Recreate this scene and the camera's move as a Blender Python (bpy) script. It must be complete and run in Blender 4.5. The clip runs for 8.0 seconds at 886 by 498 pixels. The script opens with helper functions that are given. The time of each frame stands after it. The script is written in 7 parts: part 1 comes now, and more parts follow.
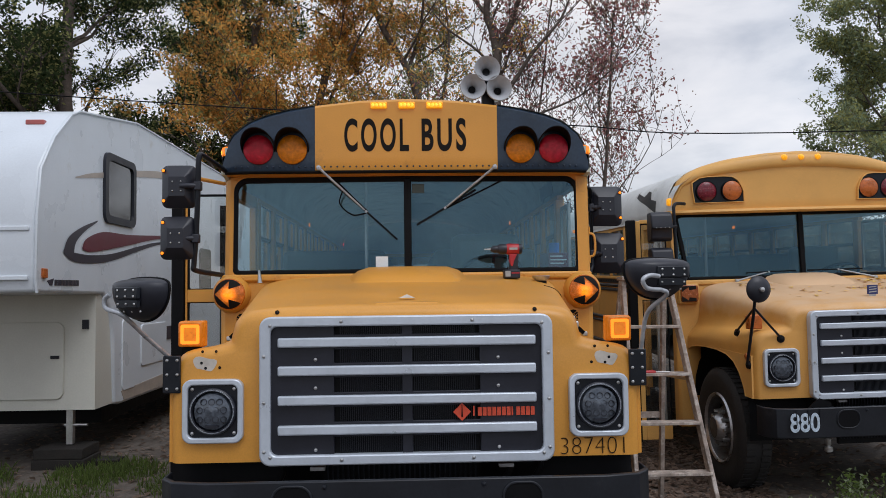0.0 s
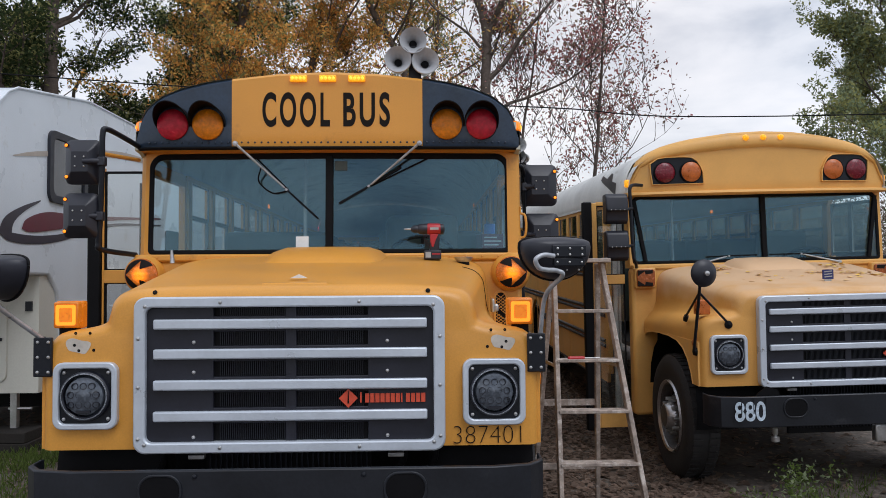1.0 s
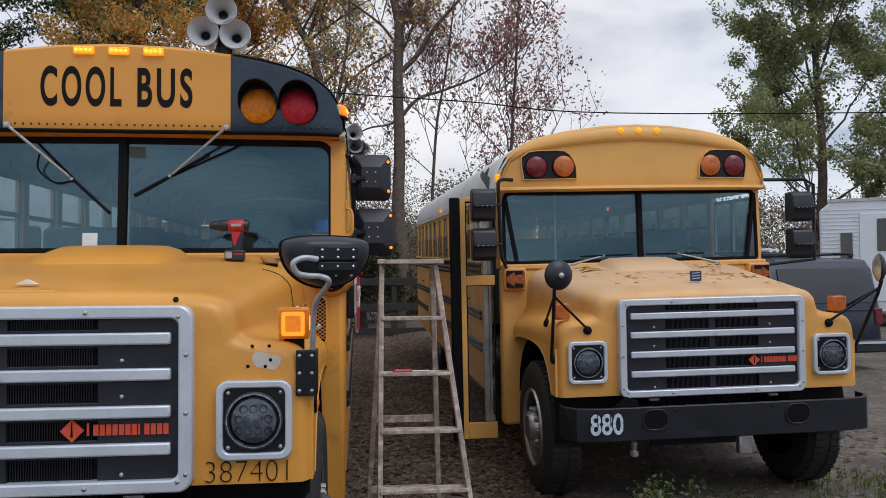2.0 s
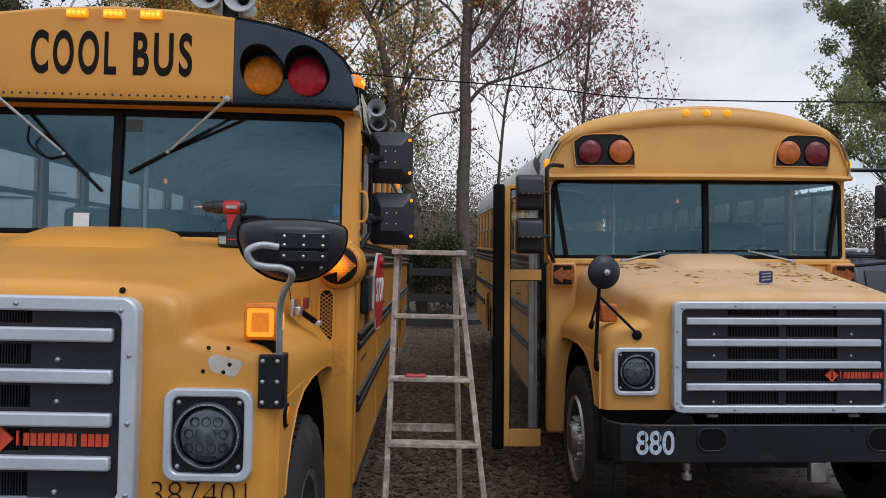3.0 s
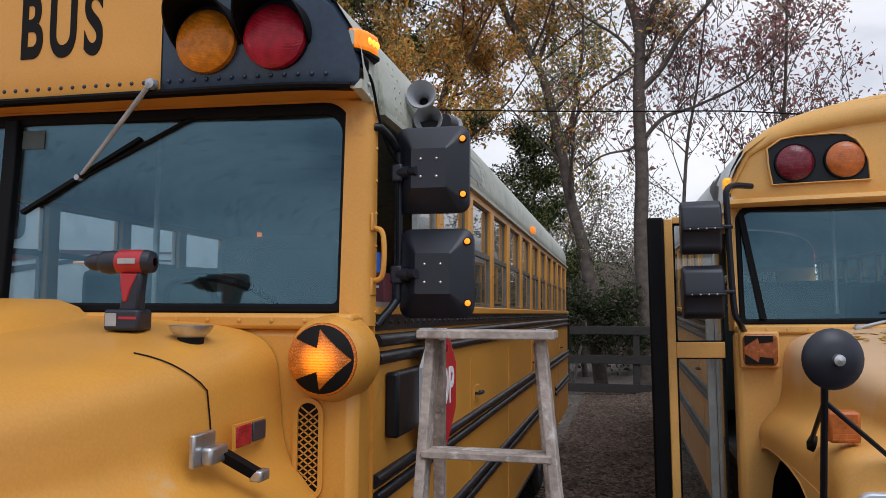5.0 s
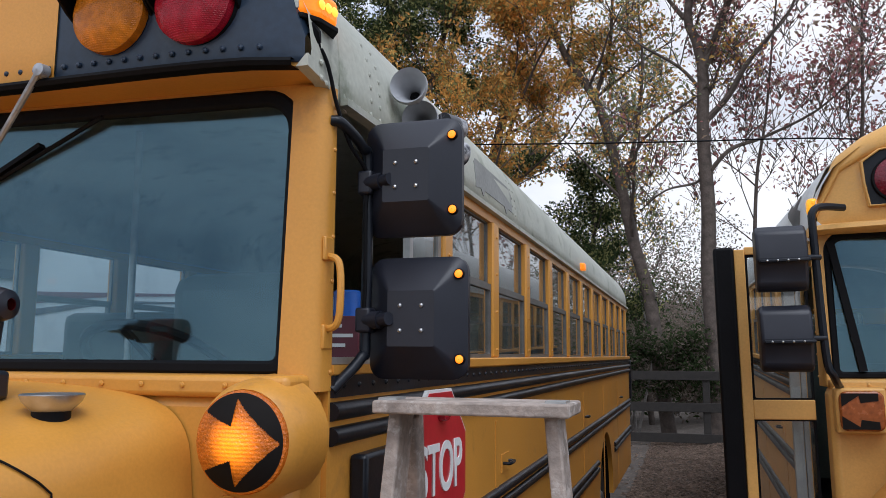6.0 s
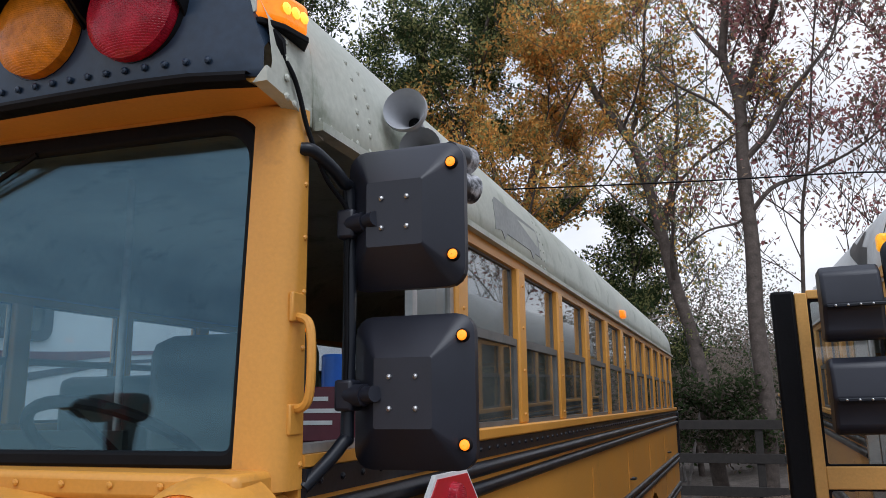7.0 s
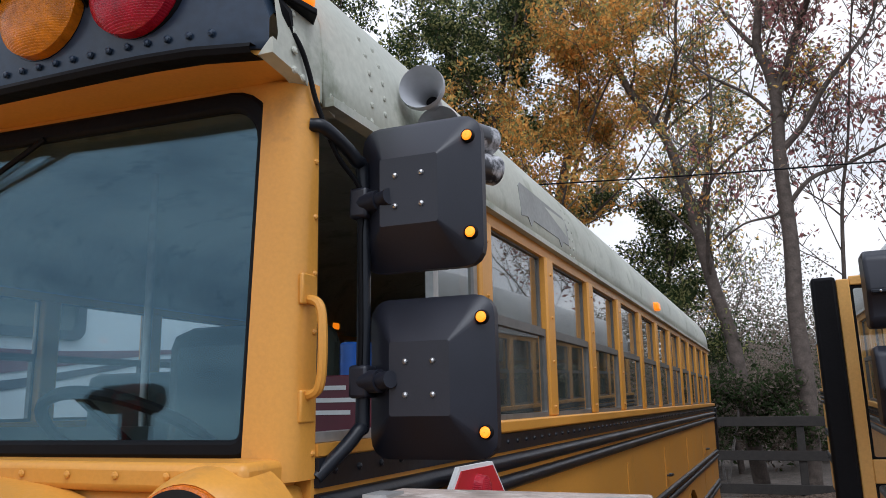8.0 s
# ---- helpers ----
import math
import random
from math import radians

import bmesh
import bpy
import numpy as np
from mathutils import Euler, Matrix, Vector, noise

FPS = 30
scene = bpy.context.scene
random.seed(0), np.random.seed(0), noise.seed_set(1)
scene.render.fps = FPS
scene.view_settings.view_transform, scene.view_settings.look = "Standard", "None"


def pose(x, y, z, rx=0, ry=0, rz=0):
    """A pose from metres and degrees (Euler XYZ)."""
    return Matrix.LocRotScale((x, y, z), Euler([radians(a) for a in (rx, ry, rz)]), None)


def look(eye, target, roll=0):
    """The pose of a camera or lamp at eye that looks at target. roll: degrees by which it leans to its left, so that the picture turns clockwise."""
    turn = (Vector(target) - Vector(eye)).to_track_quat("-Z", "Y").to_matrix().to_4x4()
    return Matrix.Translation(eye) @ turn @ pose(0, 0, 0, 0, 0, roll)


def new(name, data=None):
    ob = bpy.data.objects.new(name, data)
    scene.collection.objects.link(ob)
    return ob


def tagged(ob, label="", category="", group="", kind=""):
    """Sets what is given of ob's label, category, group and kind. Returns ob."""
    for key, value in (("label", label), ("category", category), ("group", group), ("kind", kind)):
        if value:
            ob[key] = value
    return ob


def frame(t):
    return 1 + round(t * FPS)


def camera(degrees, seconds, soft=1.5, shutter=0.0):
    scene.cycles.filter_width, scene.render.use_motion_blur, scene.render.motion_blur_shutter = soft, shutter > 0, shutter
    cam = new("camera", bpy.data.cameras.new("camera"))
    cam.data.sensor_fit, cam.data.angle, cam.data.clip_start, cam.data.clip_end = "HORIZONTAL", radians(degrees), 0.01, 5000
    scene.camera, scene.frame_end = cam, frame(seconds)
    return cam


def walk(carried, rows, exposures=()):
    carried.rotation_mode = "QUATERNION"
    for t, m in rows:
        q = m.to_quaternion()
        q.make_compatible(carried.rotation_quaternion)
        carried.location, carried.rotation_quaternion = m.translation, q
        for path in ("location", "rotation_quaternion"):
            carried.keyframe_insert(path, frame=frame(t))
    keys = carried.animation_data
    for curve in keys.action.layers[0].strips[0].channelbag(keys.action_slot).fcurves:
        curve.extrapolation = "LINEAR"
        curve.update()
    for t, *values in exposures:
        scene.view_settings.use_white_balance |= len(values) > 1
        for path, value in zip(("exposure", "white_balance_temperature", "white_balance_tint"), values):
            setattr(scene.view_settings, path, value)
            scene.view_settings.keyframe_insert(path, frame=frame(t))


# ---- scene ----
cam = camera(58.2, 8.0, soft=0.75)
PATH = [
    (0, (0.033, -5.19, 1.622), (0.108, -3.194, 1.725), -0.7),
    (0.5, (0.216, -5.165, 1.564), (0.262, -3.168, 1.647), -0.5),
    (1, (0.569, -5.001, 1.591), (0.625, -3.003, 1.659), -0.4),
    (1.5, (0.92, -4.707, 1.629), (1.15, -2.722, 1.698), -0.7),
    (1.7, (1.08, -4.616, 1.621), (1.316, -2.631, 1.686), -0.8),
    (2.8, (1.516, -4.132, 1.643), (1.578, -2.134, 1.678), 1.6),
    (3, (1.573, -3.997, 1.639), (1.603, -1.998, 1.671), 1.2),
    (3.5, (1.782, -3.526, 1.681), (1.792, -1.527, 1.726), -0.7),
    (4, (1.824, -3.023, 1.688), (1.762, -1.026, 1.758), -0.9),
    (4.5, (1.886, -2.575, 1.716), (1.644, -0.594, 1.841), -0.7),
    (4.7, (1.908, -2.411, 1.73), (1.566, -0.445, 1.864), -0.1),
    (5.8, (1.939, -1.618, 1.761), (1.389, 0.288, 2.012), 0.2),
    (6, (1.952, -1.495, 1.779), (1.363, 0.399, 2.042), 0.3),
    (6.5, (1.91, -1.28, 1.794), (1.305, 0.595, 2.142), -0.1),
    (7, (1.914, -1.136, 1.839), (1.242, 0.708, 2.22), -0.6),
    (7.5, (1.907, -1.072, 1.82), (1.186, 0.754, 2.2), -0.8),
    (8, (1.912, -1.055, 1.816), (1.163, 0.76, 2.197), -1.0),
]
walk(cam, [(t, look(eye, target, roll)) for t, eye, target, roll in PATH], [(0.0, 0.05, 6400, 10), (0.5, 0.14, 6400, 10), (1.0, 0.18, 6400, 10), (1.5, 0.14, 6400, 10), (2.8, 0.06, 6350, 10), (3.5, 0.07, 6350, 10), (4.5, 0.12, 6300, 10), (6.0, 0.29, 6100, 10), (7.0, 0.27, 6100, 10), (8.0, 0.40, 6150, 10)])

# ---- light ----
world = bpy.data.worlds.new("sky")
scene.world = world
world.use_nodes = True
wn, wl = world.node_tree.nodes, world.node_tree.links
wn.clear()
w_out, w_bg = wn.new("ShaderNodeOutputWorld"), wn.new("ShaderNodeBackground")
w_sky = wn.new("ShaderNodeTexSky")
w_sky.sky_type, w_sky.sun_disc = "NISHITA", False
w_sky.sun_elevation, w_sky.sun_rotation = radians(38), radians(200)
w_co, w_map, w_noise = wn.new("ShaderNodeTexCoord"), wn.new("ShaderNodeMapping"), wn.new("ShaderNodeTexNoise")
w_map.inputs["Scale"].default_value = (1.0, 1.0, 2.6)
w_map.inputs["Location"].default_value = (0.35, 0.1, 0.2)
w_noise.inputs["Scale"].default_value, w_noise.inputs["Detail"].default_value = 4.2, 7.0
w_noise.inputs["Roughness"].default_value, w_noise.inputs["Distortion"].default_value = 0.52, 0.2
w_ramp = wn.new("ShaderNodeValToRGB")
w_ramp.color_ramp.elements[0].position, w_ramp.color_ramp.elements[0].color = 0.36, (0.40, 0.47, 0.60, 1)
w_ramp.color_ramp.elements[1].position, w_ramp.color_ramp.elements[1].color = 0.66, (1.13, 1.11, 1.145, 1)
mid = w_ramp.color_ramp.elements.new(0.5)
mid.color = (0.86, 0.89, 0.97, 1)
w_sep, w_lift = wn.new("ShaderNodeSeparateXYZ"), wn.new("ShaderNodeMapRange")
w_lift.inputs["From Min"].default_value, w_lift.inputs["From Max"].default_value = 0.25, 0.95
w_lift.inputs["To Min"].default_value, w_lift.inputs["To Max"].default_value = 1.0, 1.25
w_mul, w_mix = wn.new("ShaderNodeVectorMath"), wn.new("ShaderNodeMix")
w_mul.operation, w_mix.data_type = "SCALE", "RGBA"
w_skys = wn.new("ShaderNodeVectorMath")
w_skys.operation = "SCALE"
w_skys.inputs["Scale"].default_value = 0.12
w_mix.inputs["Factor"].default_value = 0.85
wl.new(w_co.outputs["Generated"], w_map.inputs["Vector"])
wl.new(w_map.outputs["Vector"], w_noise.inputs["Vector"])
wl.new(w_noise.outputs["Fac"], w_ramp.inputs["Fac"])
wl.new(w_co.outputs["Generated"], w_sep.inputs["Vector"])
wl.new(w_sep.outputs["Z"], w_lift.inputs["Value"])
wl.new(w_ramp.outputs["Color"], w_mul.inputs["Vector"])
wl.new(w_lift.outputs["Result"], w_mul.inputs["Scale"])
w_dir, w_glow, w_warm = wn.new("ShaderNodeVectorMath"), wn.new("ShaderNodeMapRange"), wn.new("ShaderNodeMix")
w_dir.operation, w_dir.inputs[1].default_value = "DOT_PRODUCT", Vector((0.06, 0.95, 0.28)).normalized()
w_glow.inputs["From Min"].default_value, w_glow.inputs["From Max"].default_value = 0.90, 0.99
w_glow.inputs["To Max"].default_value = 0.6
w_warm.data_type, w_warm.inputs["B"].default_value = "RGBA", (1.16, 1.08, 1.035, 1)
wl.new(w_co.outputs["Generated"], w_dir.inputs[0])
wl.new(w_dir.outputs["Value"], w_glow.inputs["Value"])
wl.new(w_glow.outputs["Result"], w_warm.inputs["Factor"])
wl.new(w_mul.outputs["Vector"], w_warm.inputs["A"])
wl.new(w_sky.outputs["Color"], w_skys.inputs["Vector"])
wl.new(w_skys.outputs["Vector"], w_mix.inputs["A"])
wl.new(w_warm.outputs["Result"], w_mix.inputs["B"])
wl.new(w_mix.outputs["Result"], w_bg.inputs["Color"])
w_bg.inputs["Strength"].default_value = 0.85
wl.new(w_bg.outputs["Background"], w_out.inputs["Surface"])
sun = new("sun", bpy.data.lights.new("sun", "SUN"))
sun.data.energy, sun.data.angle, sun.data.color = 1.1, radians(35), (0.96, 0.97, 1.0)
sun.matrix_world = look((6, -9, 17), (0, 0, 0))


# ---- materials ----
def material(name, colour, rough=0.5, metal=0.0, vary=0.12, scale=6.0, bump=0.0, fine=60.0, spec=0.5, stain=None, stain_at=0.6, stain_scale=3.0, coat=0.0,
             island=0.0, glow=None, glow_power=0.0, translucent=0.0):
    m = bpy.data.materials.new(name)
    m.use_nodes = True
    n, l = m.node_tree.nodes, m.node_tree.links
    b = n["Principled BSDF"]
    b.inputs["Roughness"].default_value, b.inputs["Metallic"].default_value = rough, metal
    b.inputs["Specular IOR Level"].default_value = spec
    b.inputs["Coat Weight"].default_value = coat
    b.inputs["Coat Roughness"].default_value = 0.15
    co = n.new("ShaderNodeTexCoord")
    big = n.new("ShaderNodeTexNoise")
    big.inputs["Scale"].default_value, big.inputs["Detail"].default_value = scale, 6.0
    small = n.new("ShaderNodeTexNoise")
    small.inputs["Scale"].default_value, small.inputs["Detail"].default_value = fine, 4.0
    l.new(co.outputs["Object"], big.inputs["Vector"])
    l.new(co.outputs["Object"], small.inputs["Vector"])
    r = n.new("ShaderNodeMapRange")
    r.inputs["From Min"].default_value, r.inputs["From Max"].default_value = 0.3, 0.7
    r.inputs["To Min"].default_value, r.inputs["To Max"].default_value = 1 - vary, 1 + vary
    l.new(big.outputs["Fac"], r.inputs["Value"])
    r2 = n.new("ShaderNodeMapRange")
    r2.inputs["From Min"].default_value, r2.inputs["From Max"].default_value = 0.3, 0.7
    r2.inputs["To Min"].default_value, r2.inputs["To Max"].default_value = 1 - vary * 0.5, 1 + vary * 0.5
    l.new(small.outputs["Fac"], r2.inputs["Value"])
    both = n.new("ShaderNodeMath")
    both.operation = "MULTIPLY"
    l.new(r.outputs["Result"], both.inputs[0])
    l.new(r2.outputs["Result"], both.inputs[1])
    factor = both.outputs["Value"]
    if island:
        g = n.new("ShaderNodeNewGeometry")
        r3 = n.new("ShaderNodeMapRange")
        r3.inputs["To Min"].default_value, r3.inputs["To Max"].default_value = 1 - island, 1 + island
        l.new(g.outputs["Random Per Island"], r3.inputs["Value"])
        b2 = n.new("ShaderNodeMath")
        b2.operation = "MULTIPLY"
        l.new(factor, b2.inputs[0])
        l.new(r3.outputs["Result"], b2.inputs[1])
        factor = b2.outputs["Value"]
    tint = n.new("ShaderNodeVectorMath")
    tint.operation = "SCALE"
    tint.inputs["Vector"].default_value = colour
    l.new(factor, tint.inputs["Scale"])
    out = tint.outputs["Vector"]
    if stain:
        s = n.new("ShaderNodeTexNoise")
        s.inputs["Scale"].default_value, s.inputs["Detail"].default_value, s.inputs["Roughness"].default_value = stain_scale, 9.0, 0.65
        l.new(co.outputs["Object"], s.inputs["Vector"])
        sr = n.new("ShaderNodeMapRange")
        sr.inputs["From Min"].default_value, sr.inputs["From Max"].default_value = stain_at, stain_at + 0.12
        l.new(s.outputs["Fac"], sr.inputs["Value"])
        mx = n.new("ShaderNodeMix")
        mx.data_type = "RGBA"
        mx.inputs["B"].default_value = (*stain, 1)
        l.new(sr.outputs["Result"], mx.inputs["Factor"])
        l.new(out, mx.inputs["A"])
        out = mx.outputs["Result"]
    l.new(out, b.inputs["Base Color"])
    rr = n.new("ShaderNodeMapRange")
    rr.inputs["To Min"].default_value, rr.inputs["To Max"].default_value = max(0.02, rough - 0.12), min(1.0, rough + 0.12)
    l.new(big.outputs["Fac"], rr.inputs["Value"])
    l.new(rr.outputs["Result"], b.inputs["Roughness"])
    if bump:
        bp = n.new("ShaderNodeBump")
        bp.inputs["Strength"].default_value, bp.inputs["Distance"].default_value = bump, 0.01
        l.new(small.outputs["Fac"], bp.inputs["Height"])
        l.new(bp.outputs["Normal"], b.inputs["Normal"])
    if glow:
        b.inputs["Emission Color"].default_value = (*glow, 1)
        b.inputs["Emission Strength"].default_value = glow_power
    if translucent:
        t = n.new("ShaderNodeBsdfTranslucent")
        l.new(out, t.inputs["Color"])
        mix = n.new("ShaderNodeMixShader")
        mix.inputs["Fac"].default_value = translucent
        l.new(b.outputs["BSDF"], mix.inputs[1])
        l.new(t.outputs["BSDF"], mix.inputs[2])
        l.new(mix.outputs["Shader"], n["Material Output"].inputs["Surface"])
    return m


def glass_material(name, tint, base=0.05, gloss=(1, 1, 1), dirt=0.02):
    m = bpy.data.materials.new(name)
    m.use_nodes = True
    n, l = m.node_tree.nodes, m.node_tree.links
    n.clear()
    out, mix, tr, gl = n.new("ShaderNodeOutputMaterial"), n.new("ShaderNodeMixShader"), n.new("ShaderNodeBsdfTransparent"), n.new("ShaderNodeBsdfGlossy")
    lw, pw, ma = n.new("ShaderNodeLayerWeight"), n.new("ShaderNodeMath"), n.new("ShaderNodeMath")
    lw.inputs["Blend"].default_value = 0.5
    pw.operation, pw.inputs[1].default_value = "POWER", 5.0
    ma.operation, ma.inputs[1].default_value, ma.inputs[2].default_value = "MULTIPLY_ADD", 1 - base, base
    l.new(lw.outputs["Facing"], pw.inputs[0])
    l.new(pw.outputs["Value"], ma.inputs[0])
    tr.inputs["Color"].default_value = (*tint, 1)
    gl.inputs["Color"].default_value = (*gloss, 1)
    gl.inputs["Roughness"].default_value = 0.02
    co, no, bp = n.new("ShaderNodeTexCoord"), n.new("ShaderNodeTexNoise"), n.new("ShaderNodeBump")
    no.inputs["Scale"].default_value = 2.0
    bp.inputs["Strength"].default_value, bp.inputs["Distance"].default_value = 0.05, 0.01
    l.new(co.outputs["Object"], no.inputs["Vector"])
    l.new(no.outputs["Fac"], bp.inputs["Height"])
    l.new(bp.outputs["Normal"], gl.inputs["Normal"])
    dust, dmix = n.new("ShaderNodeBsdfDiffuse"), n.new("ShaderNodeMixShader")
    dust.inputs["Color"].default_value = (0.42, 0.46, 0.45, 1)
    dn, dr = n.new("ShaderNodeTexNoise"), n.new("ShaderNodeMapRange")
    dn.inputs["Scale"].default_value, dn.inputs["Detail"].default_value = 5.0, 8.0
    dr.inputs["From Min"].default_value, dr.inputs["From Max"].default_value = 0.35, 0.75
    dr.inputs["To Min"].default_value, dr.inputs["To Max"].default_value = dirt * 0.5, dirt * 2
    l.new(co.outputs["Object"], dn.inputs["Vector"])
    l.new(dn.outputs["Fac"], dr.inputs["Value"])
    l.new(dr.outputs["Result"], dmix.inputs["Fac"])
    l.new(tr.outputs["BSDF"], dmix.inputs[1])
    l.new(dust.outputs["BSDF"], dmix.inputs[2])
    l.new(ma.outputs["Value"], mix.inputs["Fac"])
    l.new(dmix.outputs["Shader"], mix.inputs[1])
    l.new(gl.outputs["BSDF"], mix.inputs[2])
    l.new(mix.outputs["Shader"], out.inputs["Surface"])
    return m


def prismatic(mat, cell=0.007):
    """Moulds small raised bricks into a lamp lens."""
    n, l = mat.node_tree.nodes, mat.node_tree.links
    co, sep, com, bk, bp = (n.new("ShaderNode" + k) for k in ("TexCoord", "SeparateXYZ", "CombineXYZ", "TexBrick", "Bump"))
    bk.inputs["Scale"].default_value, bk.inputs["Mortar Size"].default_value = 1.0, 0.0012
    bk.inputs["Brick Width"].default_value, bk.inputs["Row Height"].default_value = cell, cell * 0.6
    bk.inputs["Mortar Smooth"].default_value = 0.6
    bp.inputs["Strength"].default_value, bp.inputs["Distance"].default_value = 0.4, 0.002
    bp.invert = True
    l.new(co.outputs["Object"], sep.inputs["Vector"])
    l.new(sep.outputs["X"], com.inputs["X"])
    l.new(sep.outputs["Z"], com.inputs["Y"])
    l.new(com.outputs["Vector"], bk.inputs["Vector"])
    l.new(bk.outputs["Fac"], bp.inputs["Height"])
    l.new(bp.outputs["Normal"], n["Principled BSDF"].inputs["Normal"])
    return mat


YELLOW = material("bus_yellow", (0.655, 0.298, 0.047), 0.38, vary=0.08, scale=2.2, bump=0.04, fine=140, stain=(0.47, 0.215, 0.045), stain_at=0.61, stain_scale=5)
YELLOW_NOSE = material("bus_yellow_nose", (0.655, 0.298, 0.047), 0.38, vary=0.09, scale=2.2, bump=0.04, fine=140, stain=(0.63, 0.42, 0.20), stain_at=0.655, stain_scale=4.2)
YELLOW_OLD = material("bus_yellow_faded", (0.70, 0.375, 0.10), 0.5, vary=0.1, scale=2.5, bump=0.05, fine=120, stain=(0.62, 0.36, 0.14), stain_at=0.6, stain_scale=4)


def pale_topped_paint(name, fresh, pale, low, high):
    """Old paint that turns paler towards the top, with a ragged edge."""
    m = material(name, fresh, 0.5, vary=0.1, scale=2.5, bump=0.05, fine=120)
    n, l = m.node_tree.nodes, m.node_tree.links
    p = n["Principled BSDF"]
    src = p.inputs["Base Color"].links[0].from_socket
    co, sep, no, add, mr, mx = (n.new("ShaderNode" + k) for k in ("TexCoord", "SeparateXYZ", "TexNoise", "Math", "MapRange", "Mix"))
    no.inputs["Scale"].default_value, no.inputs["Detail"].default_value, no.inputs["Roughness"].default_value = 5.0, 8.0, 0.6
    add.operation, add.inputs[1].default_value = "MULTIPLY_ADD", 0.35
    mr.inputs["From Min"].default_value, mr.inputs["From Max"].default_value = low + 0.175, high + 0.175
    mx.data_type = "RGBA"
    mx.inputs["B"].default_value = (*pale, 1)
    l.new(co.outputs["Object"], sep.inputs["Vector"])
    l.new(co.outputs["Object"], no.inputs["Vector"])
    l.new(no.outputs["Fac"], add.inputs[0])
    l.new(sep.outputs["Z"], add.inputs[2])
    l.new(add.outputs["Value"], mr.inputs["Value"])
    l.new(mr.outputs["Result"], mx.inputs["Factor"])
    l.new(src, mx.inputs["A"])
    l.new(mx.outputs["Result"], p.inputs["Base Color"])
    return m


YELLOW_HOOD = pale_topped_paint("pale_topped_hood_paint", (0.64, 0.315, 0.07), (0.66, 0.44, 0.26), 1.42, 1.62)
# Black cap paint; the sky's blue sheen is mixed into its colour.
CAP_BLACK = material("blue_sheen_cap_black", (0.015, 0.030, 0.055), 0.38, vary=0.3, scale=4, bump=0.04, spec=0.4, coat=0.2, stain=(0.035, 0.052, 0.075), stain_at=0.62, stain_scale=5)
SASH = material("dull_window_sash", (0.17, 0.165, 0.155), 0.5, metal=0.4, vary=0.2, scale=12)
BLACK_PAINT = material("black_paint", (0.008, 0.010, 0.015), 0.36, vary=0.3, scale=4, bump=0.05, spec=0.32, stain=(0.035, 0.038, 0.045), stain_at=0.64, stain_scale=6)
BLACK_PLASTIC = material("black_plastic", (0.013, 0.0145, 0.023), 0.42, vary=0.2, scale=9, bump=0.02, fine=420)
RUBBER = material("rubber", (0.004, 0.004, 0.005), 0.6, spec=0.14, vary=0.25, scale=12, bump=0.1)
TYRE = material("tyre_rubber", (0.014, 0.013, 0.013), 0.75, vary=0.3, scale=9, bump=0.3, fine=80, stain=(0.06, 0.05, 0.04), stain_at=0.62)
POLISHED = material("polished_rim_steel", (0.42, 0.42, 0.43), 0.3, metal=0.85, vary=0.25, scale=10, stain=(0.08, 0.07, 0.06), stain_at=0.62, stain_scale=9)
CHROME = material("dull_chrome", (0.55, 0.60, 0.67), 0.32, metal=0.25, vary=0.06, scale=7, bump=0.02, stain=(0.38, 0.36, 0.34), stain_at=0.72, stain_scale=11)
BUMPER_BLACK = material("worn_bumper_paint", (0.011, 0.013, 0.018), 0.4, vary=0.3, scale=3, bump=0.06, spec=0.38, stain=(0.035, 0.036, 0.04), stain_at=0.62, stain_scale=6)
STEEL = material("bare_steel", (0.5, 0.5, 0.5), 0.35, metal=0.9, vary=0.15, scale=14)
ROOF_WHITE = material("weathered_white_roof", (0.46, 0.47, 0.40), 0.55, vary=0.14, scale=3, bump=0.06, stain=(0.28, 0.30, 0.23), stain_at=0.54, stain_scale=5)
ROOF_CLEAN = material("white_roof_paint", (0.62, 0.63, 0.62), 0.5, vary=0.1, scale=3, bump=0.05, stain=(0.42, 0.42, 0.39), stain_at=0.6, stain_scale=4)
RED_LENS = prismatic(material("red_lens", (0.40, 0.010, 0.026), 0.22, vary=0.2, scale=30, spec=0.35))
AMBER_LENS = prismatic(material("amber_lens", (0.62, 0.19, 0.006), 0.22, vary=0.2, scale=30, spec=0.35))
RED_DARK = prismatic(material("dull_red_lens", (0.15, 0.008, 0.018), 0.25, vary=0.2, scale=30), 0.03)
AMBER_DULL = prismatic(material("dull_amber_lens", (0.48, 0.12, 0.02), 0.3, vary=0.2, scale=24), 0.03)
AMBER_OLD = material("sunburnt_amber_lens", (0.30, 0.08, 0.02), 0.25, vary=0.25, scale=30)
AMBER_SMOOTH = material("smooth_amber_plastic", (0.60, 0.17, 0.006), 0.25, vary=0.15, scale=12, glow=(1.0, 0.25, 0.01), glow_power=0.12)
AMBER_LIT = material("lit_amber", (0.75, 0.2, 0.008), 0.3, glow=(1.0, 0.23, 0.006), glow_power=0.65, vary=0.25, scale=40)
AMBER_LED = material("amber_led", (0.8, 0.3, 0.03), 0.3, glow=(1.0, 0.22, 0.008), glow_power=1.25)
LED_YELLOW = material("yellow_led", (0.75, 0.36, 0.01), 0.3, glow=(1.0, 0.38, 0.01), glow_power=0.6, vary=0.4, scale=60)
RED_LED = material("red_led", (0.8, 0.02, 0.03), 0.3, glow=(1.0, 0.03, 0.06), glow_power=3.0)
GLASS = glass_material("tinted_windscreen", (0.84, 0.91, 0.92), 0.09, (0.36, 0.60, 0.74), 0.006)
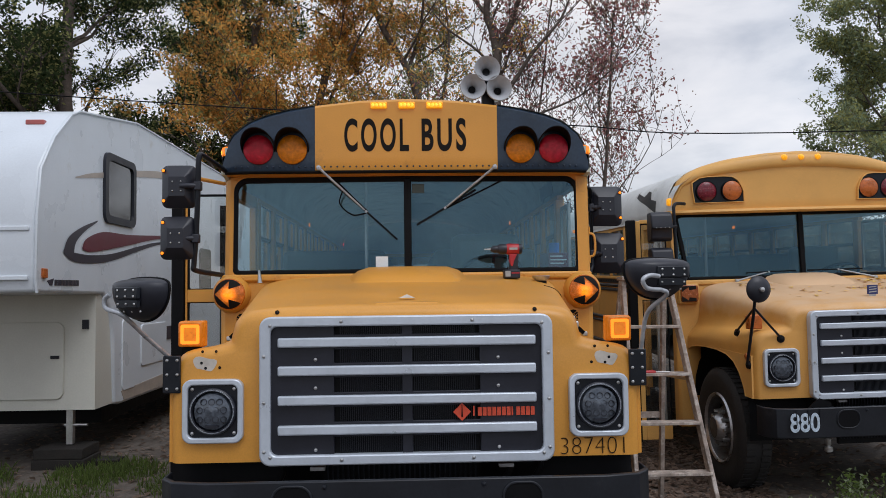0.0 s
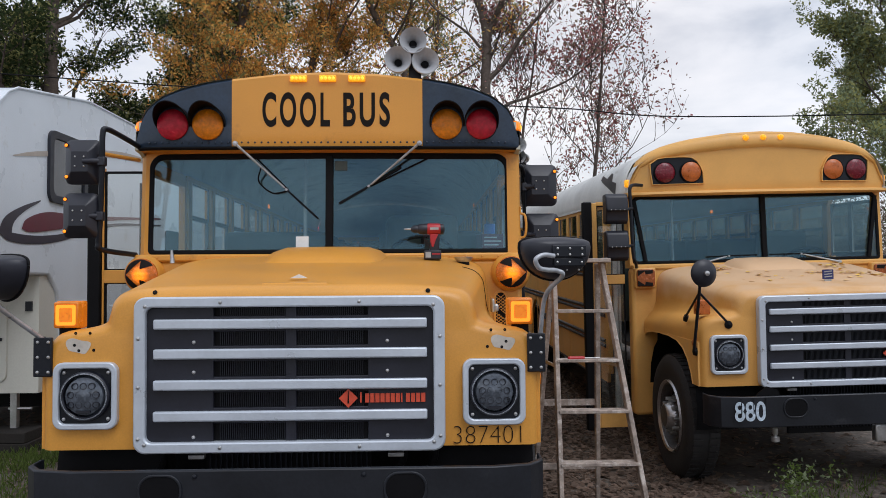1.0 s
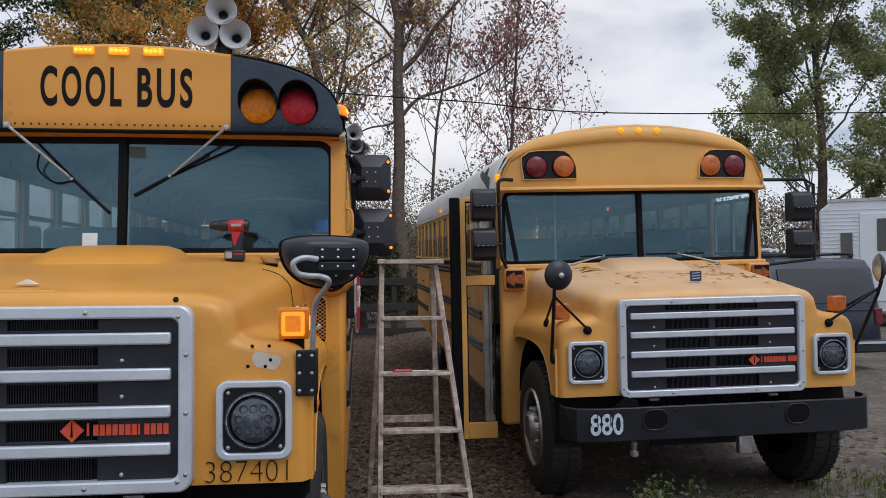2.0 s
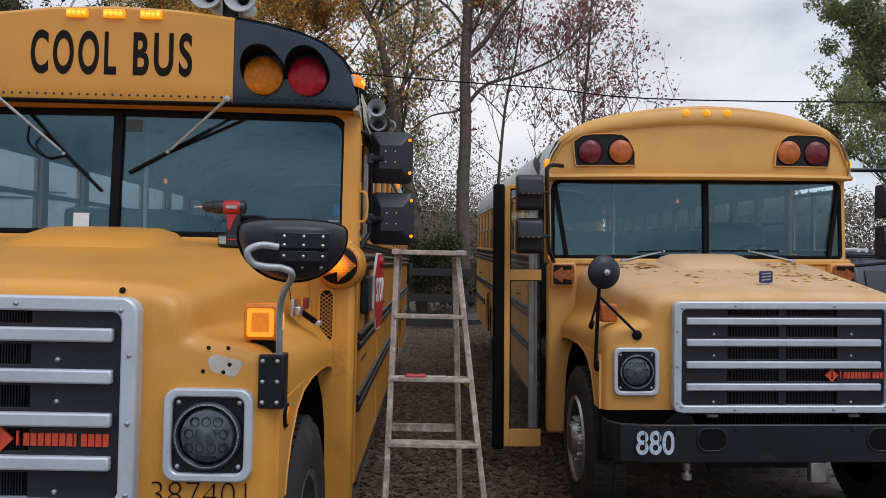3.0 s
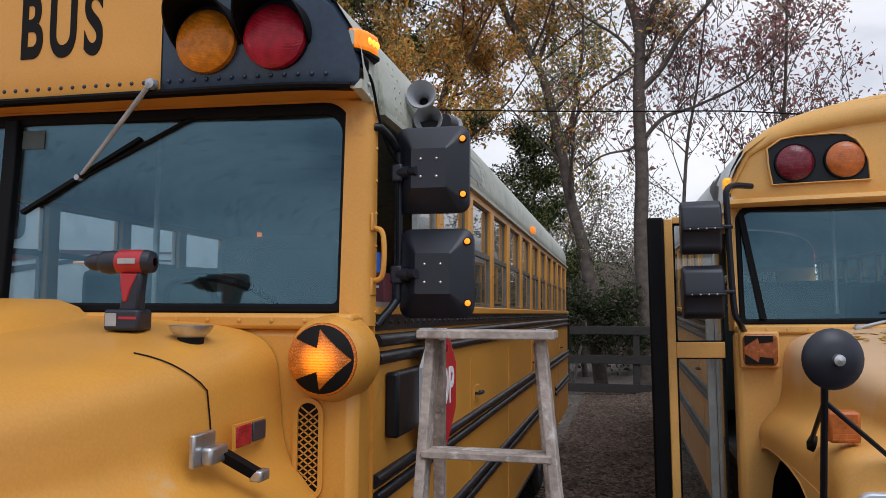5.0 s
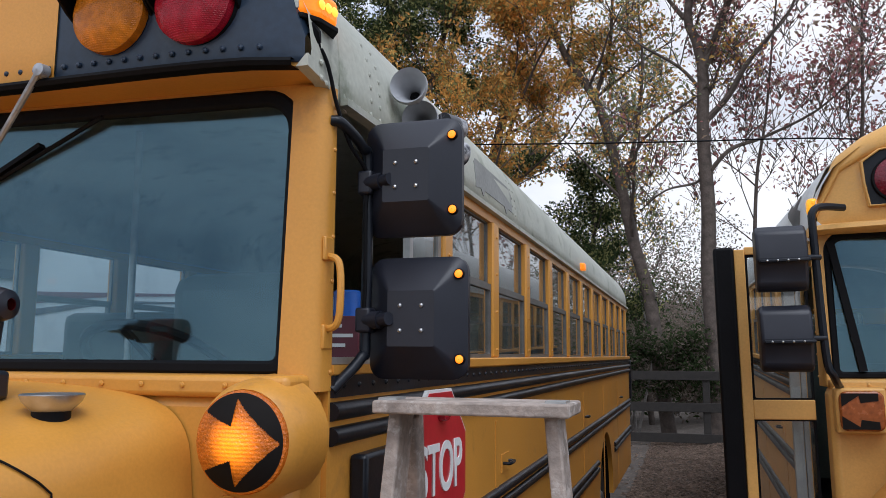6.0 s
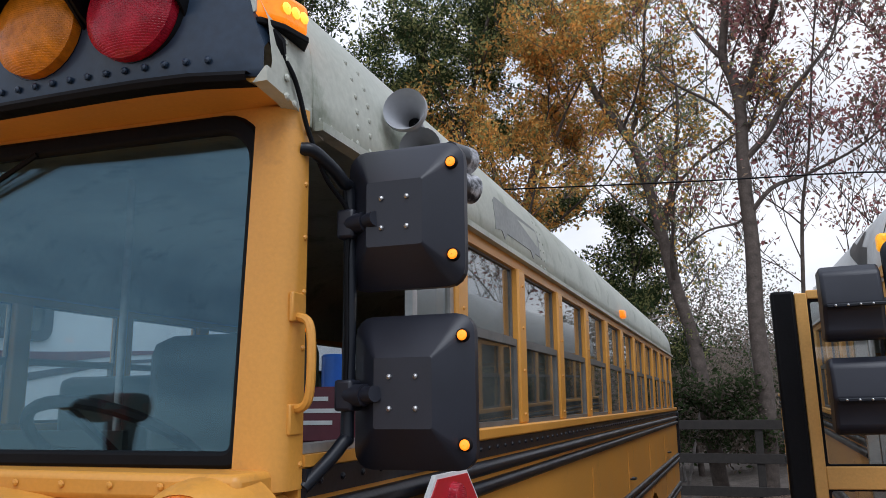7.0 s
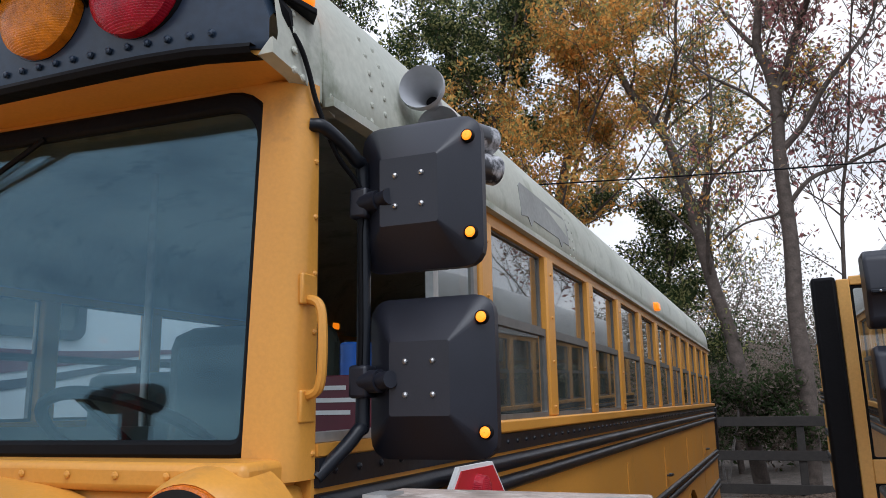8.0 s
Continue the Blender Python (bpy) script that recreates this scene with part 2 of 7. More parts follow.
GLASS_SIDE = glass_material("side_window_glass", (0.50, 0.52, 0.47), 0.15, dirt=0.10)
GRILLE_SLATE = material("slate_grille_plastic", (0.013, 0.014, 0.022), 0.45, vary=0.2, scale=8, bump=0.03, spec=0.4)
ARM_GREY = material("dull_grey_tube", (0.40, 0.42, 0.45), 0.4, metal=0.3, vary=0.2, scale=16, stain=(0.10, 0.09, 0.085), stain_at=0.6, stain_scale=18)
RIM = material("dull_steel_rim", (0.12, 0.12, 0.12), 0.5, metal=0.5, vary=0.3, scale=10, stain=(0.06, 0.05, 0.045), stain_at=0.52, stain_scale=9)
HOT_AMBER = material("bulb_glow", (0.9, 0.4, 0.03), 0.3, glow=(1.0, 0.40, 0.04), glow_power=1.5, vary=0.3, scale=50)
LENS_CLEAR = material("headlamp_lens", (0.09, 0.105, 0.13), 0.1, metal=0.2, vary=0.4, scale=40)
ALU = material("aluminium_sash", (0.42, 0.42, 0.41), 0.45, metal=0.6, vary=0.15, scale=10)
CREAM = material("cream_interior_paint", (0.50, 0.52, 0.46), 0.6, vary=0.1)
SEAT = material("dark_green_vinyl", (0.05, 0.065, 0.055), 0.5, vary=0.2)
FLOOR_DARK = material("black_floor_rubber", (0.03, 0.03, 0.03), 0.7)
WHITE = material("white_letter_paint", (0.78, 0.79, 0.78), 0.5, vary=0.08)
BLACK_TEXT = material("black_letter_paint", (0.010, 0.008, 0.007), 0.7, spec=0.15)
RED_PAINT = material("red_orange_badge", (0.62, 0.075, 0.035), 0.4)
SIGN_RED = material("red_sign_paint", (0.50, 0.02, 0.03), 0.35, vary=0.1)
WOOD = material("weathered_ladder_wood", (0.33, 0.27, 0.23), 0.8, vary=0.35, scale=14, bump=0.4, fine=60, stain=(0.56, 0.50, 0.455), stain_at=0.53, stain_scale=20)
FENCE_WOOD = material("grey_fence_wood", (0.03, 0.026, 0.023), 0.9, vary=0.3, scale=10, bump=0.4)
BARK = material("bark", (0.105, 0.082, 0.068), 0.95, vary=0.35, scale=7, bump=0.8, fine=30)
BARK_PALE = material("grey_bark", (0.20, 0.18, 0.165), 0.95, vary=0.35, scale=7, bump=0.8, fine=30)
RV_WHITE = material("trailer_fibreglass", (0.65, 0.695, 0.745), 0.3, vary=0.05, scale=2, stain=(0.52, 0.53, 0.52), stain_at=0.62, stain_scale=3)
RV_BEIGE = material("trailer_beige", (0.62, 0.61, 0.55), 0.4, vary=0.06, scale=2)
MAROON = material("maroon_graphic", (0.13, 0.025, 0.04), 0.35)
CHARCOAL = material("charcoal_graphic", (0.045, 0.04, 0.055), 0.35)
TAN = material("tan_graphic", (0.42, 0.36, 0.31), 0.4)
DARK_GLASS = material("dark_window_glass", (0.012, 0.014, 0.016), 0.05, vary=0.05, spec=0.9)
NAVY = material("navy_car_paint", (0.014, 0.019, 0.038), 0.3, vary=0.15, coat=0.3)
# Old timber, toned near black.
OLD_TIMBER = material("near_black_timber", (0.016, 0.013, 0.011), 0.9, vary=0.3, scale=12, bump=0.4)
CLEAR_GLASS = glass_material("clear_door_side_glass", (0.93, 0.95, 0.95), 0.05, dirt=0.008)


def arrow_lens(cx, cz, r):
    """A fluted amber lens; the bulb's glow is put into its emission, brightest mid-lens."""
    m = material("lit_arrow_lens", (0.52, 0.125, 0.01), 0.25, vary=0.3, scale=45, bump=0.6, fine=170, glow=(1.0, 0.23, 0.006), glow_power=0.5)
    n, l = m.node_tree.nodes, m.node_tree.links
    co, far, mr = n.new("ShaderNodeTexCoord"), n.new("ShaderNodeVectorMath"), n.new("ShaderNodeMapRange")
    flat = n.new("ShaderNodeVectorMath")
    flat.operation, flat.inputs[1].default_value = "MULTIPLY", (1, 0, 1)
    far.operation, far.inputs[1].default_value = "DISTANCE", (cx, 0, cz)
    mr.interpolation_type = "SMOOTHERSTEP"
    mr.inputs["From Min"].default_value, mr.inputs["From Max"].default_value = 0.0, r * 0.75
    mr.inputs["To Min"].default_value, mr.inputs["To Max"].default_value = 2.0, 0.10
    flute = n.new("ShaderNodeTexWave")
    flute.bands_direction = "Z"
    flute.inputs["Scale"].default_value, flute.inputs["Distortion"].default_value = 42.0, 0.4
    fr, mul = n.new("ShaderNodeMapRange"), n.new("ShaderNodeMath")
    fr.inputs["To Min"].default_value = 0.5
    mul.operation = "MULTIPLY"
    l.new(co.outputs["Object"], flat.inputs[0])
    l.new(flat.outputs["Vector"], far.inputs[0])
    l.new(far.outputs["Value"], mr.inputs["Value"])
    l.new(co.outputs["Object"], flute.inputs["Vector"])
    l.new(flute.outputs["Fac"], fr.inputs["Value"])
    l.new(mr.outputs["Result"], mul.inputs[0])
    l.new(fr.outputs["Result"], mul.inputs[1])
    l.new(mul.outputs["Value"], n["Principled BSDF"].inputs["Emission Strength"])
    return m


NUMBER_PAINT = material("pale_stencil_paint", (0.48, 0.57, 0.66), 0.6, vary=0.2, scale=30)
DIRT = (0.115, 0.096, 0.081)


# ---- mesh helpers ----
def part(name, bm, mat, parent=None, label="", bevel=0.0, smooth=True, segments=2, kind=""):
    bmesh.ops.recalc_face_normals(bm, faces=bm.faces[:])
    me = bpy.data.meshes.new(name)
    bm.to_mesh(me)
    bm.free()
    me.materials.append(mat)
    if smooth:
        me.polygons.foreach_set("use_smooth", [True] * len(me.polygons))
        me.set_sharp_from_angle(angle=radians(38))
    ob = new(name, me)
    if parent:
        ob.parent = parent
    if bevel:
        mod = ob.modifiers.new("bevel", "BEVEL")
        mod.width, mod.segments, mod.limit_method, mod.angle_limit = bevel, segments, "ANGLE", radians(40)
    if label or kind:
        tagged(ob, label, kind=kind)
    return ob


def thing(name, m, label, category, group="", kind=""):
    ob = new(name)
    ob.matrix_basis = m
    return tagged(ob, label, category, group, kind)


def B():
    return bmesh.new()


def box(bm, x0, x1, y0, y1, z0, z1):
    v = [bm.verts.new((x, y, z)) for z in (z0, z1) for y in (y0, y1) for x in (x0, x1)]
    for q in ((0, 1, 3, 2), (4, 6, 7, 5), (0, 4, 5, 1), (2, 3, 7, 6), (0, 2, 6, 4), (1, 5, 7, 3)):
        bm.faces.new([v[i] for i in q])
    return bm


def mbox(bm, m, sx, sy, sz):
    v = [bm.verts.new(m @ Vector((x * sx / 2, y * sy / 2, z * sz / 2))) for z in (-1, 1) for y in (-1, 1) for x in (-1, 1)]
    for q in ((0, 1, 3, 2), (4, 6, 7, 5), (0, 4, 5, 1), (2, 3, 7, 6), (0, 2, 6, 4), (1, 5, 7, 3)):
        bm.faces.new([v[i] for i in q])
    return bm


def beam(bm, a, b, w, d, up=(0, 1, 0)):
    """A rectangular bar from a to b: w across, d along up."""
    a, b, up = Vector(a), Vector(b), Vector(up)
    z = (b - a).normalized()
    x = up.cross(z).normalized()
    y = z.cross(x)
    m = Matrix((x, y, z)).transposed().to_4x4()
    m.translation = (a + b) / 2
    return mbox(bm, m, w, d, (b - a).length)


def tube(bm, pts, r, n=10, caps=True):
    pts = [Vector(p) for p in pts]
    rs = r if isinstance(r, (list, tuple)) else [r] * len(pts)
    rings, side = [], None
    for i, p in enumerate(pts):
        d = (pts[min(i + 1, len(pts) - 1)] - pts[max(i - 1, 0)]).normalized()
        if side is None:
            side = d.cross(Vector((0, 0, 1)) if abs(d.z) < 0.9 else Vector((1, 0, 0))).normalized()
        side = (side - d * side.dot(d)).normalized()
        other = d.cross(side)
        rings.append([bm.verts.new(p + (side * math.cos(2 * math.pi * k / n) + other * math.sin(2 * math.pi * k / n)) * rs[i]) for k in range(n)])
    for a, b in zip(rings, rings[1:]):
        for k in range(n):
            bm.faces.new((a[k], a[(k + 1) % n], b[(k + 1) % n], b[k]))
    if caps:
        bm.faces.new(rings[0][::-1])
        bm.faces.new(rings[-1])
    return bm


def cyl(bm, a, b, r0, r1=None, n=20):
    return tube(bm, [a, b], [r0, r0 if r1 is None else r1], n)


def bend(pts, steps=6):
    """A smooth line through the points."""
    pts = [Vector(p) for p in pts]
    q = [pts[0] * 2 - pts[1]] + pts + [pts[-1] * 2 - pts[-2]]
    out = []
    for i in range(1, len(q) - 2):
        for s in range(steps):
            t = s / steps
            a, b, c, d = q[i - 1], q[i], q[i + 1], q[i + 2]
            out.append(0.5 * (2 * b + (c - a) * t + (2 * a - 5 * b + 4 * c - d) * t * t + (3 * b - a - 3 * c + d) * t * t * t))
    return out + [pts[-1]]


def at(axis, u, v, w):
    return {"x": (w, u, v), "y": (u, w, v), "z": (u, v, w)}[axis]


def prism(bm, poly, axis, w0, w1):
    """A polygon, extruded along an axis. Its plane is (y, z), (x, z) or (x, y)."""
    a = [bm.verts.new(at(axis, u, v, w0)) for u, v in poly]
    b = [bm.verts.new(at(axis, u, v, w1)) for u, v in poly]
    n = len(poly)
    bm.faces.new(a)
    bm.faces.new(b[::-1])
    for k in range(n):
        bm.faces.new((a[k], b[k], b[(k + 1) % n], a[(k + 1) % n]))
    return bm


def hoop(bm, outer, inner, axis, w0, w1):
    """A flat ring between two outlines of as many points, extruded along an axis."""
    n = len(outer)
    vs = [[bm.verts.new(at(axis, u, v, w)) for u, v in o] for w in (w0, w1) for o in (outer, inner)]
    o0, i0, o1, i1 = vs
    for k in range(n):
        j = (k + 1) % n
        bm.faces.new((o0[k], o0[j], i0[j], i0[k]))
        bm.faces.new((o1[k], i1[k], i1[j], o1[j]))
        bm.faces.new((o0[k], o1[k], o1[j], o0[j]))
        bm.faces.new((i0[k], i0[j], i1[j], i1[k]))
    return bm


def rrect(u0, u1, v0, v1, r, n=5):
    out = []
    for cu, cv, a0 in ((u1 - r, v1 - r, 0), (u0 + r, v1 - r, 90), (u0 + r, v0 + r, 180), (u1 - r, v0 + r, 270)):
        for k in range(n + 1):
            a = radians(a0 + 90 * k / n)
            out.append((cu + r * math.cos(a), cv + r * math.sin(a)))
    return out


def circle(u, v, r, n=24):
    return [(u + r * math.cos(2 * math.pi * k / n), v + r * math.sin(2 * math.pi * k / n)) for k in range(n)]


def loft(bm, sections, closed=False):
    rows = [[bm.verts.new(p) for p in s] for s in sections]
    n = len(rows[0])
    for a, b in zip(rows, rows[1:]):
        for k in range(n if closed else n - 1):
            bm.faces.new((a[k], a[(k + 1) % n], b[(k + 1) % n], b[k]))
    return rows


def turned(bm, profile, origin, axis, n=24):
    """A body of revolution: profile of (along, radius) about an axis."""
    axis = Vector(axis).normalized()
    side = axis.cross(Vector((0, 0, 1)) if abs(axis.z) < 0.9 else Vector((1, 0, 0))).normalized()
    other = axis.cross(side)
    o = Vector(origin)
    rows = [[bm.verts.new(o + axis * h + (side * math.cos(2 * math.pi * k / n) + other * math.sin(2 * math.pi * k / n)) * max(r, 0.0006)) for k in range(n)] for h, r in profile]
    for a, b in zip(rows, rows[1:]):
        for k in range(n):
            bm.faces.new((a[k], a[(k + 1) % n], b[(k + 1) % n], b[k]))
    return bm


def studs(bm, places, axis, r=0.009, h=0.006):
    for p in places:
        turned(bm, [(0, r), (h * 0.6, r * 0.8), (h, 0)], p, axis, 8)
    return bm


def shear(bm, k, z0):
    for v in bm.verts:
        v.co.y += (v.co.z - z0) * k + 0.018
    return bm


def letters(text, size, mat, parent, m, squeeze=1.0, name="lettering", label="", depth=0.002, bold=0.0, spacing=1.0):
    cu = bpy.data.curves.new(name, "FONT")
    cu.body, cu.size, cu.extrude, cu.align_x, cu.align_y, cu.offset, cu.space_character = text, size, depth, "CENTER", "CENTER", bold, spacing
    ob = bpy.data.objects.new(name, cu)
    scene.collection.objects.link(ob)
    me = bpy.data.meshes.new_from_object(ob.evaluated_get(bpy.context.evaluated_depsgraph_get()))
    bpy.data.objects.remove(ob)
    me.transform(m @ Matrix.Diagonal((squeeze, 1, 1, 1)))
    me.materials.clear()
    me.materials.append(mat)
    out = new(name, me)
    out.parent = parent
    if label:
        tagged(out, label)
    return out


FACING = Matrix.Rotation(radians(90), 4, "X")  # a text that faces -y


# ---- bus ----
PROFILE = [(1.197, 2.345), (1.197, 2.42), (1.188, 2.5), (1.165, 2.56), (1.12, 2.635), (1.02, 2.71), (0.9, 2.758), (0.75, 2.795), (0.59, 2.822), (0.3, 2.855), (0, 2.866)]
PROFILE = PROFILE + [(-x, z) for x, z in PROFILE[-2::-1]]
BAY, FIRST, BAYS, TAIL = 0.664, 0.965, 11, 8.62
LEAN_BACK, LEAN_FOOT = 0.055, 1.56


def bow(x, wide=False):
    """How far a front cap falls back towards its sides: a tight corner, or a wide sweep."""
    u = abs(x) / 1.19
    return 0.095 * u ** 2 + 0.05 * u ** 6 if wide else 0.05 * u ** 12


def bowed(bm, wide=False):
    for v in bm.verts:
        v.co.y += bow(v.co.x, wide)
    return bm


def roof_height(x, tall=1.0):
    pts = sorted((a, b) for a, b in PROFILE if a >= 0)
    x = abs(x)
    for (x0, z0), (x1, z1) in zip(pts, pts[1:]):
        if x0 <= x <= x1 and x1 > x0:
            return 2.345 + tall * (z0 + (z1 - z0) * (x - x0) / (x1 - x0) - 2.345)
    return 2.4


def roof_side(z):
    """Half the roof's width at a height."""
    pts = [(x, h) for x, h in PROFILE if x >= 0]
    for (x0, z0), (x1, z1) in zip(pts, pts[1:]):
        if z0 <= z <= z1:
            return x0 + (x1 - x0) * (z - z0) / (z1 - z0)
    return pts[0][0]


HOOD_REAR = [(0, 1.725), (0.35, 1.722), (0.70, 1.71), (0.88, 1.68), (0.955, 1.62), (0.975, 1.52), (0.987, 1.405), (1.012, 1.325), (1.06, 1.268), (1.098, 1.215), (1.105, 1.16)]
HOOD_FRONT = [(0, 1.558), (0.35, 1.556), (0.60, 1.55), (0.735, 1.533), (0.795, 1.49), (0.815, 1.43), (0.832, 1.395), (0.90, 1.375), (1.03, 1.352), (1.085, 1.28), (1.095, 1.16)]


def hood_section(s, inset=0.0, y=0.0):
    half = []
    for x, z in ((v.x, v.z) for v in bend([(a + (c - a) * s, 0, b + (d - b) * s) for (a, b), (c, d) in zip(HOOD_REAR, HOOD_FRONT)], 4)):
        x = max(x, 0.0)
        if inset:
            x -= inset * min(1.0, x / 0.6)
            z -= inset * (0.9 if z > 1.2 else 0)
        half.append((x, z))
    return [(-x, y, z) for x, z in half[::-1]] + [(x, y, z) for x, z in half[1:]]


def wheel(parent, x, y, z, side, rim_mat, bright_ring=False):
    """A truck wheel whose outer face looks along side (+1 or -1 in x)."""
    w = part("wheel", turned(B(), [(-0.27, 0.30), (-0.265, 0.45), (-0.22, 0.495), (-0.04, 0.495), (-0.012, 0.47), (0, 0.43), (-0.005, 0.36), (-0.015, 0.295), (-0.06, 0.285)],
                             (x, y, z), (side, 0, 0), 48), TYRE, parent, "dusty black truck tyre")
    bm = B()
    for k in range(56):
        a = 2 * math.pi * k / 56
        for off in (-0.20, -0.075):
            m = Matrix.Translation((x + side * off, y, z)) @ Matrix.Rotation(a, 4, "X") @ Matrix.Translation((0, 0, 0.497))
            mbox(bm, m, 0.075, 0.036, 0.014)
    part("tread", bm, TYRE, w, kind="stuff")
    rim = part("rim", turned(B(), [(-0.05, 0.293), (-0.012, 0.29), (-0.02, 0.262), (-0.10, 0.245), (-0.105, 0.20), (-0.05, 0.16), (-0.045, 0.12), (0.02, 0.10), (0.035, 0.085), (0.04, 0)],
                             (x, y, z), (side, 0, 0), 40), rim_mat, w, "steel disc rim with bright wheel nuts")
    bm = B()
    for k in range(10):
        a = 2 * math.pi * k / 10
        cyl(bm, (x - side * 0.05, y + 0.14 * math.cos(a), z + 0.14 * math.sin(a)), (x + side * 0.005, y + 0.14 * math.cos(a), z + 0.14 * math.sin(a)), 0.018, 0.014, 8)
    part("wheel_nuts", bm, STEEL, w, kind="stuff")
    if bright_ring:
        part("rim_ring", turned(B(), [(-0.014, 0.296), (0.002, 0.288), (-0.004, 0.276), (-0.02, 0.268)], (x, y, z), (side, 0, 0), 40), POLISHED, rim, "bright polished rim edge")
        part("hub_ring", turned(B(), [(-0.04, 0.118), (0.024, 0.102), (0.036, 0.088)], (x, y, z), (side, 0, 0), 28), POLISHED, rim)
    for k in range(5):
        a = 2 * math.pi * (k + 0.3) / 5
        way = Matrix.Rotation(a, 3, "X")
        ring = [Vector((x - side * 0.0985, y, z)) + way @ Vector((0, 0.05 * math.cos(t), 0.205 + 0.03 * math.sin(t))) for t in [math.pi * q / 8 for q in range(16)]]
        bm = B()
        bm.faces.new([bm.verts.new(p) for p in ring])
        part("rim_slot", bm, RUBBER, rim)
    return w


def round_lamp(name, parent, c, r, mat, label, y_hood=0.0):
    """A round warning lamp that looks along -y, with a black rim and, if asked, a hood over it."""
    x, y, z = c
    out = 0.03 if y_hood else 0.0
    lamp = part(name, turned(B(), [(0, r * 1.02), (out + 0.018, r), (out + 0.034, r * 0.8), (out + 0.042, r * 0.4), (out + 0.044, 0)], c, (0, -1, 0), 32), mat, parent, label)
    if y_hood:
        part("lamp_body", turned(B(), [(-0.04, r * 1.14), (0.012, r * 1.12), (0.03, r * 1.03)], c, (0, -1, 0), 32), RUBBER, lamp)
    part("lamp_rim", hoop(B(), circle(x, z, r * 1.07, 32), circle(x, z, r * 0.99, 32), "y", y - 0.02, y + 0.02), RUBBER, lamp)
    if y_hood:
        bm = B()
        n = 22
        rows = []
        z += 0.012
        for rr in (r * 1.08, r * 1.14):
            back, fore = [], []
            for k in range(n + 1):
                a = radians(-25 + 230 * k / n)
                reach = y_hood * max(0.0, math.sin(a) * 0.75 + 0.25) ** 0.8 + 0.01
                back.append((x + rr * math.cos(a), y + 0.04, z + rr * math.sin(a)))
                fore.append((x + rr * math.cos(a), y - reach, z + rr * math.sin(a)))
            rows += [back, fore] if rr < r * 1.11 else [fore, back]
        loft(bm, rows)
        part("lamp_hood", bm, RUBBER, lamp)
    return lamp


def headlamp(parent, x):
    z = 1.082
    y = -1.478
    h = part("headlamp", hoop(B(), rrect(x - 0.138, x + 0.138, z - 0.145, z + 0.145, 0.042), rrect(x - 0.112, x + 0.112, z - 0.119, z + 0.119, 0.026), "y", y - 0.022, y + 0.02),
             CHROME, parent, "square chrome bezel with round LED headlamp", bevel=0.006)
    part("backing", prism(B(), rrect(x - 0.114, x + 0.114, z - 0.121, z + 0.121, 0.02), "y", y - 0.004, y + 0.01), BLACK_PAINT, h)
    part("lamp_ring", turned(B(), [(0, 0.108), (0.02, 0.106), (0.028, 0.098), (0.02, 0.09), (0.004, 0.089)], (x, y - 0.004, z), (0, -1, 0), 36), BLACK_PLASTIC, h)
    part("bright_ring", turned(B(), [(0.01, 0.101), (0.0245, 0.1), (0.0255, 0.096), (0.01, 0.095)], (x, y - 0.006, z), (0, -1, 0), 36), CHROME, h)
    part("lens", turned(B(), [(0, 0.09), (0.02, 0.08), (0.03, 0.05), (0.034, 0)], (x, y - 0.004, z), (0, -1, 0), 32), LENS_CLEAR, h, "clear LED lens")
    for row, cnt in ((0.045, 3), (0.008, 4), (-0.035, 4)):
        for k in range(cnt):
            u = (k - (cnt - 1) / 2) * 0.036
            part("led_cell", hoop(B(), circle(x + u, z + row, 0.0148, 12), circle(x + u, z + row, 0.0128, 12), "y", y - 0.036, y - 0.02), BLACK_PLASTIC, h)
    part("led_bar", box(B(), x - 0.03, x + 0.03, y - 0.038, y - 0.02, z - 0.07, z - 0.06), BLACK_PLASTIC, h)
    bm = studs(B(), [(x + a, y - 0.004, z + b) for a in (-0.095, 0.095) for b in (-0.1, 0.1)], (0, -1, 0), 0.009)
    part("screws", bm, STEEL, h, kind="stuff")


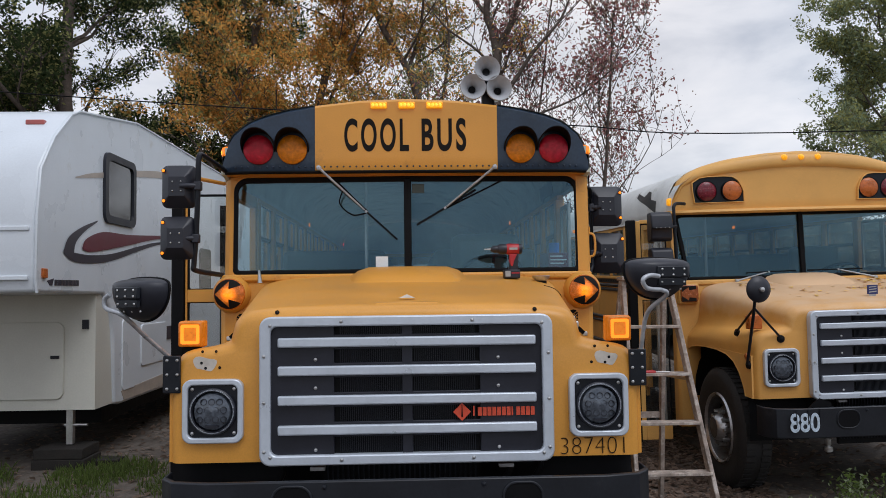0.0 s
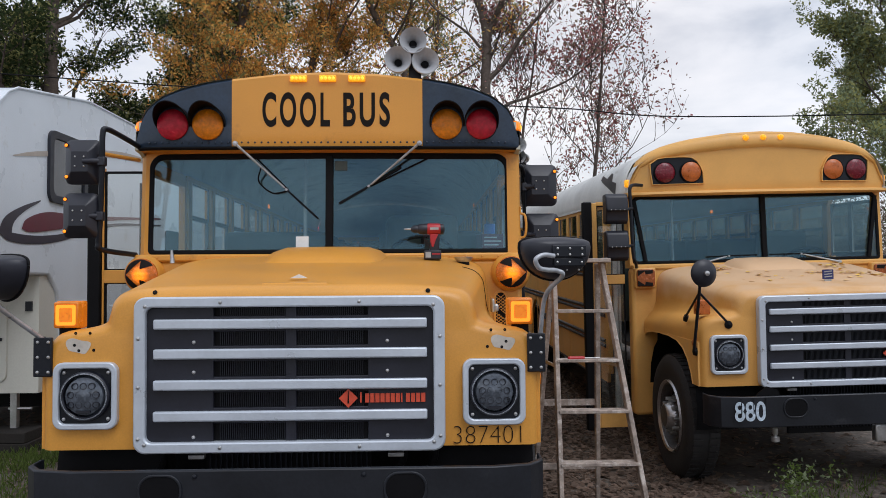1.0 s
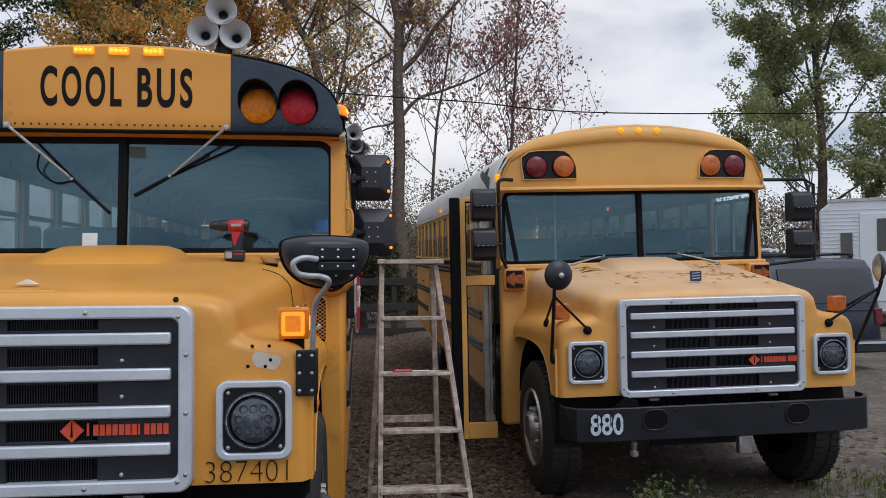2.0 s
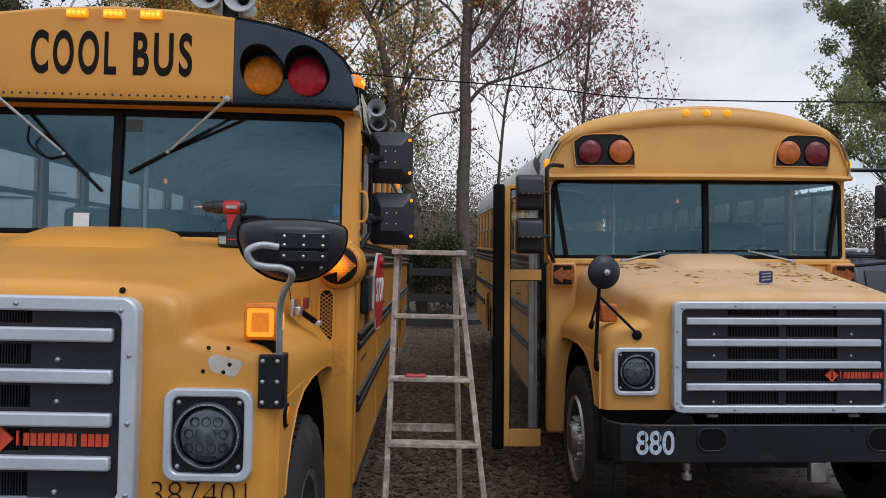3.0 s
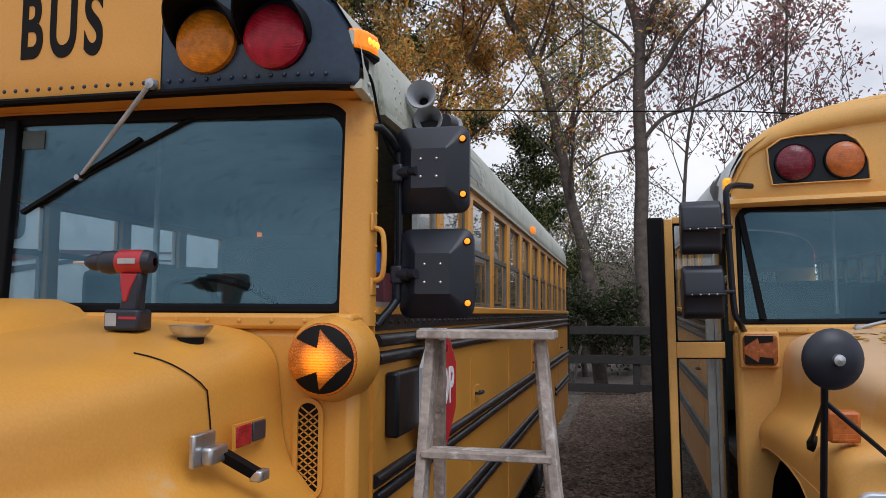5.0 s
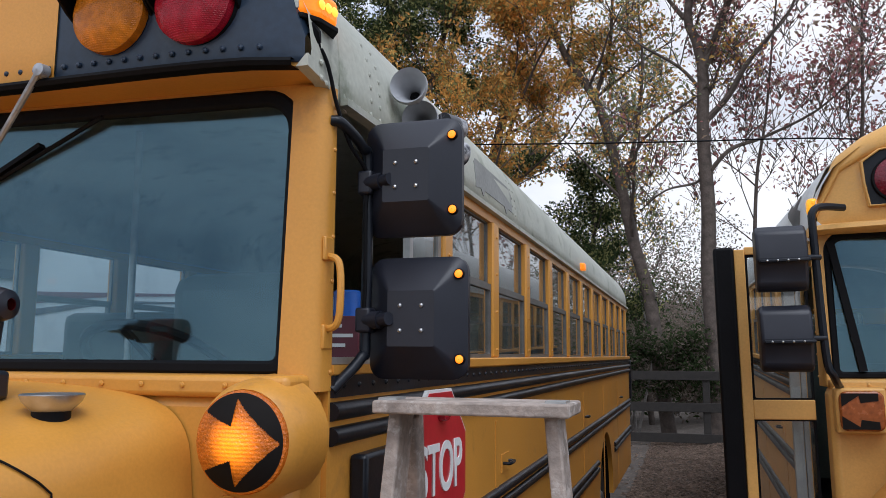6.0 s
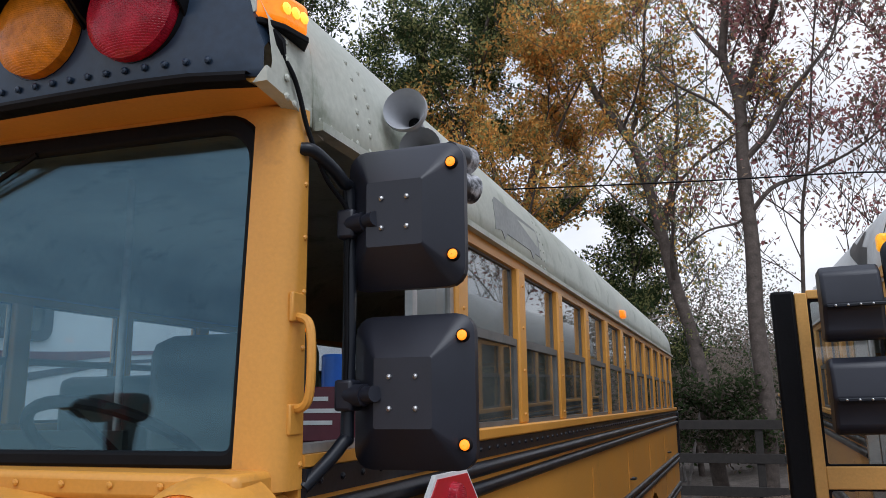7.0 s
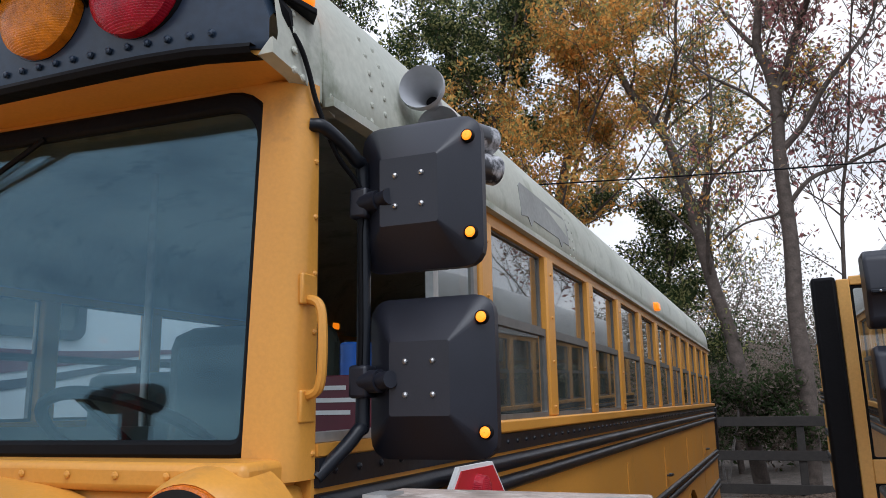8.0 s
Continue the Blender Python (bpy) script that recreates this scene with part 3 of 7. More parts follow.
def grille(parent, at):
    x0, x1, z0, z1, y = -0.672, 0.672, 0.835, 1.508, -1.482
    g = part("grille", hoop(B(), rrect(x0, x1, z0, z1, 0.05), rrect(x0 + 0.05, x1 - 0.05, z0 + 0.046, z1 - 0.046, 0.03), "y", y - 0.045, y + 0.02), CHROME, parent,
             "wide chrome grille surround with four horizontal bars", bevel=0.008)
    part("radiator", box(B(), x0 + 0.03, x1 - 0.03, y + 0.005, y + 0.012, z0 + 0.03, z1 - 0.03), RUBBER, g)
    bm = B()
    for k in range(70):
        x = -0.31 + 0.62 * k / 69
        box(bm, x, x + 0.004, y - 0.004, y + 0.006, z0 + 0.05, z1 - 0.05)
    part("radiator_core", bm, BLACK_PAINT, g, kind="stuff")
    bm = B()
    bars = [1.389, 1.260, 1.126, 0.992]
    for a, b in ((x0 + 0.045, -0.335), (-0.024, 0.024), (0.335, x1 - 0.045)):
        box(bm, a, b, y - 0.016, y + 0.004, z0 + 0.045, z1 - 0.045)
    for z in bars:
        box(bm, x0 + 0.05, x1 - 0.05, y - 0.014, y + 0.002, z - 0.034, z + 0.034)
    part("grille_panel", bm, GRILLE_SLATE, g, "dark slate grille panel", bevel=0.004)
    for z in bars:
        part("bar", prism(B(), [(-0.59, z - 0.022), (0.594, z - 0.022), (0.594, z + 0.022), (-0.59, z + 0.022)], "y", y - 0.040, y - 0.012), CHROME, g, bevel=0.007)
    p = [(x, y - 0.045, z) for x in (x0 + 0.022, x1 - 0.022) for z in (0.9, 1.12, 1.33)] + [(x, y - 0.045, z) for x in (-0.30, 0.30) for z in (z0 + 0.024, z1 - 0.024)] + [(x, y - 0.045, z) for x in (x0 + 0.05, x1 - 0.05) for z in (z0 + 0.04, z1 - 0.04)]
    p += [(x, y - 0.016, z) for x in (-0.42, 0.42) for z in (1.31, 1.18, 0.90)]
    part("screws", studs(B(), p, (0, -1, 0), 0.009), STEEL, g, kind="stuff")
    badge = part("badge", prism(B(), [(at - 0.041, 1.062), (at, 1.103), (at + 0.041, 1.062), (at, 1.021)], "y", y - 0.024, y - 0.012), RED_PAINT, g, "red diamond badge with a bar of brand lettering")
    part("badge_slit", prism(B(), [(at - 0.004, 1.04), (at + 0.004, 1.04), (at + 0.001, 1.095), (at - 0.001, 1.095)], "y", y - 0.026, y - 0.02), RUBBER, badge)
    for k in range(13):
        u = at + 0.051 + k * 0.0222
        w = 0.007 if k in (0, 8) else 0.0178
        part("brand_bar", box(B(), u, u + w, y - 0.022, y - 0.012, 1.043, 1.082 if k else 1.088), RED_PAINT, badge)


def hood(parent, paint):
    ys = [(-0.06 - 1.3 * k / 18, 0.96 * k / 18, 0) for k in range(19)] + [(-1.40, 0.975, 0.002), (-1.43, 0.99, 0.009), (-1.452, 1.0, 0.021), (-1.464, 1.0, 0.036), (-1.468, 1.0, 0.05)]
    bm = B()
    rows = loft(bm, [hood_section(s, i, y) for y, s, i in ys])
    # lower corners beside the headlamps
    for side in (0, -1):
        low = [[rows[len(ys) - k][side], None] for k in (6, 5, 4, 3, 2, 1)]
        prev = None
        for (v, _), (y, s, i) in zip(low, ys[-6:]):
            dn = bm.verts.new((v.co.x, v.co.y, 0.845))
            if prev:
                bm.faces.new((prev[0], v, dn, prev[1]))
            prev = (v, dn)
        rows.append([prev[1]])
    last = rows[len(ys) - 1]
    bm.faces.new(last + [rows[-1][0], rows[-2][0]])
    h = part("hood", bm, paint, parent, "rounded hood and front fenders of one moulding")
    for f in h.data.polygons:
        f.use_smooth = True
    sec = []
    for i, (x, y, z) in enumerate(hood_section(0.25, -0.002, 0.0)):
        if z > 1.37 and x > 0.8:
            back = 0.39 + 1.1 * max(0.0, z - 1.55)
            x, y, z = hood_section((back - 0.06) * 0.738, -0.002, -back)[i]
            sec.append((x + 0.001, y, z))
    part("hood_seam", tube(B(), sec, 0.002, 6), RUBBER, h, "dark gap behind the hood")
    return h


def fender_side(parent, paint, side):
    pts = [(-1.43, 1.172), (-1.43, 0.845), (-1.305, 0.845)]
    pts += [(-1.275, 0.92), (-1.20, 1.02), (-1.09, 1.098), (-0.95, 1.14), (-0.75, 1.157), (-0.5, 1.157), (-0.3, 1.147), (-0.15, 1.128), (-0.085, 1.105), (-0.062, 1.105), (-0.062, 1.172)]
    f = part("fender_side", prism(B(), pts, "x", side * 1.10, side * 1.085), paint, parent)
    part("arch_lip", tube(B(), [(side * 1.098, a, b) for a, b in pts[2:12]], 0.006, 8), paint, f)
    bm = B()
    rows = []
    for xx in (1.08, 0.6):
        rows.append([(side * xx, -0.735 + 0.60 * math.cos(radians(a)), 0.67 + 0.515 * math.sin(radians(a))) for a in range(200, -1, -20)])
    loft(bm, rows)
    part("wheel_well", bm, RUBBER, parent)


def side_window(parent, side, y0, y1, name="side_window"):
    """Two sashes in one bay."""
    x = side * 1.185
    zb, zm, zt = 1.765, 2.045, 2.315
    w = part(name, hoop(B(), rrect(y0, y1, zb, zm + 0.012, 0.004, 1), rrect(y0 + 0.016, y1 - 0.016, zb + 0.018, zm - 0.012, 0.004, 1), "x", x - 0.012, x + 0.012), SASH, parent,
             "two-sash bus window in dull metal frames")
    part("upper_sash", hoop(B(), rrect(y0, y1, zm, zt, 0.004, 1), rrect(y0 + 0.012, y1 - 0.012, zm + 0.02, zt - 0.014, 0.004, 1), "x", x - side * 0.018, x - side * 0.002), SASH, w)
    for a, b, dx in ((zb + 0.02, zm - 0.005, 0.0), (zm + 0.02, zt - 0.01, -0.01)):
        # Clearer glass on the door side, added to brighten the view through it.
        p = part("pane", box(B(), x + side * dx - 0.002, x + side * dx + 0.002, y0 + 0.015, y1 - 0.015, a, b), GLASS_SIDE if side > 0 else CLEAR_GLASS, w)
        p.visible_shadow = False
    return w


def seat_row(parent, x, y):
    s = part("bench_seat", box(B(), x - 0.45, x + 0.45, y, y + 0.4, 1.33, 1.45), SEAT, parent, "dark vinyl bench seat", bevel=0.04)
    part("seat_back", box(B(), x - 0.45, x + 0.45, y + 0.36, y + 0.45, 1.40, 1.98), SEAT, s, bevel=0.05)
    for xx in (x - 0.4, x + 0.4):
        part("seat_leg", box(B(), xx - 0.015, xx + 0.015, y + 0.05, y + 0.38, 1.0, 1.33), BLACK_PAINT, s)


def bus_body(parent, paint, roof_mat, tall=1.0):
    """Everything behind the windscreen that both buses share; the door side is -x."""
    roof = [(0.115, 1.0), (0.5, 1.0), (8.25, 1.0), (8.45, 0.985), (8.57, 0.955), (TAIL, 0.90)]
    bm = B()
    loft(bm, [[(x * (1 if k > 0.97 else 0.98), y, 2.345 + (z - 2.345) * k * tall) for x, z in PROFILE] for y, k in roof])
    r = part("roof", bm, roof_mat, parent, "weathered roof with riveted seams")
    sol = r.modifiers.new("thick", "SOLIDIFY")
    sol.thickness, sol.offset = 0.006, 1.0
    for s in (1, -1):
        bm = B()
        loft(bm, [[(s * x * 1.003, y if y > 0 else -0.082 + bow(x), z + 0.003) for x, z in [(1.194, 2.386)] + PROFILE[1:9]] for y in (-0.052, 0.12)])
        part("cap_side", bm, roof_mat, r)
    for s in (1, -1):
        bm = B()
        rows = loft(bm, [[(s * 1.194, y, zt), (s * 1.199, y, zt), (s * 1.199, y, zb), (s * 1.17, y, zb)] for y, zb, zt in ((-0.04, 2.383, 2.41), (0.04, 2.374, 2.40), (0.10, 2.352, 2.39), (0.16, 2.337, 2.38))], True)
        bm.faces.new(rows[0])
        part("cap_edge", bm, roof_mat, r)
    for y in (2.0, 3.35, 4.7, 6.05, 7.4):
        bm = B()
        loft(bm, [[(x * 1.004, yy, 2.343 + (z - 2.343) * 1.006 * tall) for x, z in PROFILE] for yy in (y - 0.03, y + 0.03)])
        part("roof_seam", bm, roof_mat, r)
    for side in (1, -1):
        x = side * 1.19
        bm = box(B(), min(x, x + side * 0.03), max(x, x + side * 0.03), 0.12, TAIL - 0.05, 2.343, 2.36)
        gutter = part("gutter", bm, roof_mat, parent)
        part("rivet_row", studs(B(), [(side * 1.197, 0.3 + 0.052 * k, 2.386) for k in range(158)], (side, 0, 0), 0.007), roof_mat, gutter, kind="stuff")
        part("window_header", box(B(), min(side * 1.15, side * 1.197), max(side * 1.15, side * 1.197), FIRST - 0.06, TAIL - 0.03, 2.308, 2.344), paint, parent)
        part("window_sill", box(B(), min(side * 1.15, side * 1.222), max(side * 1.15, side * 1.222), FIRST - 0.06, TAIL - 0.03, 1.735, 1.768), paint, parent, bevel=0.005)
        for k in range(BAYS + 1):
            y = FIRST + BAY * k
            pillar = part("window_pillar", box(B(), min(side * 1.14, side * 1.208), max(side * 1.14, side * 1.208), y - 0.047, y + 0.047, 1.768, 2.31), paint, parent, bevel=0.008)
            part("rivets", studs(B(), [(side * 1.208, y + d, z) for d in (0.0,) for z in (1.80, 1.95, 2.10, 2.25)], (side, 0, 0), 0.006), paint, pillar, kind="stuff")
            if k < BAYS:
                side_window(parent, side, y + 0.05, y + BAY - 0.05)
        # skirt with the rear wheel arch
        y_start = 0.085 if side > 0 else 0.97
        arch = [(5.78 + 0.56 * math.cos(radians(a)), 0.55 + 0.56 * math.sin(radians(a))) for a in range(180, -1, -15)]
        pts = [(y_start, 1.735), (y_start, 0.50)] + [(5.22, 0.50)] + arch + [(6.34, 0.50), (TAIL - 0.02, 0.50), (TAIL - 0.02, 1.735)]
        sk = part("side_panel", prism(B(), pts, "x", side * 1.205, side * 1.165), paint, parent, "riveted side panels below the windows")
        part("belt_strip", box(B(), min(side * 1.204, side * 1.214), max(side * 1.204, side * 1.214), y_start + 0.01, TAIL - 0.05, 1.685, 1.732), BLACK_PAINT, sk, "black riveted belt strip")
        part("rivet_row", studs(B(), [(side * 1.214, y_start + 0.06 + 0.085 * k, z) for k in range(98) for z in (1.71,)], (side, 0, 0), 0.007), BLACK_PAINT, sk, kind="stuff")
        for z in (1.655, 1.602, 1.245, 1.193, 0.93, 0.878):
            if z < 1.5:
                spans = ((y_start + 0.01, 5.1), (6.5, TAIL - 0.05)) if z < 1.0 else ((y_start + 0.01, TAIL - 0.05),)
            else:
                spans = ((y_start + 0.01, TAIL - 0.05),)
            for a, b in spans:
                bm = B()
                rows = loft(bm, [[(side * (1.203 + 0.024 * max(0, math.sin(radians(t)))), y, z - 0.021 * math.cos(radians(t))) for t in range(0, 181, 20)] for y in (a, b)])
                bm.faces.new(rows[0])
                bm.faces.new(rows[-1][::-1])
                part("rub_rail", bm, BLACK_PAINT, sk, "black pressed rub rail")
        for y in (1.63, 2.95, 4.28, 5.6, 6.95):
            part("panel_seam", box(B(), min(side * 1.203, side * 1.208), max(side * 1.203, side * 1.208), y - 0.02, y + 0.02, 0.50, 1.52), paint, sk)
        for y in (1.78, 4.35, 7.2):
            latch = part("panel_latch", tube(B(), bend([(side * 1.205, y - 0.05, 1.345), (side * 1.235, y - 0.045, 1.345), (side * 1.235, y + 0.045, 1.345), (side * 1.205, y + 0.05, 1.345)], 3), 0.007, 6), BLACK_PAINT, sk)
            part("latch_plate", box(B(), min(side * 1.203, side * 1.209), max(side * 1.203, side * 1.209), y - 0.07, y + 0.07, 1.31, 1.38), paint, latch)
        part("skirt_trim", box(B(), min(side * 1.17, side * 1.216), max(side * 1.17, side * 1.216), y_start + 0.01, 5.1, 0.488, 0.505), BLACK_PAINT, sk)
        if side > 0:
            part("sill_below_window", box(B(), 1.15, 1.212, 0.095, FIRST - 0.05, 1.735, 1.755), paint, parent)
        wheel(parent, side * 1.13, 5.78, 0.50, side, RIM)
        bm = B()
        loft(bm, [[(side * xx, 5.78 + 0.58 * math.cos(radians(a)), 0.55 + 0.58 * math.sin(radians(a))) for a in range(190, -11, -20)] for xx in (1.17, 0.6)])
        part("wheel_well", bm, RUBBER, parent)
        # side lamps on the roof edge
        part("roof_marker", box(B(), min(side * 1.19, side * 1.235), max(side * 1.19, side * 1.235), 4.24, 4.34, 2.39, 2.44), AMBER_LIT, parent, "lit amber roof marker", bevel=0.01)
        part("tail_marker", box(B(), min(side * 1.12, side * 1.17), max(side * 1.12, side * 1.17), TAIL - 0.02, TAIL + 0.05, 2.40, 2.445), RED_LED, parent, "lit red tail marker", bevel=0.01)
    part("floor_deck", box(B(), -1.165, 1.165, 0.05, TAIL - 0.05, 0.96, 1.0), FLOOR_DARK, parent)
    # rear wall with its window
    part("rear_wall", hoop(B(), rrect(-1.165, 1.165, 0.55, 2.70, 0.3, 5), rrect(-0.62, 0.62, 1.78, 2.2, 0.06, 5), "y", TAIL - 0.04, TAIL), paint, parent)
    head = [(x * 0.97, 2.345 + (z - 2.345) * 0.89 * tall) for x, z in PROFILE]
    part("rear_head", prism(B(), head + [(-1.15, 2.26), (1.15, 2.26)], "y", TAIL - 0.06, TAIL - 0.043), CREAM, parent)
    p = part("rear_pane", box(B(), -0.63, 0.63, TAIL - 0.025, TAIL - 0.019, 1.77, 2.21), GLASS_SIDE, parent)
    p.visible_shadow = False
    part("rear_bumper", box(B(), -1.18, 1.18, TAIL + 0.02, TAIL + 0.16, 0.52, 0.74), BLACK_PAINT, parent, bevel=0.02)
    part("rear_hinge_box", box(B(), 1.17, 1.23, TAIL - 0.06, TAIL + 0.06, 1.25, 1.72), BLACK_PAINT, parent, bevel=0.01)
    part("inner_lining", box(B(), -1.16, -1.15, 0.98, TAIL - 0.05, 1.0, 1.735), CREAM, parent)
    part("inner_lining", box(B(), 1.15, 1.16, 0.05, TAIL - 0.05, 1.0, 1.735), CREAM, parent)
    for k in range(9):
        for x in (-0.66, 0.66):
            seat_row(parent, x, 1.45 + 0.74 * k)
    # driver's place
    part("driver_seat", box(B(), 0.32, 0.84, 0.72, 0.86, 1.35, 2.04), SEAT, parent, "high-backed driver's seat", bevel=0.06)
    part("driver_cushion", box(B(), 0.32, 0.84, 0.42, 0.80, 1.28, 1.42), SEAT, parent, bevel=0.05)
    part("dash", box(B(), -0.9, 1.1, 0.10, 0.34, 1.50, 1.72), RUBBER, parent, "dark dashboard", bevel=0.04)
    bm = B()
    m = Matrix.Translation((0.58, 0.36, 1.74)) @ Matrix.Rotation(radians(-32), 4, "X")
    tube(bm, [m @ Vector((0.21 * math.cos(a), 0.21 * math.sin(a), 0)) for a in [2 * math.pi * k / 32 for k in range(33)]], 0.014, 8)
    for a in (0, 180, 270):
        beam(bm, m @ Vector((0, 0, -0.01)), m @ Vector((0.2 * math.cos(radians(a)), 0.2 * math.sin(radians(a)), 0)), 0.02, 0.012)
    part("steering_wheel", bm, RUBBER, parent)
    for x in (-0.35,):
        part("grab_pole", cyl(B(), (x, 1.38, 1.0), (x, 1.38, 2.75), 0.016, n=10), STEEL, parent)
    part("modesty_panel", box(B(), -1.1, -0.3, 1.36, 1.39, 1.1, 1.75), SEAT, parent)


def glass_outline(x0, x1, z0, z1, low, high, middle, n=6):
    """A windscreen outline: tight lower corners, round upper ones, and a point on the middle line."""
    pts = []
    for cx, cz, r, a0 in ((x1 - low, z0 + low, low, -90), (x1 - high, z1 - high, high, 0)):
        pts += [(cx + r * math.cos(radians(a0 + 90 * k / n)), cz + r * math.sin(radians(a0 + 90 * k / n))) for k in range(n + 1)]
    pts.append((middle, z1))
    for cx, cz, r, a0 in ((x0 + high, z1 - high, high, 90), (x0 + low, z0 + low, low, 180)):
        pts += [(cx + r * math.cos(radians(a0 + 90 * k / n)), cz + r * math.sin(radians(a0 + 90 * k / n))) for k in range(n + 1)]
    return pts + [(middle, z0)]


def vee(bm, middle=0.0, depth=0.05):
    """Lean the glass back, and bring its middle line forward."""
    shear(bm, LEAN_BACK, LEAN_FOOT)
    for v in bm.verts:
        v.co.y -= depth * (1 - min(1.0, abs(v.co.x - middle) / 1.12))
    return bm


def windscreen(parent, paint, middle=0.0, half=1.138, slim=False):
    bm = hoop(B(), glass_outline(-half - 0.03, half + 0.03, 1.70, 2.385, 0.01, 0.02, middle), glass_outline(0.013 - half, half - 0.013, 1.748, 2.364, 0.03, 0.085, middle), "y", -0.004, 0.035)
    part("windscreen_surround", vee(bm, middle), paint, parent, bevel=0.012)
    bm = hoop(B(), glass_outline(-half, half, 1.735, 2.374, 0.03, 0.09, middle), glass_outline(0.03 - half, half - 0.03, 1.764, 2.336, 0.016, 0.065, middle), "y", -0.010, 0.014)
    part("windscreen_gasket", vee(bm, middle), RUBBER, parent, "black rubber windscreen seal", bevel=0.008)
    part("centre_bar", vee(box(B(), middle - 0.024, middle + 0.024, -0.024, 0.01, 1.76, 2.357), middle), RUBBER, parent, bevel=0.006)
    for x0, x1 in ((0.023 - half, middle), (middle, half - 0.023)):
        p = part("windscreen_pane", vee(box(B(), x0, x1, 0.0, 0.006, 1.76, 2.357), middle), GLASS, parent, "tinted windscreen glass")
        p.visible_shadow = False
    for side in (1, -1):
        bm = B()
        narrow = slim and side > 0
        rear, far, tight = (0.094, 0.006, 0.42) if narrow else (0.145, 0.018, 1.0)
        loft(bm, [[(side * x, (y * tight + far + (z - LEAN_FOOT) * LEAN_BACK if y < 0.09 else rear), z) for x, y in ((half - 0.018, 0.0), (max(1.155, half + 0.004), 0.001), (1.178, 0.01), (1.194, 0.028), (1.202, 0.052), (1.206, 0.085), (1.207, 0.145), (1.15, 0.145), (half - 0.018, 0.04))]
                  for z in (1.70, 1.9, 2.1, 2.372)], True)
        pillar = part("windscreen_pillar", bm, paint, parent)
        part("rivets", studs(B(), [(side * 1.206, rear - 0.008, 1.74 + 0.098 * k) for k in range(7)], (side, 0, 0), 0.006), paint, pillar, kind="stuff")


def cowl(parent, paint, top):
    bm = B()
    box(bm, -1.2, 1.2, -0.055, 0.095, 0.36, 1.70)
    part("cowl", bm, paint, parent, "bulkhead below the windscreen", bevel=0.03)
    # Near-black sheet over the bulkhead stands in for the shade under the hood.
    part("engine_bay_shade", box(B(), -0.98, 0.98, -0.075, -0.05, 0.34, 1.2), RUBBER, parent, "near-black sheet over the engine bulkhead, standing for shade")
    part("cowl_ledge", box(B(), -1.19, 1.19, -0.07, 0.075, 1.69, 1.735), paint, parent, bevel=0.012)
    part("rivet_row", studs(B(), [(-1.15 + 0.1 * k, -0.072, 1.715) for k in range(24)], (0, -1, 0), 0.0065, 0.004), paint, parent, kind="stuff")
    # raised air scoop in the middle of the hood
    bm = B()
    rows = []
    for y, h, w in ((-0.07, 0.062, 0.36), (-0.2, 0.066, 0.355), (-0.36, 0.06, 0.34), (-0.45, 0.035, 0.325), (-0.52, -0.01, 0.30)):
        base = 1.715 - 0.27 * max(0, -y - 0.1) * 0.5
        rows.append([(w * 1.12 * s, y, base - 0.02) if abs(s) == 1 else (w * s, y, base + h * (1 - abs(s) ** 8)) for s in (-1, -0.97, -0.9, -0.7, -0.3, 0.3, 0.7, 0.9, 0.97, 1)])
    loft(bm, rows)
    part("hood_scoop", bm, top, parent)


def bumper(parent):
    b = part("bumper", bumper_bar(), BUMPER_BLACK, parent, "black steel front bumper with oval tow holes", bevel=0.012)
    for x in (-0.5, 0.5):
        part("tow_hole", prism(B(), rrect(x - 0.082, x + 0.082, 0.657, 0.782, 0.055), "y", -1.699, -1.68), RUBBER, b)
        part("hole_edge", hoop(B(), rrect(x - 0.09, x + 0.09, 0.647, 0.79, 0.062), rrect(x - 0.08, x + 0.08, 0.659, 0.78, 0.055), "y", -1.703, -1.69), BUMPER_BLACK, b, bevel=0.003)
    part("bolts", studs(B(), [(x, -1.70, 0.78) for x in (-0.36, 0.33)], (0, -1, 0), 0.011), BLACK_PAINT, b, kind="stuff")
    # lower radiator and cross member seen over the bumper
    part("lower_radiator", box(B(), -0.40, 0.34, -1.36, -1.33, 0.46, 0.86), RUBBER, b)
    part("radiator_core", fins(-0.38, 0.32, 30, -1.372, -1.358, 0.50, 0.84), BLACK_PAINT, b, kind="stuff")
    part("cross_member", box(B(), -0.95, 0.95, -1.30, -1.22, 0.50, 0.62), RUBBER, b, bevel=0.01)
    for x in (-0.62, 0.46, 0.60):
        part("hose", tube(B(), bend([(x, -1.34, 0.86), (x + 0.03, -1.36, 0.78), (x - 0.02, -1.33, 0.66), (x + 0.04, -1.3, 0.52)]), 0.016, 8), RUBBER, b)
    for x in (-0.45, 0.42):
        part("clip", box(B(), x, x + 0.07, -1.475, -1.44, 0.80, 0.818), STEEL, b, bevel=0.003)
    return b


def fins(x0, x1, count, y0, y1, z0, z1):
    bm = B()
    for k in range(count):
        x = x0 + (x1 - x0) * k / (count - 1)
        box(bm, x - 0.004, x + 0.004, y0, y1, z0, z1)
    return bm


def bumper_bar():
    bm = B()
    rows = []
    for x, y in ((-1.13, -1.48), (-1.125, -1.58), (-1.06, -1.66), (-0.9, -1.695), (0.9, -1.695), (1.06, -1.66), (1.125, -1.58), (1.13, -1.48)):
        x *= 0.965
        rows.append([(x, y, 0.585), (x, y, 0.805), (x * 0.99, y + 0.03, 0.805), (x * 0.99, y + 0.03, 0.585)])
    loft(bm, rows, True)
    return bm


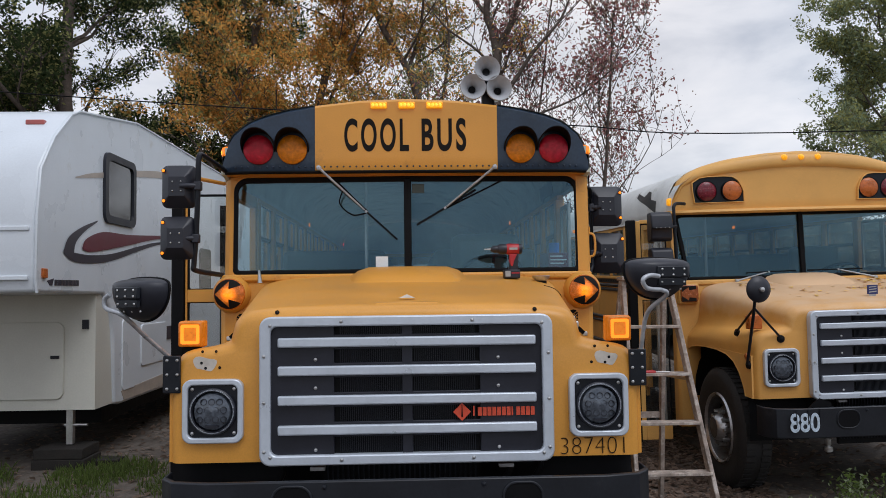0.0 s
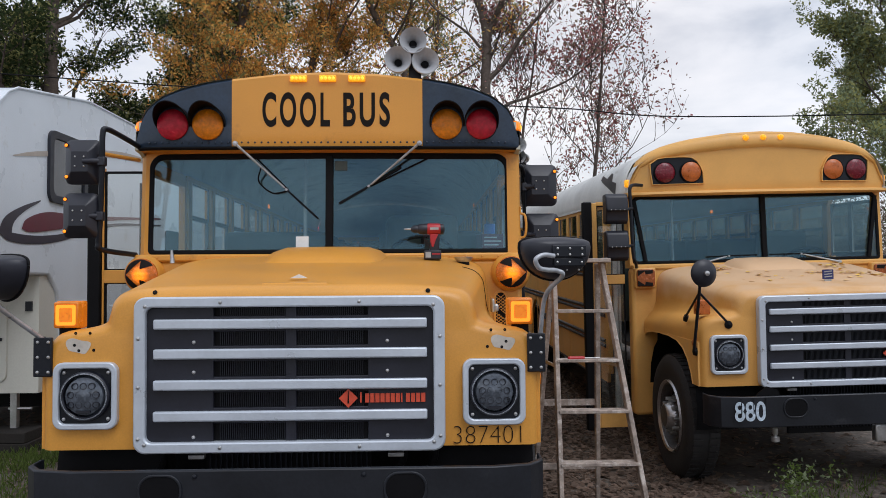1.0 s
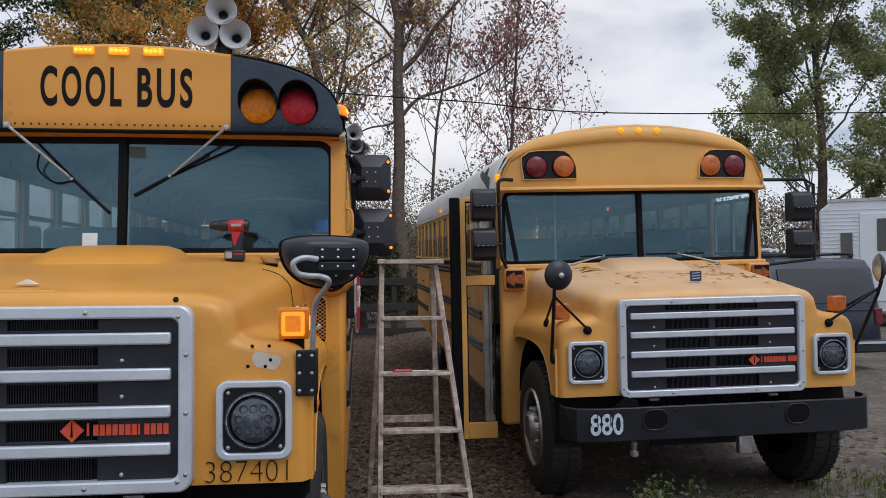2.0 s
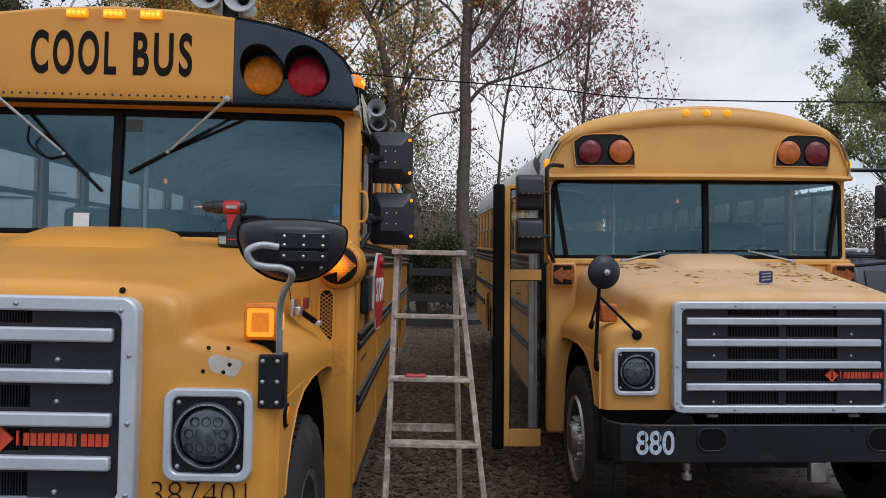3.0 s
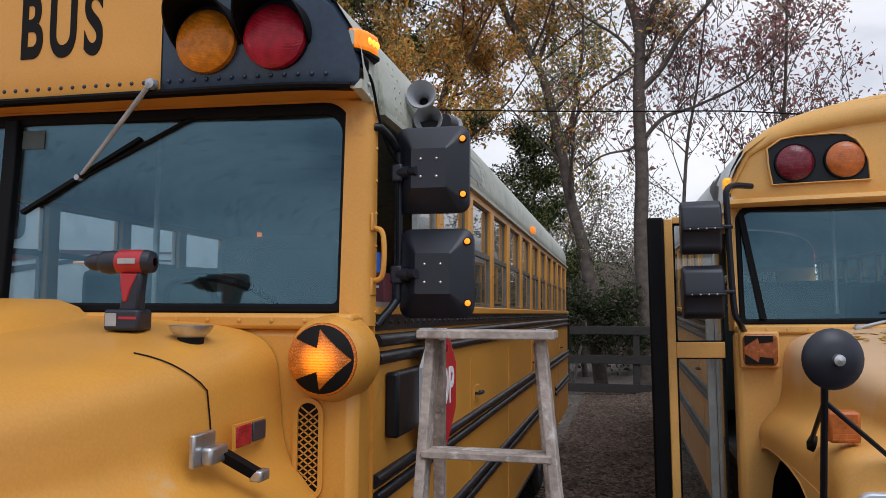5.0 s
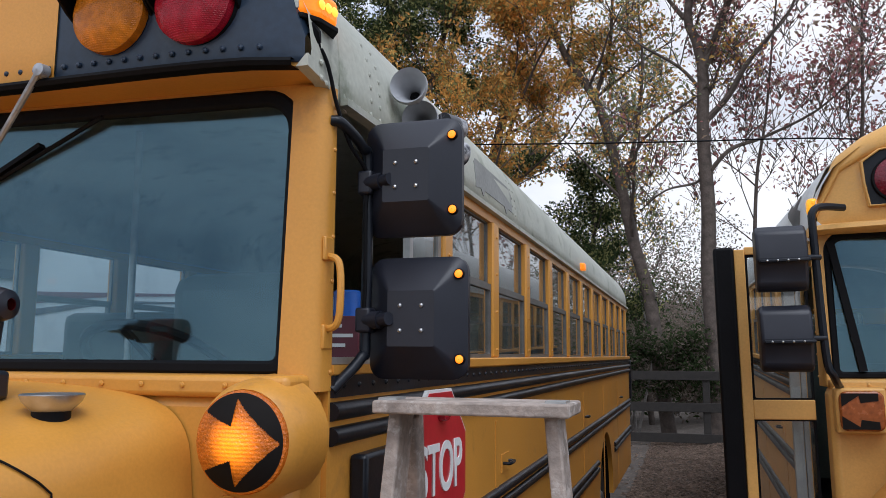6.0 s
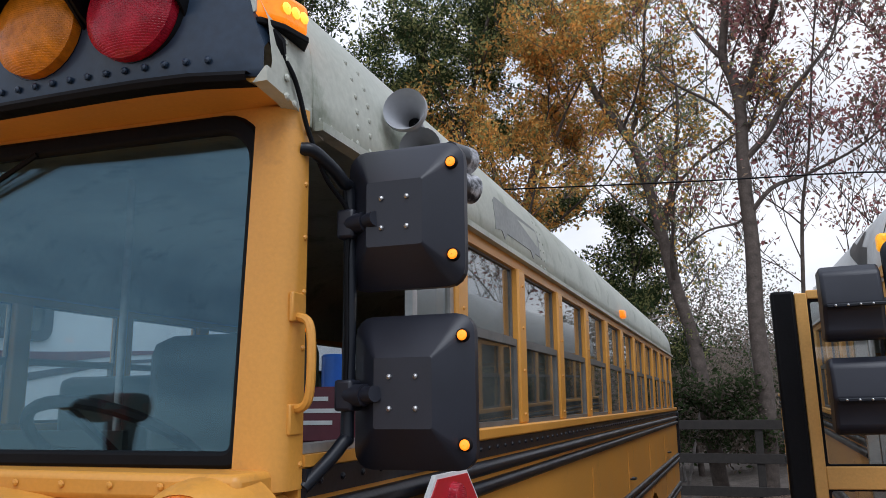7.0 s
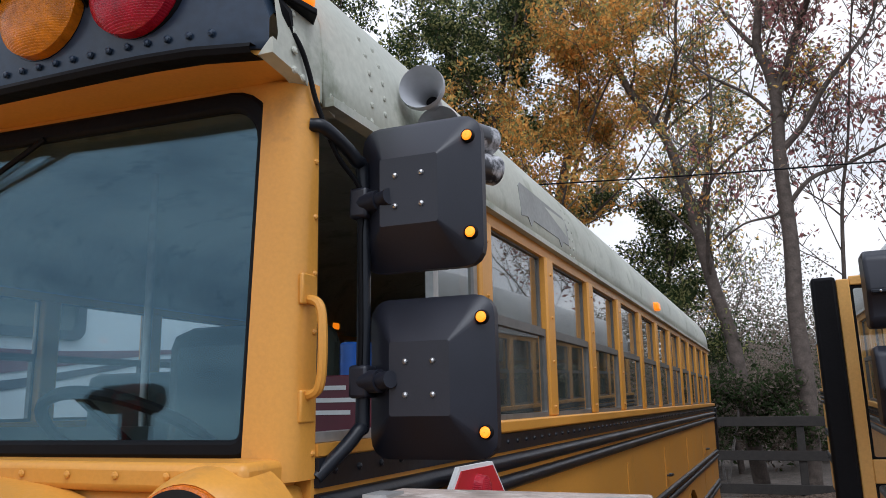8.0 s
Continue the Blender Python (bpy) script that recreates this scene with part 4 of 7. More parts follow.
def entry_door(parent, paint, stile, inner, shift=(0, 0, 0)):
    """The folded entrance door, swung out from the -x side."""
    d = part("entry_door", box(B(), -1.50, -1.50 + stile, 0.22, 0.26, 0.24, 2.31), paint, parent, "open folding entrance door with glass panels", bevel=0.004)
    for name, a, b in (("middle_rail", 1.56, 1.645), ("bottom_rail", 0.24, 0.38)) + ((("top_rail", 2.285, 2.32),) if stile > 0.03 else ()):
        part(name, box(B(), -1.50 + stile, -1.205, 0.221, 0.259, a, b), paint, d, bevel=0.004)
    part("rubber_edge", box(B(), -1.588, -1.502, 0.20, 0.27, 0.22, 2.32), RUBBER, d, "thick black rubber door edge", bevel=0.012)
    for a, b in ((0.37, 1.57), (1.64, 2.29)):
        p = part("door_pane", box(B(), -1.50 + stile, -1.21, 0.237, 0.243, a, b), CLEAR_GLASS, d)
        p.visible_shadow = False
        part("pane_seal", hoop(B(), rrect(-1.502 + stile, -1.205, a - 0.004, b - 0.002, 0.012, 3), rrect(-1.49 + stile, -1.215, a + 0.012, b - 0.016, 0.01, 3), "y", 0.228, 0.25), RUBBER, d)
    part("inner_seal", box(B(), -1.29, -1.25, 0.31, 0.35, 0.26, 2.22), inner, d, "edge of the second door leaf")
    part("inner_stile", box(B(), -1.245, -1.225, 0.31, 0.34, 0.26, 2.20), ALU, d)
    d.matrix_basis = Matrix.Translation(shift)
    part("door_post", box(B(), -1.205, -1.16, 0.88, 0.97, 0.60, 2.34), paint, parent)
    part("door_header", box(B(), -1.205, -1.16, 0.17, 0.97, 2.26, 2.344), paint, parent)


def side_mirror(parent, c, h=0.145, lamps=None, w=0.11):
    """A truck mirror seen from its moulded back; c is the middle of its rim."""
    x, y, z = c
    rows = []
    for k, yy, r in ((1.0, 0.0, 0.035), (1.0, -0.018, 0.035), (0.93, -0.028, 0.03), (0.47, -0.072, 0.006)):
        rows.append([(x + u, y + yy, z + v) for u, v in rrect(-w * k, w * k, -h * k, h * (k if k > 0.9 else k * 0.9), r * (k if k > 0.6 else 0.8), 4)])
    bm = B()
    r = loft(bm, rows, True)
    bm.faces.new(r[-1])
    bm.faces.new(r[0][::-1])
    mir = part("side_mirror", bm, BLACK_PLASTIC, parent, "black plastic mirror with a bevelled back")
    for f in mir.data.polygons:
        f.use_smooth = True
    mir.data.set_sharp_from_angle(angle=radians(22))
    part("mirror_glass", prism(B(), rrect(x - w * 0.94, x + w * 0.94, z - h * 0.94, z + h * 0.94, 0.03), "y", y + 0.002, y + 0.006), STEEL, mir)
    part("screws", studs(B(), [(x + a, y - 0.072, z + b) for a in (-0.025, 0.025) for b in (-0.03, 0.025)], (0, -1, 0), 0.0055), STEEL, mir, kind="stuff")
    for a, b in lamps or ():
        part("mirror_lamp", turned(B(), [(0, 0.0095), (0.008, 0.0095), (0.012, 0.007), (0.013, 0)], (x + a, y - 0.036, z + b), (0, -1, 0), 14), AMBER_LED, mir, "lit amber mirror lamp")
        part("lamp_ring", turned(B(), [(0, 0.0125), (0.007, 0.0118), (0.009, 0.0095), (0.002, 0.0095)], (x + a, y - 0.036, z + b), (0, -1, 0), 16), RUBBER, mir)
    return mir


def wiper(parent, a, b, c, tail=0.28, link=None):
    w = part("wiper", tube(B(), [a, b], [0.0085, 0.006], 8), ARM_GREY, parent, "windscreen wiper with a silver arm")
    part("blade", beam(B(), b - (c - b) * tail, c, 0.012, 0.022), RUBBER, w)
    part("pivot", turned(B(), [(0, 0.017), (0.022, 0.015), (0.026, 0)], a + Vector((0, 0.015, 0)), (0, -1, 0), 14), ARM_GREY, w)
    part("blade_clip", cyl(B(), b + Vector((0, -0.014, 0)), b + Vector((0, 0.012, 0)), 0.009, n=10), ARM_GREY, w)
    if link:
        part("link", tube(B(), [link, b + Vector((0.01, 0.004, 0.0))], 0.0055, 6), RUBBER, w)
    return w


def cap_columns(xs, front=-0.092, wide=False, tall=1.0, foot=2.388):
    cols = []
    for x in xs:
        zt = max(2.43, roof_height(x, tall))
        f = front + bow(x, wide)
        zs = [foot + 0.014 + (zt - 0.034 - foot) * k / 5 for k in range(6)]
        cols.append([(x, 0.12, foot + 0.002), (x, f + 0.03, foot), (x, f + 0.004, foot + 0.005)] + [(x, f, z) for z in zs] +
                    [(x, f + 0.012, zt - 0.005), (x, f + 0.04, zt + 0.003), (x, 0.14, zt + 0.003)])
    return cols


def roof_horn(parent, c, way, size, mat):
    d = Vector(way).normalized()
    h = part("trumpet", turned(B(), [(0.0, size), (-0.012, size * 1.03), (-0.02, size * 0.98), (-0.05, size * 0.62), (-0.10, size * 0.36), (-0.16, size * 0.25), (-0.17, size * 0.42), (-0.24, size * 0.42), (-0.245, 0)],
                               c, d, 28), mat, parent)
    part("bell_mouth", turned(B(), [(0.0, size), (-0.006, size * 0.93), (-0.045, size * 0.52), (-0.09, size * 0.3), (-0.12, size * 0.2), (-0.125, 0)], Vector(c) + d * 0.001, d, 28), mat, h)
    part("throat", turned(B(), [(-0.088, size * 0.29), (-0.087, 0)], Vector(c) + d * 0.001, d, 20), RUBBER, h)
    return h


HORN_GREY = material("grey_horn_plastic", (0.42, 0.43, 0.45), 0.45, vary=0.1)
HORN_WORN = material("worn_black_chrome", (0.03, 0.03, 0.035), 0.3, stain=(0.62, 0.62, 0.64), stain_at=0.5, stain_scale=14)
RED_TOOL = material("red_tool_plastic", (0.42, 0.02, 0.025), 0.4)
PRIMER = material("grey_primer_patch", (0.55, 0.50, 0.44), 0.6, vary=0.15, scale=12)
INNER_AMBER = material("signal_centre", (0.60, 0.18, 0.01), 0.4, glow=(1.0, 0.24, 0.01), glow_power=0.45, vary=0.3, scale=70)


def arrow_lamp(parent, c, r, flip, lit):
    """A round turn lamp on the cowl with a black-masked arrow."""
    x, y, z = c
    base = part("turn_lamp", turned(B(), [(-0.075, r * 1.3), (-0.02, r * 1.25), (0.015, r * 1.17), (0.034, r * 1.09), (0.042, r * 1.02)], c, (0, -1, 0), 32), YELLOW if lit else YELLOW_OLD, parent, "round amber turn lamp with a masked arrow")
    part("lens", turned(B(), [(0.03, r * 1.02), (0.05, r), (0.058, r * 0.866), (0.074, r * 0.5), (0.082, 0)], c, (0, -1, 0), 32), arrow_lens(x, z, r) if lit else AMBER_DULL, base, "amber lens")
    # the black mask round the arrow
    bm = B()
    rings, turns = 48, 200
    height = lambda q: 0.05 + 0.032 * (1 - q * q) + 0.0035
    for i in range(rings):
        for k in range(turns):
            q0, q1, a0, a1 = i / rings, (i + 1) / rings, 2 * math.pi * k / turns, 2 * math.pi * (k + 1) / turns
            qm, am = (q0 + q1) / 2, (a0 + a1) / 2
            u, v = qm * math.cos(am), abs(qm * math.sin(am))
            notch = u < -0.02 and v > 0.33 - 0.34 * u
            beyond = u >= -0.02 and v > 0.86 - 0.90 * u
            if notch or beyond:
                quad = [(x + flip * r * 0.955 * q * math.cos(a), y - height(q), z + r * 0.955 * q * math.sin(a)) for q, a in ((q0, a0), (q1, a0), (q1, a1), (q0, a1))]
                vs = [bm.verts.new(p) for p in (quad if q0 > 0 else quad[:3])]
                bm.faces.new(vs)
    part("mask", bm, BLACK_TEXT, base, "black arrow mask")
    return base


def crossover_mirror(parent, side, c, turn):
    """The shallow black dish of a hood mirror, seen from behind, on a bent silver tube."""
    m = Matrix.Translation(c) @ Matrix.Rotation(radians(turn), 4, "Z")
    bm = B()
    rows = []
    for k, yy in ((1.0, 0.03), (1.0, 0.015), (0.97, -0.005), (0.85, -0.04), (0.6, -0.065), (0.3, -0.075)):
        ring = []
        for j in range(32):
            a = 2 * math.pi * j / 32
            u, v = 0.162 * math.cos(a), (0.052 if math.sin(a) > 0 else 0.14) * math.sin(a)
            if math.sin(a) > 0:
                v = 0.045 * abs(math.sin(a)) ** 0.5
            ring.append(m @ Vector((u * k, yy, v * k)))
        rows.append(ring)
    r = loft(bm, rows, True)
    bm.faces.new(r[-1])
    bm.faces.new(r[0][::-1])
    d = part("hood_mirror", bm, BLACK_PLASTIC, parent, "black dished hood mirror on a bent silver tube")
    for f in d.data.polygons:
        f.use_smooth = True
    part("rim", tube(B(), [m @ Vector((0.164 * math.cos(a), 0.03, (0.045 * math.sin(a) ** 0.5 if math.sin(a) > 0 else 0.142 * math.sin(a)))) for a in [2 * math.pi * j / 40 for j in range(41)]], 0.006, 6), RUBBER, d)
    bm = mbox(B(), m @ Matrix.Translation((0.022, -0.075, -0.020)), 0.155, 0.02, 0.05)
    mbox(bm, m @ Matrix.Translation((0.022, -0.070, -0.066)), 0.14, 0.022, 0.034)
    part("bracket", bm, BLACK_PAINT, d, bevel=0.004)
    part("bolts", studs(B(), [m @ Vector((u + 0.022, w, v)) for u in (-0.056, 0.0, 0.056) for v, w in ((-0.008, -0.085), (-0.034, -0.085), (-0.066, -0.081), (-0.098, -0.05))], m.to_3x3() @ Vector((0, -1, 0)), 0.0058), STEEL, d, kind="stuff")
    s = side
    x0, y0, z0 = c
    foot = Vector((s * 1.085, -1.40, 1.30))
    if s > 0:
        foot = Vector((1.098, -1.455, 1.31))
        pts = bend([m @ Vector(p) for p in ((-0.05, -0.085, -0.04), (-0.10, -0.092, -0.036), (-0.137, -0.095, -0.055), (-0.122, -0.09, -0.088), (-0.085, -0.085, -0.098), (-0.035, -0.08, -0.102), (-0.008, -0.07, -0.125))] + [(1.112, -1.53, 1.50), foot], 6)
    else:
        pts = bend([m @ Vector((-0.08, -0.088, -0.025)), m @ Vector((-0.115, -0.09, -0.045)), m @ Vector((-0.11, -0.085, -0.085)), m @ Vector((-0.03, -0.06, -0.115)),
                    (foot + m @ Vector((0, -0.05, -0.13))) / 2 + Vector((-0.03, 0, 0.02)), foot], 6)
    part("mirror_arm", tube(B(), pts, 0.0105, 10), ARM_GREY, d, "bent silver tube arm")
    b = part("arm_plate", box(B(), *sorted((s * 1.038, s * 1.118)), -1.482, -1.46, 1.165, 1.335), BLACK_PAINT, parent, "black bolted bracket plate on the fender corner", bevel=0.005)
    part("side_plate", box(B(), *sorted((s * 1.098, s * 1.118)), -1.478, -1.40, 1.165, 1.335), BLACK_PAINT, b, bevel=0.004)
    part("bolts", studs(B(), [(s * u, -1.482, v) for u in (1.052, 1.098) for v in (1.185, 1.25, 1.315)], (0, -1, 0), 0.008), STEEL, b, kind="stuff")


def tripod_mirror(parent, side):
    """The round convex mirror of the second bus on three black tubes."""
    c = Vector((side * 1.13, -1.69, 1.69))
    back = (0.93, -0.36, 0) if side > 0 else (0.15, -1, 0)
    m = part("convex_mirror", turned(B(), [(0.03, 0.0), (0.025, 0.05), (0.005, 0.09), (-0.01, 0.099), (-0.02, 0.095)], c, back, 28), BLACK_PLASTIC, parent, "round convex hood mirror on black tubes")
    part("mirror_face", turned(B(), [(-0.021, 0.095), (-0.04, 0.06), (-0.052, 0)], c, back, 24), STEEL, m, "bright convex mirror face")
    part("knob", turned(B(), [(0.02, 0.02), (0.045, 0.018), (0.05, 0)], c, back, 12), STEEL, m)
    j = Vector((side * 1.155, -1.66, 1.60))
    for pts, r in (([c + Vector((0, -0.03, 0)), j], 0.011), ([j, (side * 1.15, -1.62, 1.50), (side * 1.118, -1.40, 1.10)], 0.012),
                   ([(side * 1.152, -1.64, 1.55), (side * 0.88, -1.47, 1.31)], 0.009), ([(side * 1.152, -1.64, 1.55), (side * 1.10, -1.18, 1.34)], 0.009)):
        part("tube", tube(B(), pts, r, 8), BLACK_PAINT, m)
    for at, way in (((side * 0.88, -1.46, 1.30), (0, -1, 0)), ((side * 1.10, -1.40, 1.10), (side, 0, 0)), ((side * 1.085, -1.17, 1.33), (side, 0, 0.3))):
        part("foot", turned(B(), [(0.0, 0.032), (0.02, 0.028), (0.03, 0)], at, way, 14), RUBBER, m)


def front_bus():
    b = thing("school_bus", pose(0, 0, 0), "yellow school bus with black cap corners and lit amber lamps", "school bus")
    bus_body(b, YELLOW, ROOF_WHITE)
    windscreen(b, YELLOW, slim=True)
    cowl(b, YELLOW, YELLOW)
    hood(b, YELLOW_NOSE)
    for s in (1, -1):
        fender_side(b, YELLOW_NOSE, s)
        headlamp(b, s * 0.888)
        wheel(b, s * 1.115, -0.78, 0.50, s, RIM)
    grille(b, 0.25)
    bumper(b)
    entry_door(b, YELLOW, 0.014, RUBBER)
    # front cap
    n = 16
    bm = B()
    loft(bm, cap_columns([-0.59 + 1.175 * k / n for k in range(n + 1)]))
    panel = part("sign_panel", bm, YELLOW, b, "yellow front panel with black letters")
    for x0, x1 in ((-1.19, -0.59), (0.585, 1.19)):
        bm = B()
        loft(bm, cap_columns([x0 + (x1 - x0) * k / n for k in range(n + 1)], -0.088))
        part("cap_corner", bm, CAP_BLACK, b, "black front cap corner")
    bm = B()
    loft(bm, [[(x, y, z) for y, z in ((-0.082 + bow(x), 2.384), (0.07, 2.38), (0.072, 2.395), (-0.082 + bow(x), 2.40))] for x in [-1.192 + 2.384 * k / 24 for k in range(25)]], True)
    part("cap_soffit", bm, YELLOW, b, "yellow underside of the front cap")
    bm = B()
    loft(bm, [[(x, y0 + bow(x), z) for y0, z in ((-0.065, 2.398), (-0.102, 2.396), (-0.104, 2.389), (-0.099, 2.38), (-0.065, 2.38))] for x in [-1.17 + 2.34 * k / 24 for k in range(25)]], True)
    part("cap_lip", bm, RUBBER, b, "black rubbed lip under the front cap")
    bm = studs(B(), [(-1.1 + 2.2 * k / 54, -0.091 + bow(-1.1 + 2.2 * k / 54), 2.422) for k in range(55)], (0, -1, 0), 0.007)
    part("rivet_row", bm, CAP_BLACK, b, kind="stuff")
    for word, x, narrow in (("COOL", -0.197, 0.445), ("BUS", 0.236, 0.515)):
        word_mesh = letters(word, 0.288, BLACK_TEXT, panel, Matrix.Translation((x, -0.0925, 2.614)) @ FACING, narrow, label="black condensed capitals reading " + word, bold=0.007, spacing=1.27)
        for v in word_mesh.data.vertices:
            v.co.y += bow(v.co.x)
    for x in (-0.18, 0.0, 0.18):
        m = part("marker_lamp", bowed(box(B(), x - 0.052, x + 0.052, -0.112, -0.057, 2.797, 2.838)), LED_YELLOW, b, "lit yellow LED marker lamp", bevel=0.006)
        part("led_dots", studs(B(), [(x + a, -0.113 + bow(x), 2.817) for a in (-0.036, -0.012, 0.012, 0.036)], (0, -1, 0), 0.0105), HOT_AMBER, m, kind="stuff")
    for x, mat, lab in ((-0.95, RED_LENS, "red warning lamp under a black hood"), (-0.735, AMBER_LENS, "amber warning lamp under a black hood"),
                        (0.735, AMBER_LENS, "amber warning lamp under a black hood"), (0.95, RED_LENS, "red warning lamp under a black hood")):
        round_lamp("warning_lamp", b, (x, -0.059 + bow(x), 2.532), 0.094, mat, lab, 0.175)
    for s in (1, -1):
        plan = [(1.15, -0.042), (1.18, -0.04), (1.205, 0.0), (1.218, 0.06), (1.19, 0.092), (1.15, 0.102)]
        m = part("corner_marker", prism(B(), [(s * x, y) for x, y in plan], "z", 2.503, 2.566), AMBER_LIT, b, "lit amber corner marker on a black foot", bevel=0.012, segments=3)
        part("marker_base", prism(B(), [(s * (x + 0.002), y * 1.03) for x, y in plan], "z", 2.491, 2.504), RUBBER, m, bevel=0.003)
        part("led_cell", studs(B(), [(s * 1.207, 0.004, 2.535), (s * 1.2125, 0.026, 2.535), (s * 1.2165, 0.048, 2.535)], (s, -0.2, 0), 0.012, 0.004), HOT_AMBER, m, kind="stuff")
        part("end_window", prism(B(), rrect(*sorted((s * 1.155, s * 1.174)), 2.512, 2.556, 0.004), "y", -0.0445, -0.04), CREAM, m, "pale window in the end of the lamp")
        part("wire_boot", tube(B(), [(s * 1.184, -0.012, 2.487), (s * 1.192, 0.002, 2.468), (s * 1.195, 0.012, 2.45)], [0.012, 0.015, 0.008], 8), RUBBER, m)
    wiper(b, Vector((-0.565, -0.112, 2.412)), Vector((-0.27, 0.005, 2.14)), Vector((-0.07, -0.018, 1.955)), 0.5, Vector((-0.47, 0.03, 2.35)))
    wiper(b, Vector((0.565, -0.112, 2.412)), Vector((0.245, 0.007, 2.16)), Vector((0.06, -0.012, 2.05)), 1.1, Vector((0.62, 0.03, 2.34)))
    part("wiper_hose", tube(B(), bend([(-0.42, -0.05, 2.27), (-0.44, -0.01, 2.19), (-0.36, 0.0, 2.12), (-0.27, 0.01, 2.13)]), 0.005, 6), RUBBER, b)
    for s in (1, -1):
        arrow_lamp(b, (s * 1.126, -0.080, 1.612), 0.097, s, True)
        sig = part("fender_signal", box(B(), *sorted((s * 0.965, s * 1.077)), -1.385, -1.34, 1.37, 1.486), AMBER_SMOOTH, b, "square lit amber fender signal", bevel=0.008)
        part("led_ring", hoop(B(), rrect(*sorted((s * 0.977, s * 1.065)), 1.382, 1.474, 0.01), rrect(*sorted((s * 0.992, s * 1.05)), 1.397, 1.459, 0.006), "y", -1.3875, -1.38), AMBER_LED, sig)
        part("signal_body", box(B(), *sorted((s * 0.962, s * 1.08)), -1.352, -1.29, 1.366, 1.49), AMBER_SMOOTH, sig, bevel=0.008)
        part("side_led_strip", box(B(), *sorted((s * 1.079, s * 1.0825)), -1.326, -1.312, 1.40, 1.456), HOT_AMBER, sig, "lit strip in the side of the signal")
        part("signal_centre", prism(B(), rrect(*sorted((s * 0.993, s * 1.049)), 1.398, 1.458, 0.006), "y", -1.389, -1.38), INNER_AMBER, sig)
        part("signal_foot", box(B(), *sorted((s * 0.985, s * 1.06)), -1.36, -1.31, 1.32, 1.372), RUBBER, sig)
        part("patch", prism(B(), [(s * 0.93 + 0.052 * math.cos(radians(a)) * (1.0 + 0.12 * math.sin(radians(3 * a + 20))), 1.296 + 0.034 * math.sin(radians(a)) * (1.1 + 0.35 * math.cos(radians(2 * a + 40)))) for a in range(0, 360, 12)], "y", -1.4692, -1.44), PRIMER, b, "bare primer patch with drilled holes")
        part("drilled_holes", studs(B(), [(s * u, -1.4692, v) for u, v in ((0.862, 1.278), (0.926, 1.276), (0.945, 1.30), (0.878, 1.352), (0.94, 1.352))], (0, -1, 0), 0.007, 0.002), RUBBER, b, kind="stuff")
        part("hood_hole", studs(B(), [(s * 0.60, -1.462, 1.528)], (0, -1, 0.4), 0.011, 0.003), RUBBER, b)
    crossover_mirror(b, 1, (1.157, -1.58, 1.712), 14)
    crossover_mirror(b, -1, (-1.15, -1.70, 1.645), -36)
    # driver's side mirrors
    rack = part("mirror_rack", tube(B(), bend([(1.20, 0.075, 2.295), (1.222, 0.09, 2.29), (1.245, 0.155, 2.25), (1.248, 0.18, 2.2), (1.248, 0.18, 1.82), (1.245, 0.165, 1.77), (1.205, 0.10, 1.70)]), 0.0125, 10), BLACK_PAINT, b, "black tubular mirror rack")
    for z in (2.17, 1.855):
        arm = part("mirror_joint", tube(B(), [(1.248, 0.178, z), (1.29, 0.165, z), (1.292, 0.164, z), (1.315, 0.152, z + 0.002)], [0.02, 0.02, 0.0155, 0.0145], 14), BLACK_PLASTIC, rack)
        part("clamp", box(B(), 1.23, 1.266, 0.158, 0.202, z - 0.028, z + 0.028), BLACK_PLASTIC, rack, bevel=0.006)
    side_mirror(b, (1.350, 0.225, 2.183), 0.136, lamps=((0.10, 0.09), (0.102, -0.082)), w=0.117)
    side_mirror(b, (1.362, 0.235, 1.861), 0.138, lamps=((0.102, 0.096), (0.104, -0.092)), w=0.117)
    part("mirror_cable", tube(B(), bend([(1.196, 0.012, 2.45), (1.205, 0.034, 2.42), (1.208, 0.055, 2.385), (1.214, 0.075, 2.33), (1.228, 0.12, 2.25), (1.25, 0.17, 2.19), (1.25, 0.165, 2.1), (1.252, 0.165, 1.95), (1.25, 0.165, 1.88)]), 0.0045, 8), RUBBER, b)
    # door side mirrors on their frame
    rack = part("mirror_rack", tube(B(), bend([(-1.165, -0.02, 2.40), (-1.20, -0.2, 2.43), (-1.222, -0.42, 2.445), (-1.232, -0.455, 2.41), (-1.238, -0.445, 2.25), (-1.255, -0.42, 1.95), (-1.272, -0.40, 1.80), (-1.27, -0.36, 1.757), (-1.19, -0.04, 1.735)]), 0.016, 10), BLACK_PAINT, b, "black tubular mirror rack")
    part("cross_tube", tube(B(), [(-1.236, -0.44, 2.30), (-1.19, 0.01, 2.33)], 0.012, 8), YELLOW, rack)
    side_mirror(b, (-1.36, -0.388, 2.257), 0.128, lamps=((-0.086, 0.094), (-0.084, -0.086)), w=0.1)
    side_mirror(b, (-1.364, -0.402, 1.949), 0.128, lamps=((-0.08, 0.092), (-0.082, -0.09)), w=0.1)
    for x, y, z in ((-1.24, -0.445, 2.255), (-1.256, -0.425, 1.945)):
        part("mirror_joint", tube(B(), [(x, y, z), (x - 0.05, y - 0.022, z), (x - 0.098, y - 0.016, z)], [0.02, 0.016, 0.013], 12), BLACK_PLASTIC, rack)
        part("clamp", box(B(), x - 0.02, x + 0.024, y - 0.022, y + 0.022, z - 0.026, z + 0.026), BLACK_PLASTIC, rack, bevel=0.006)
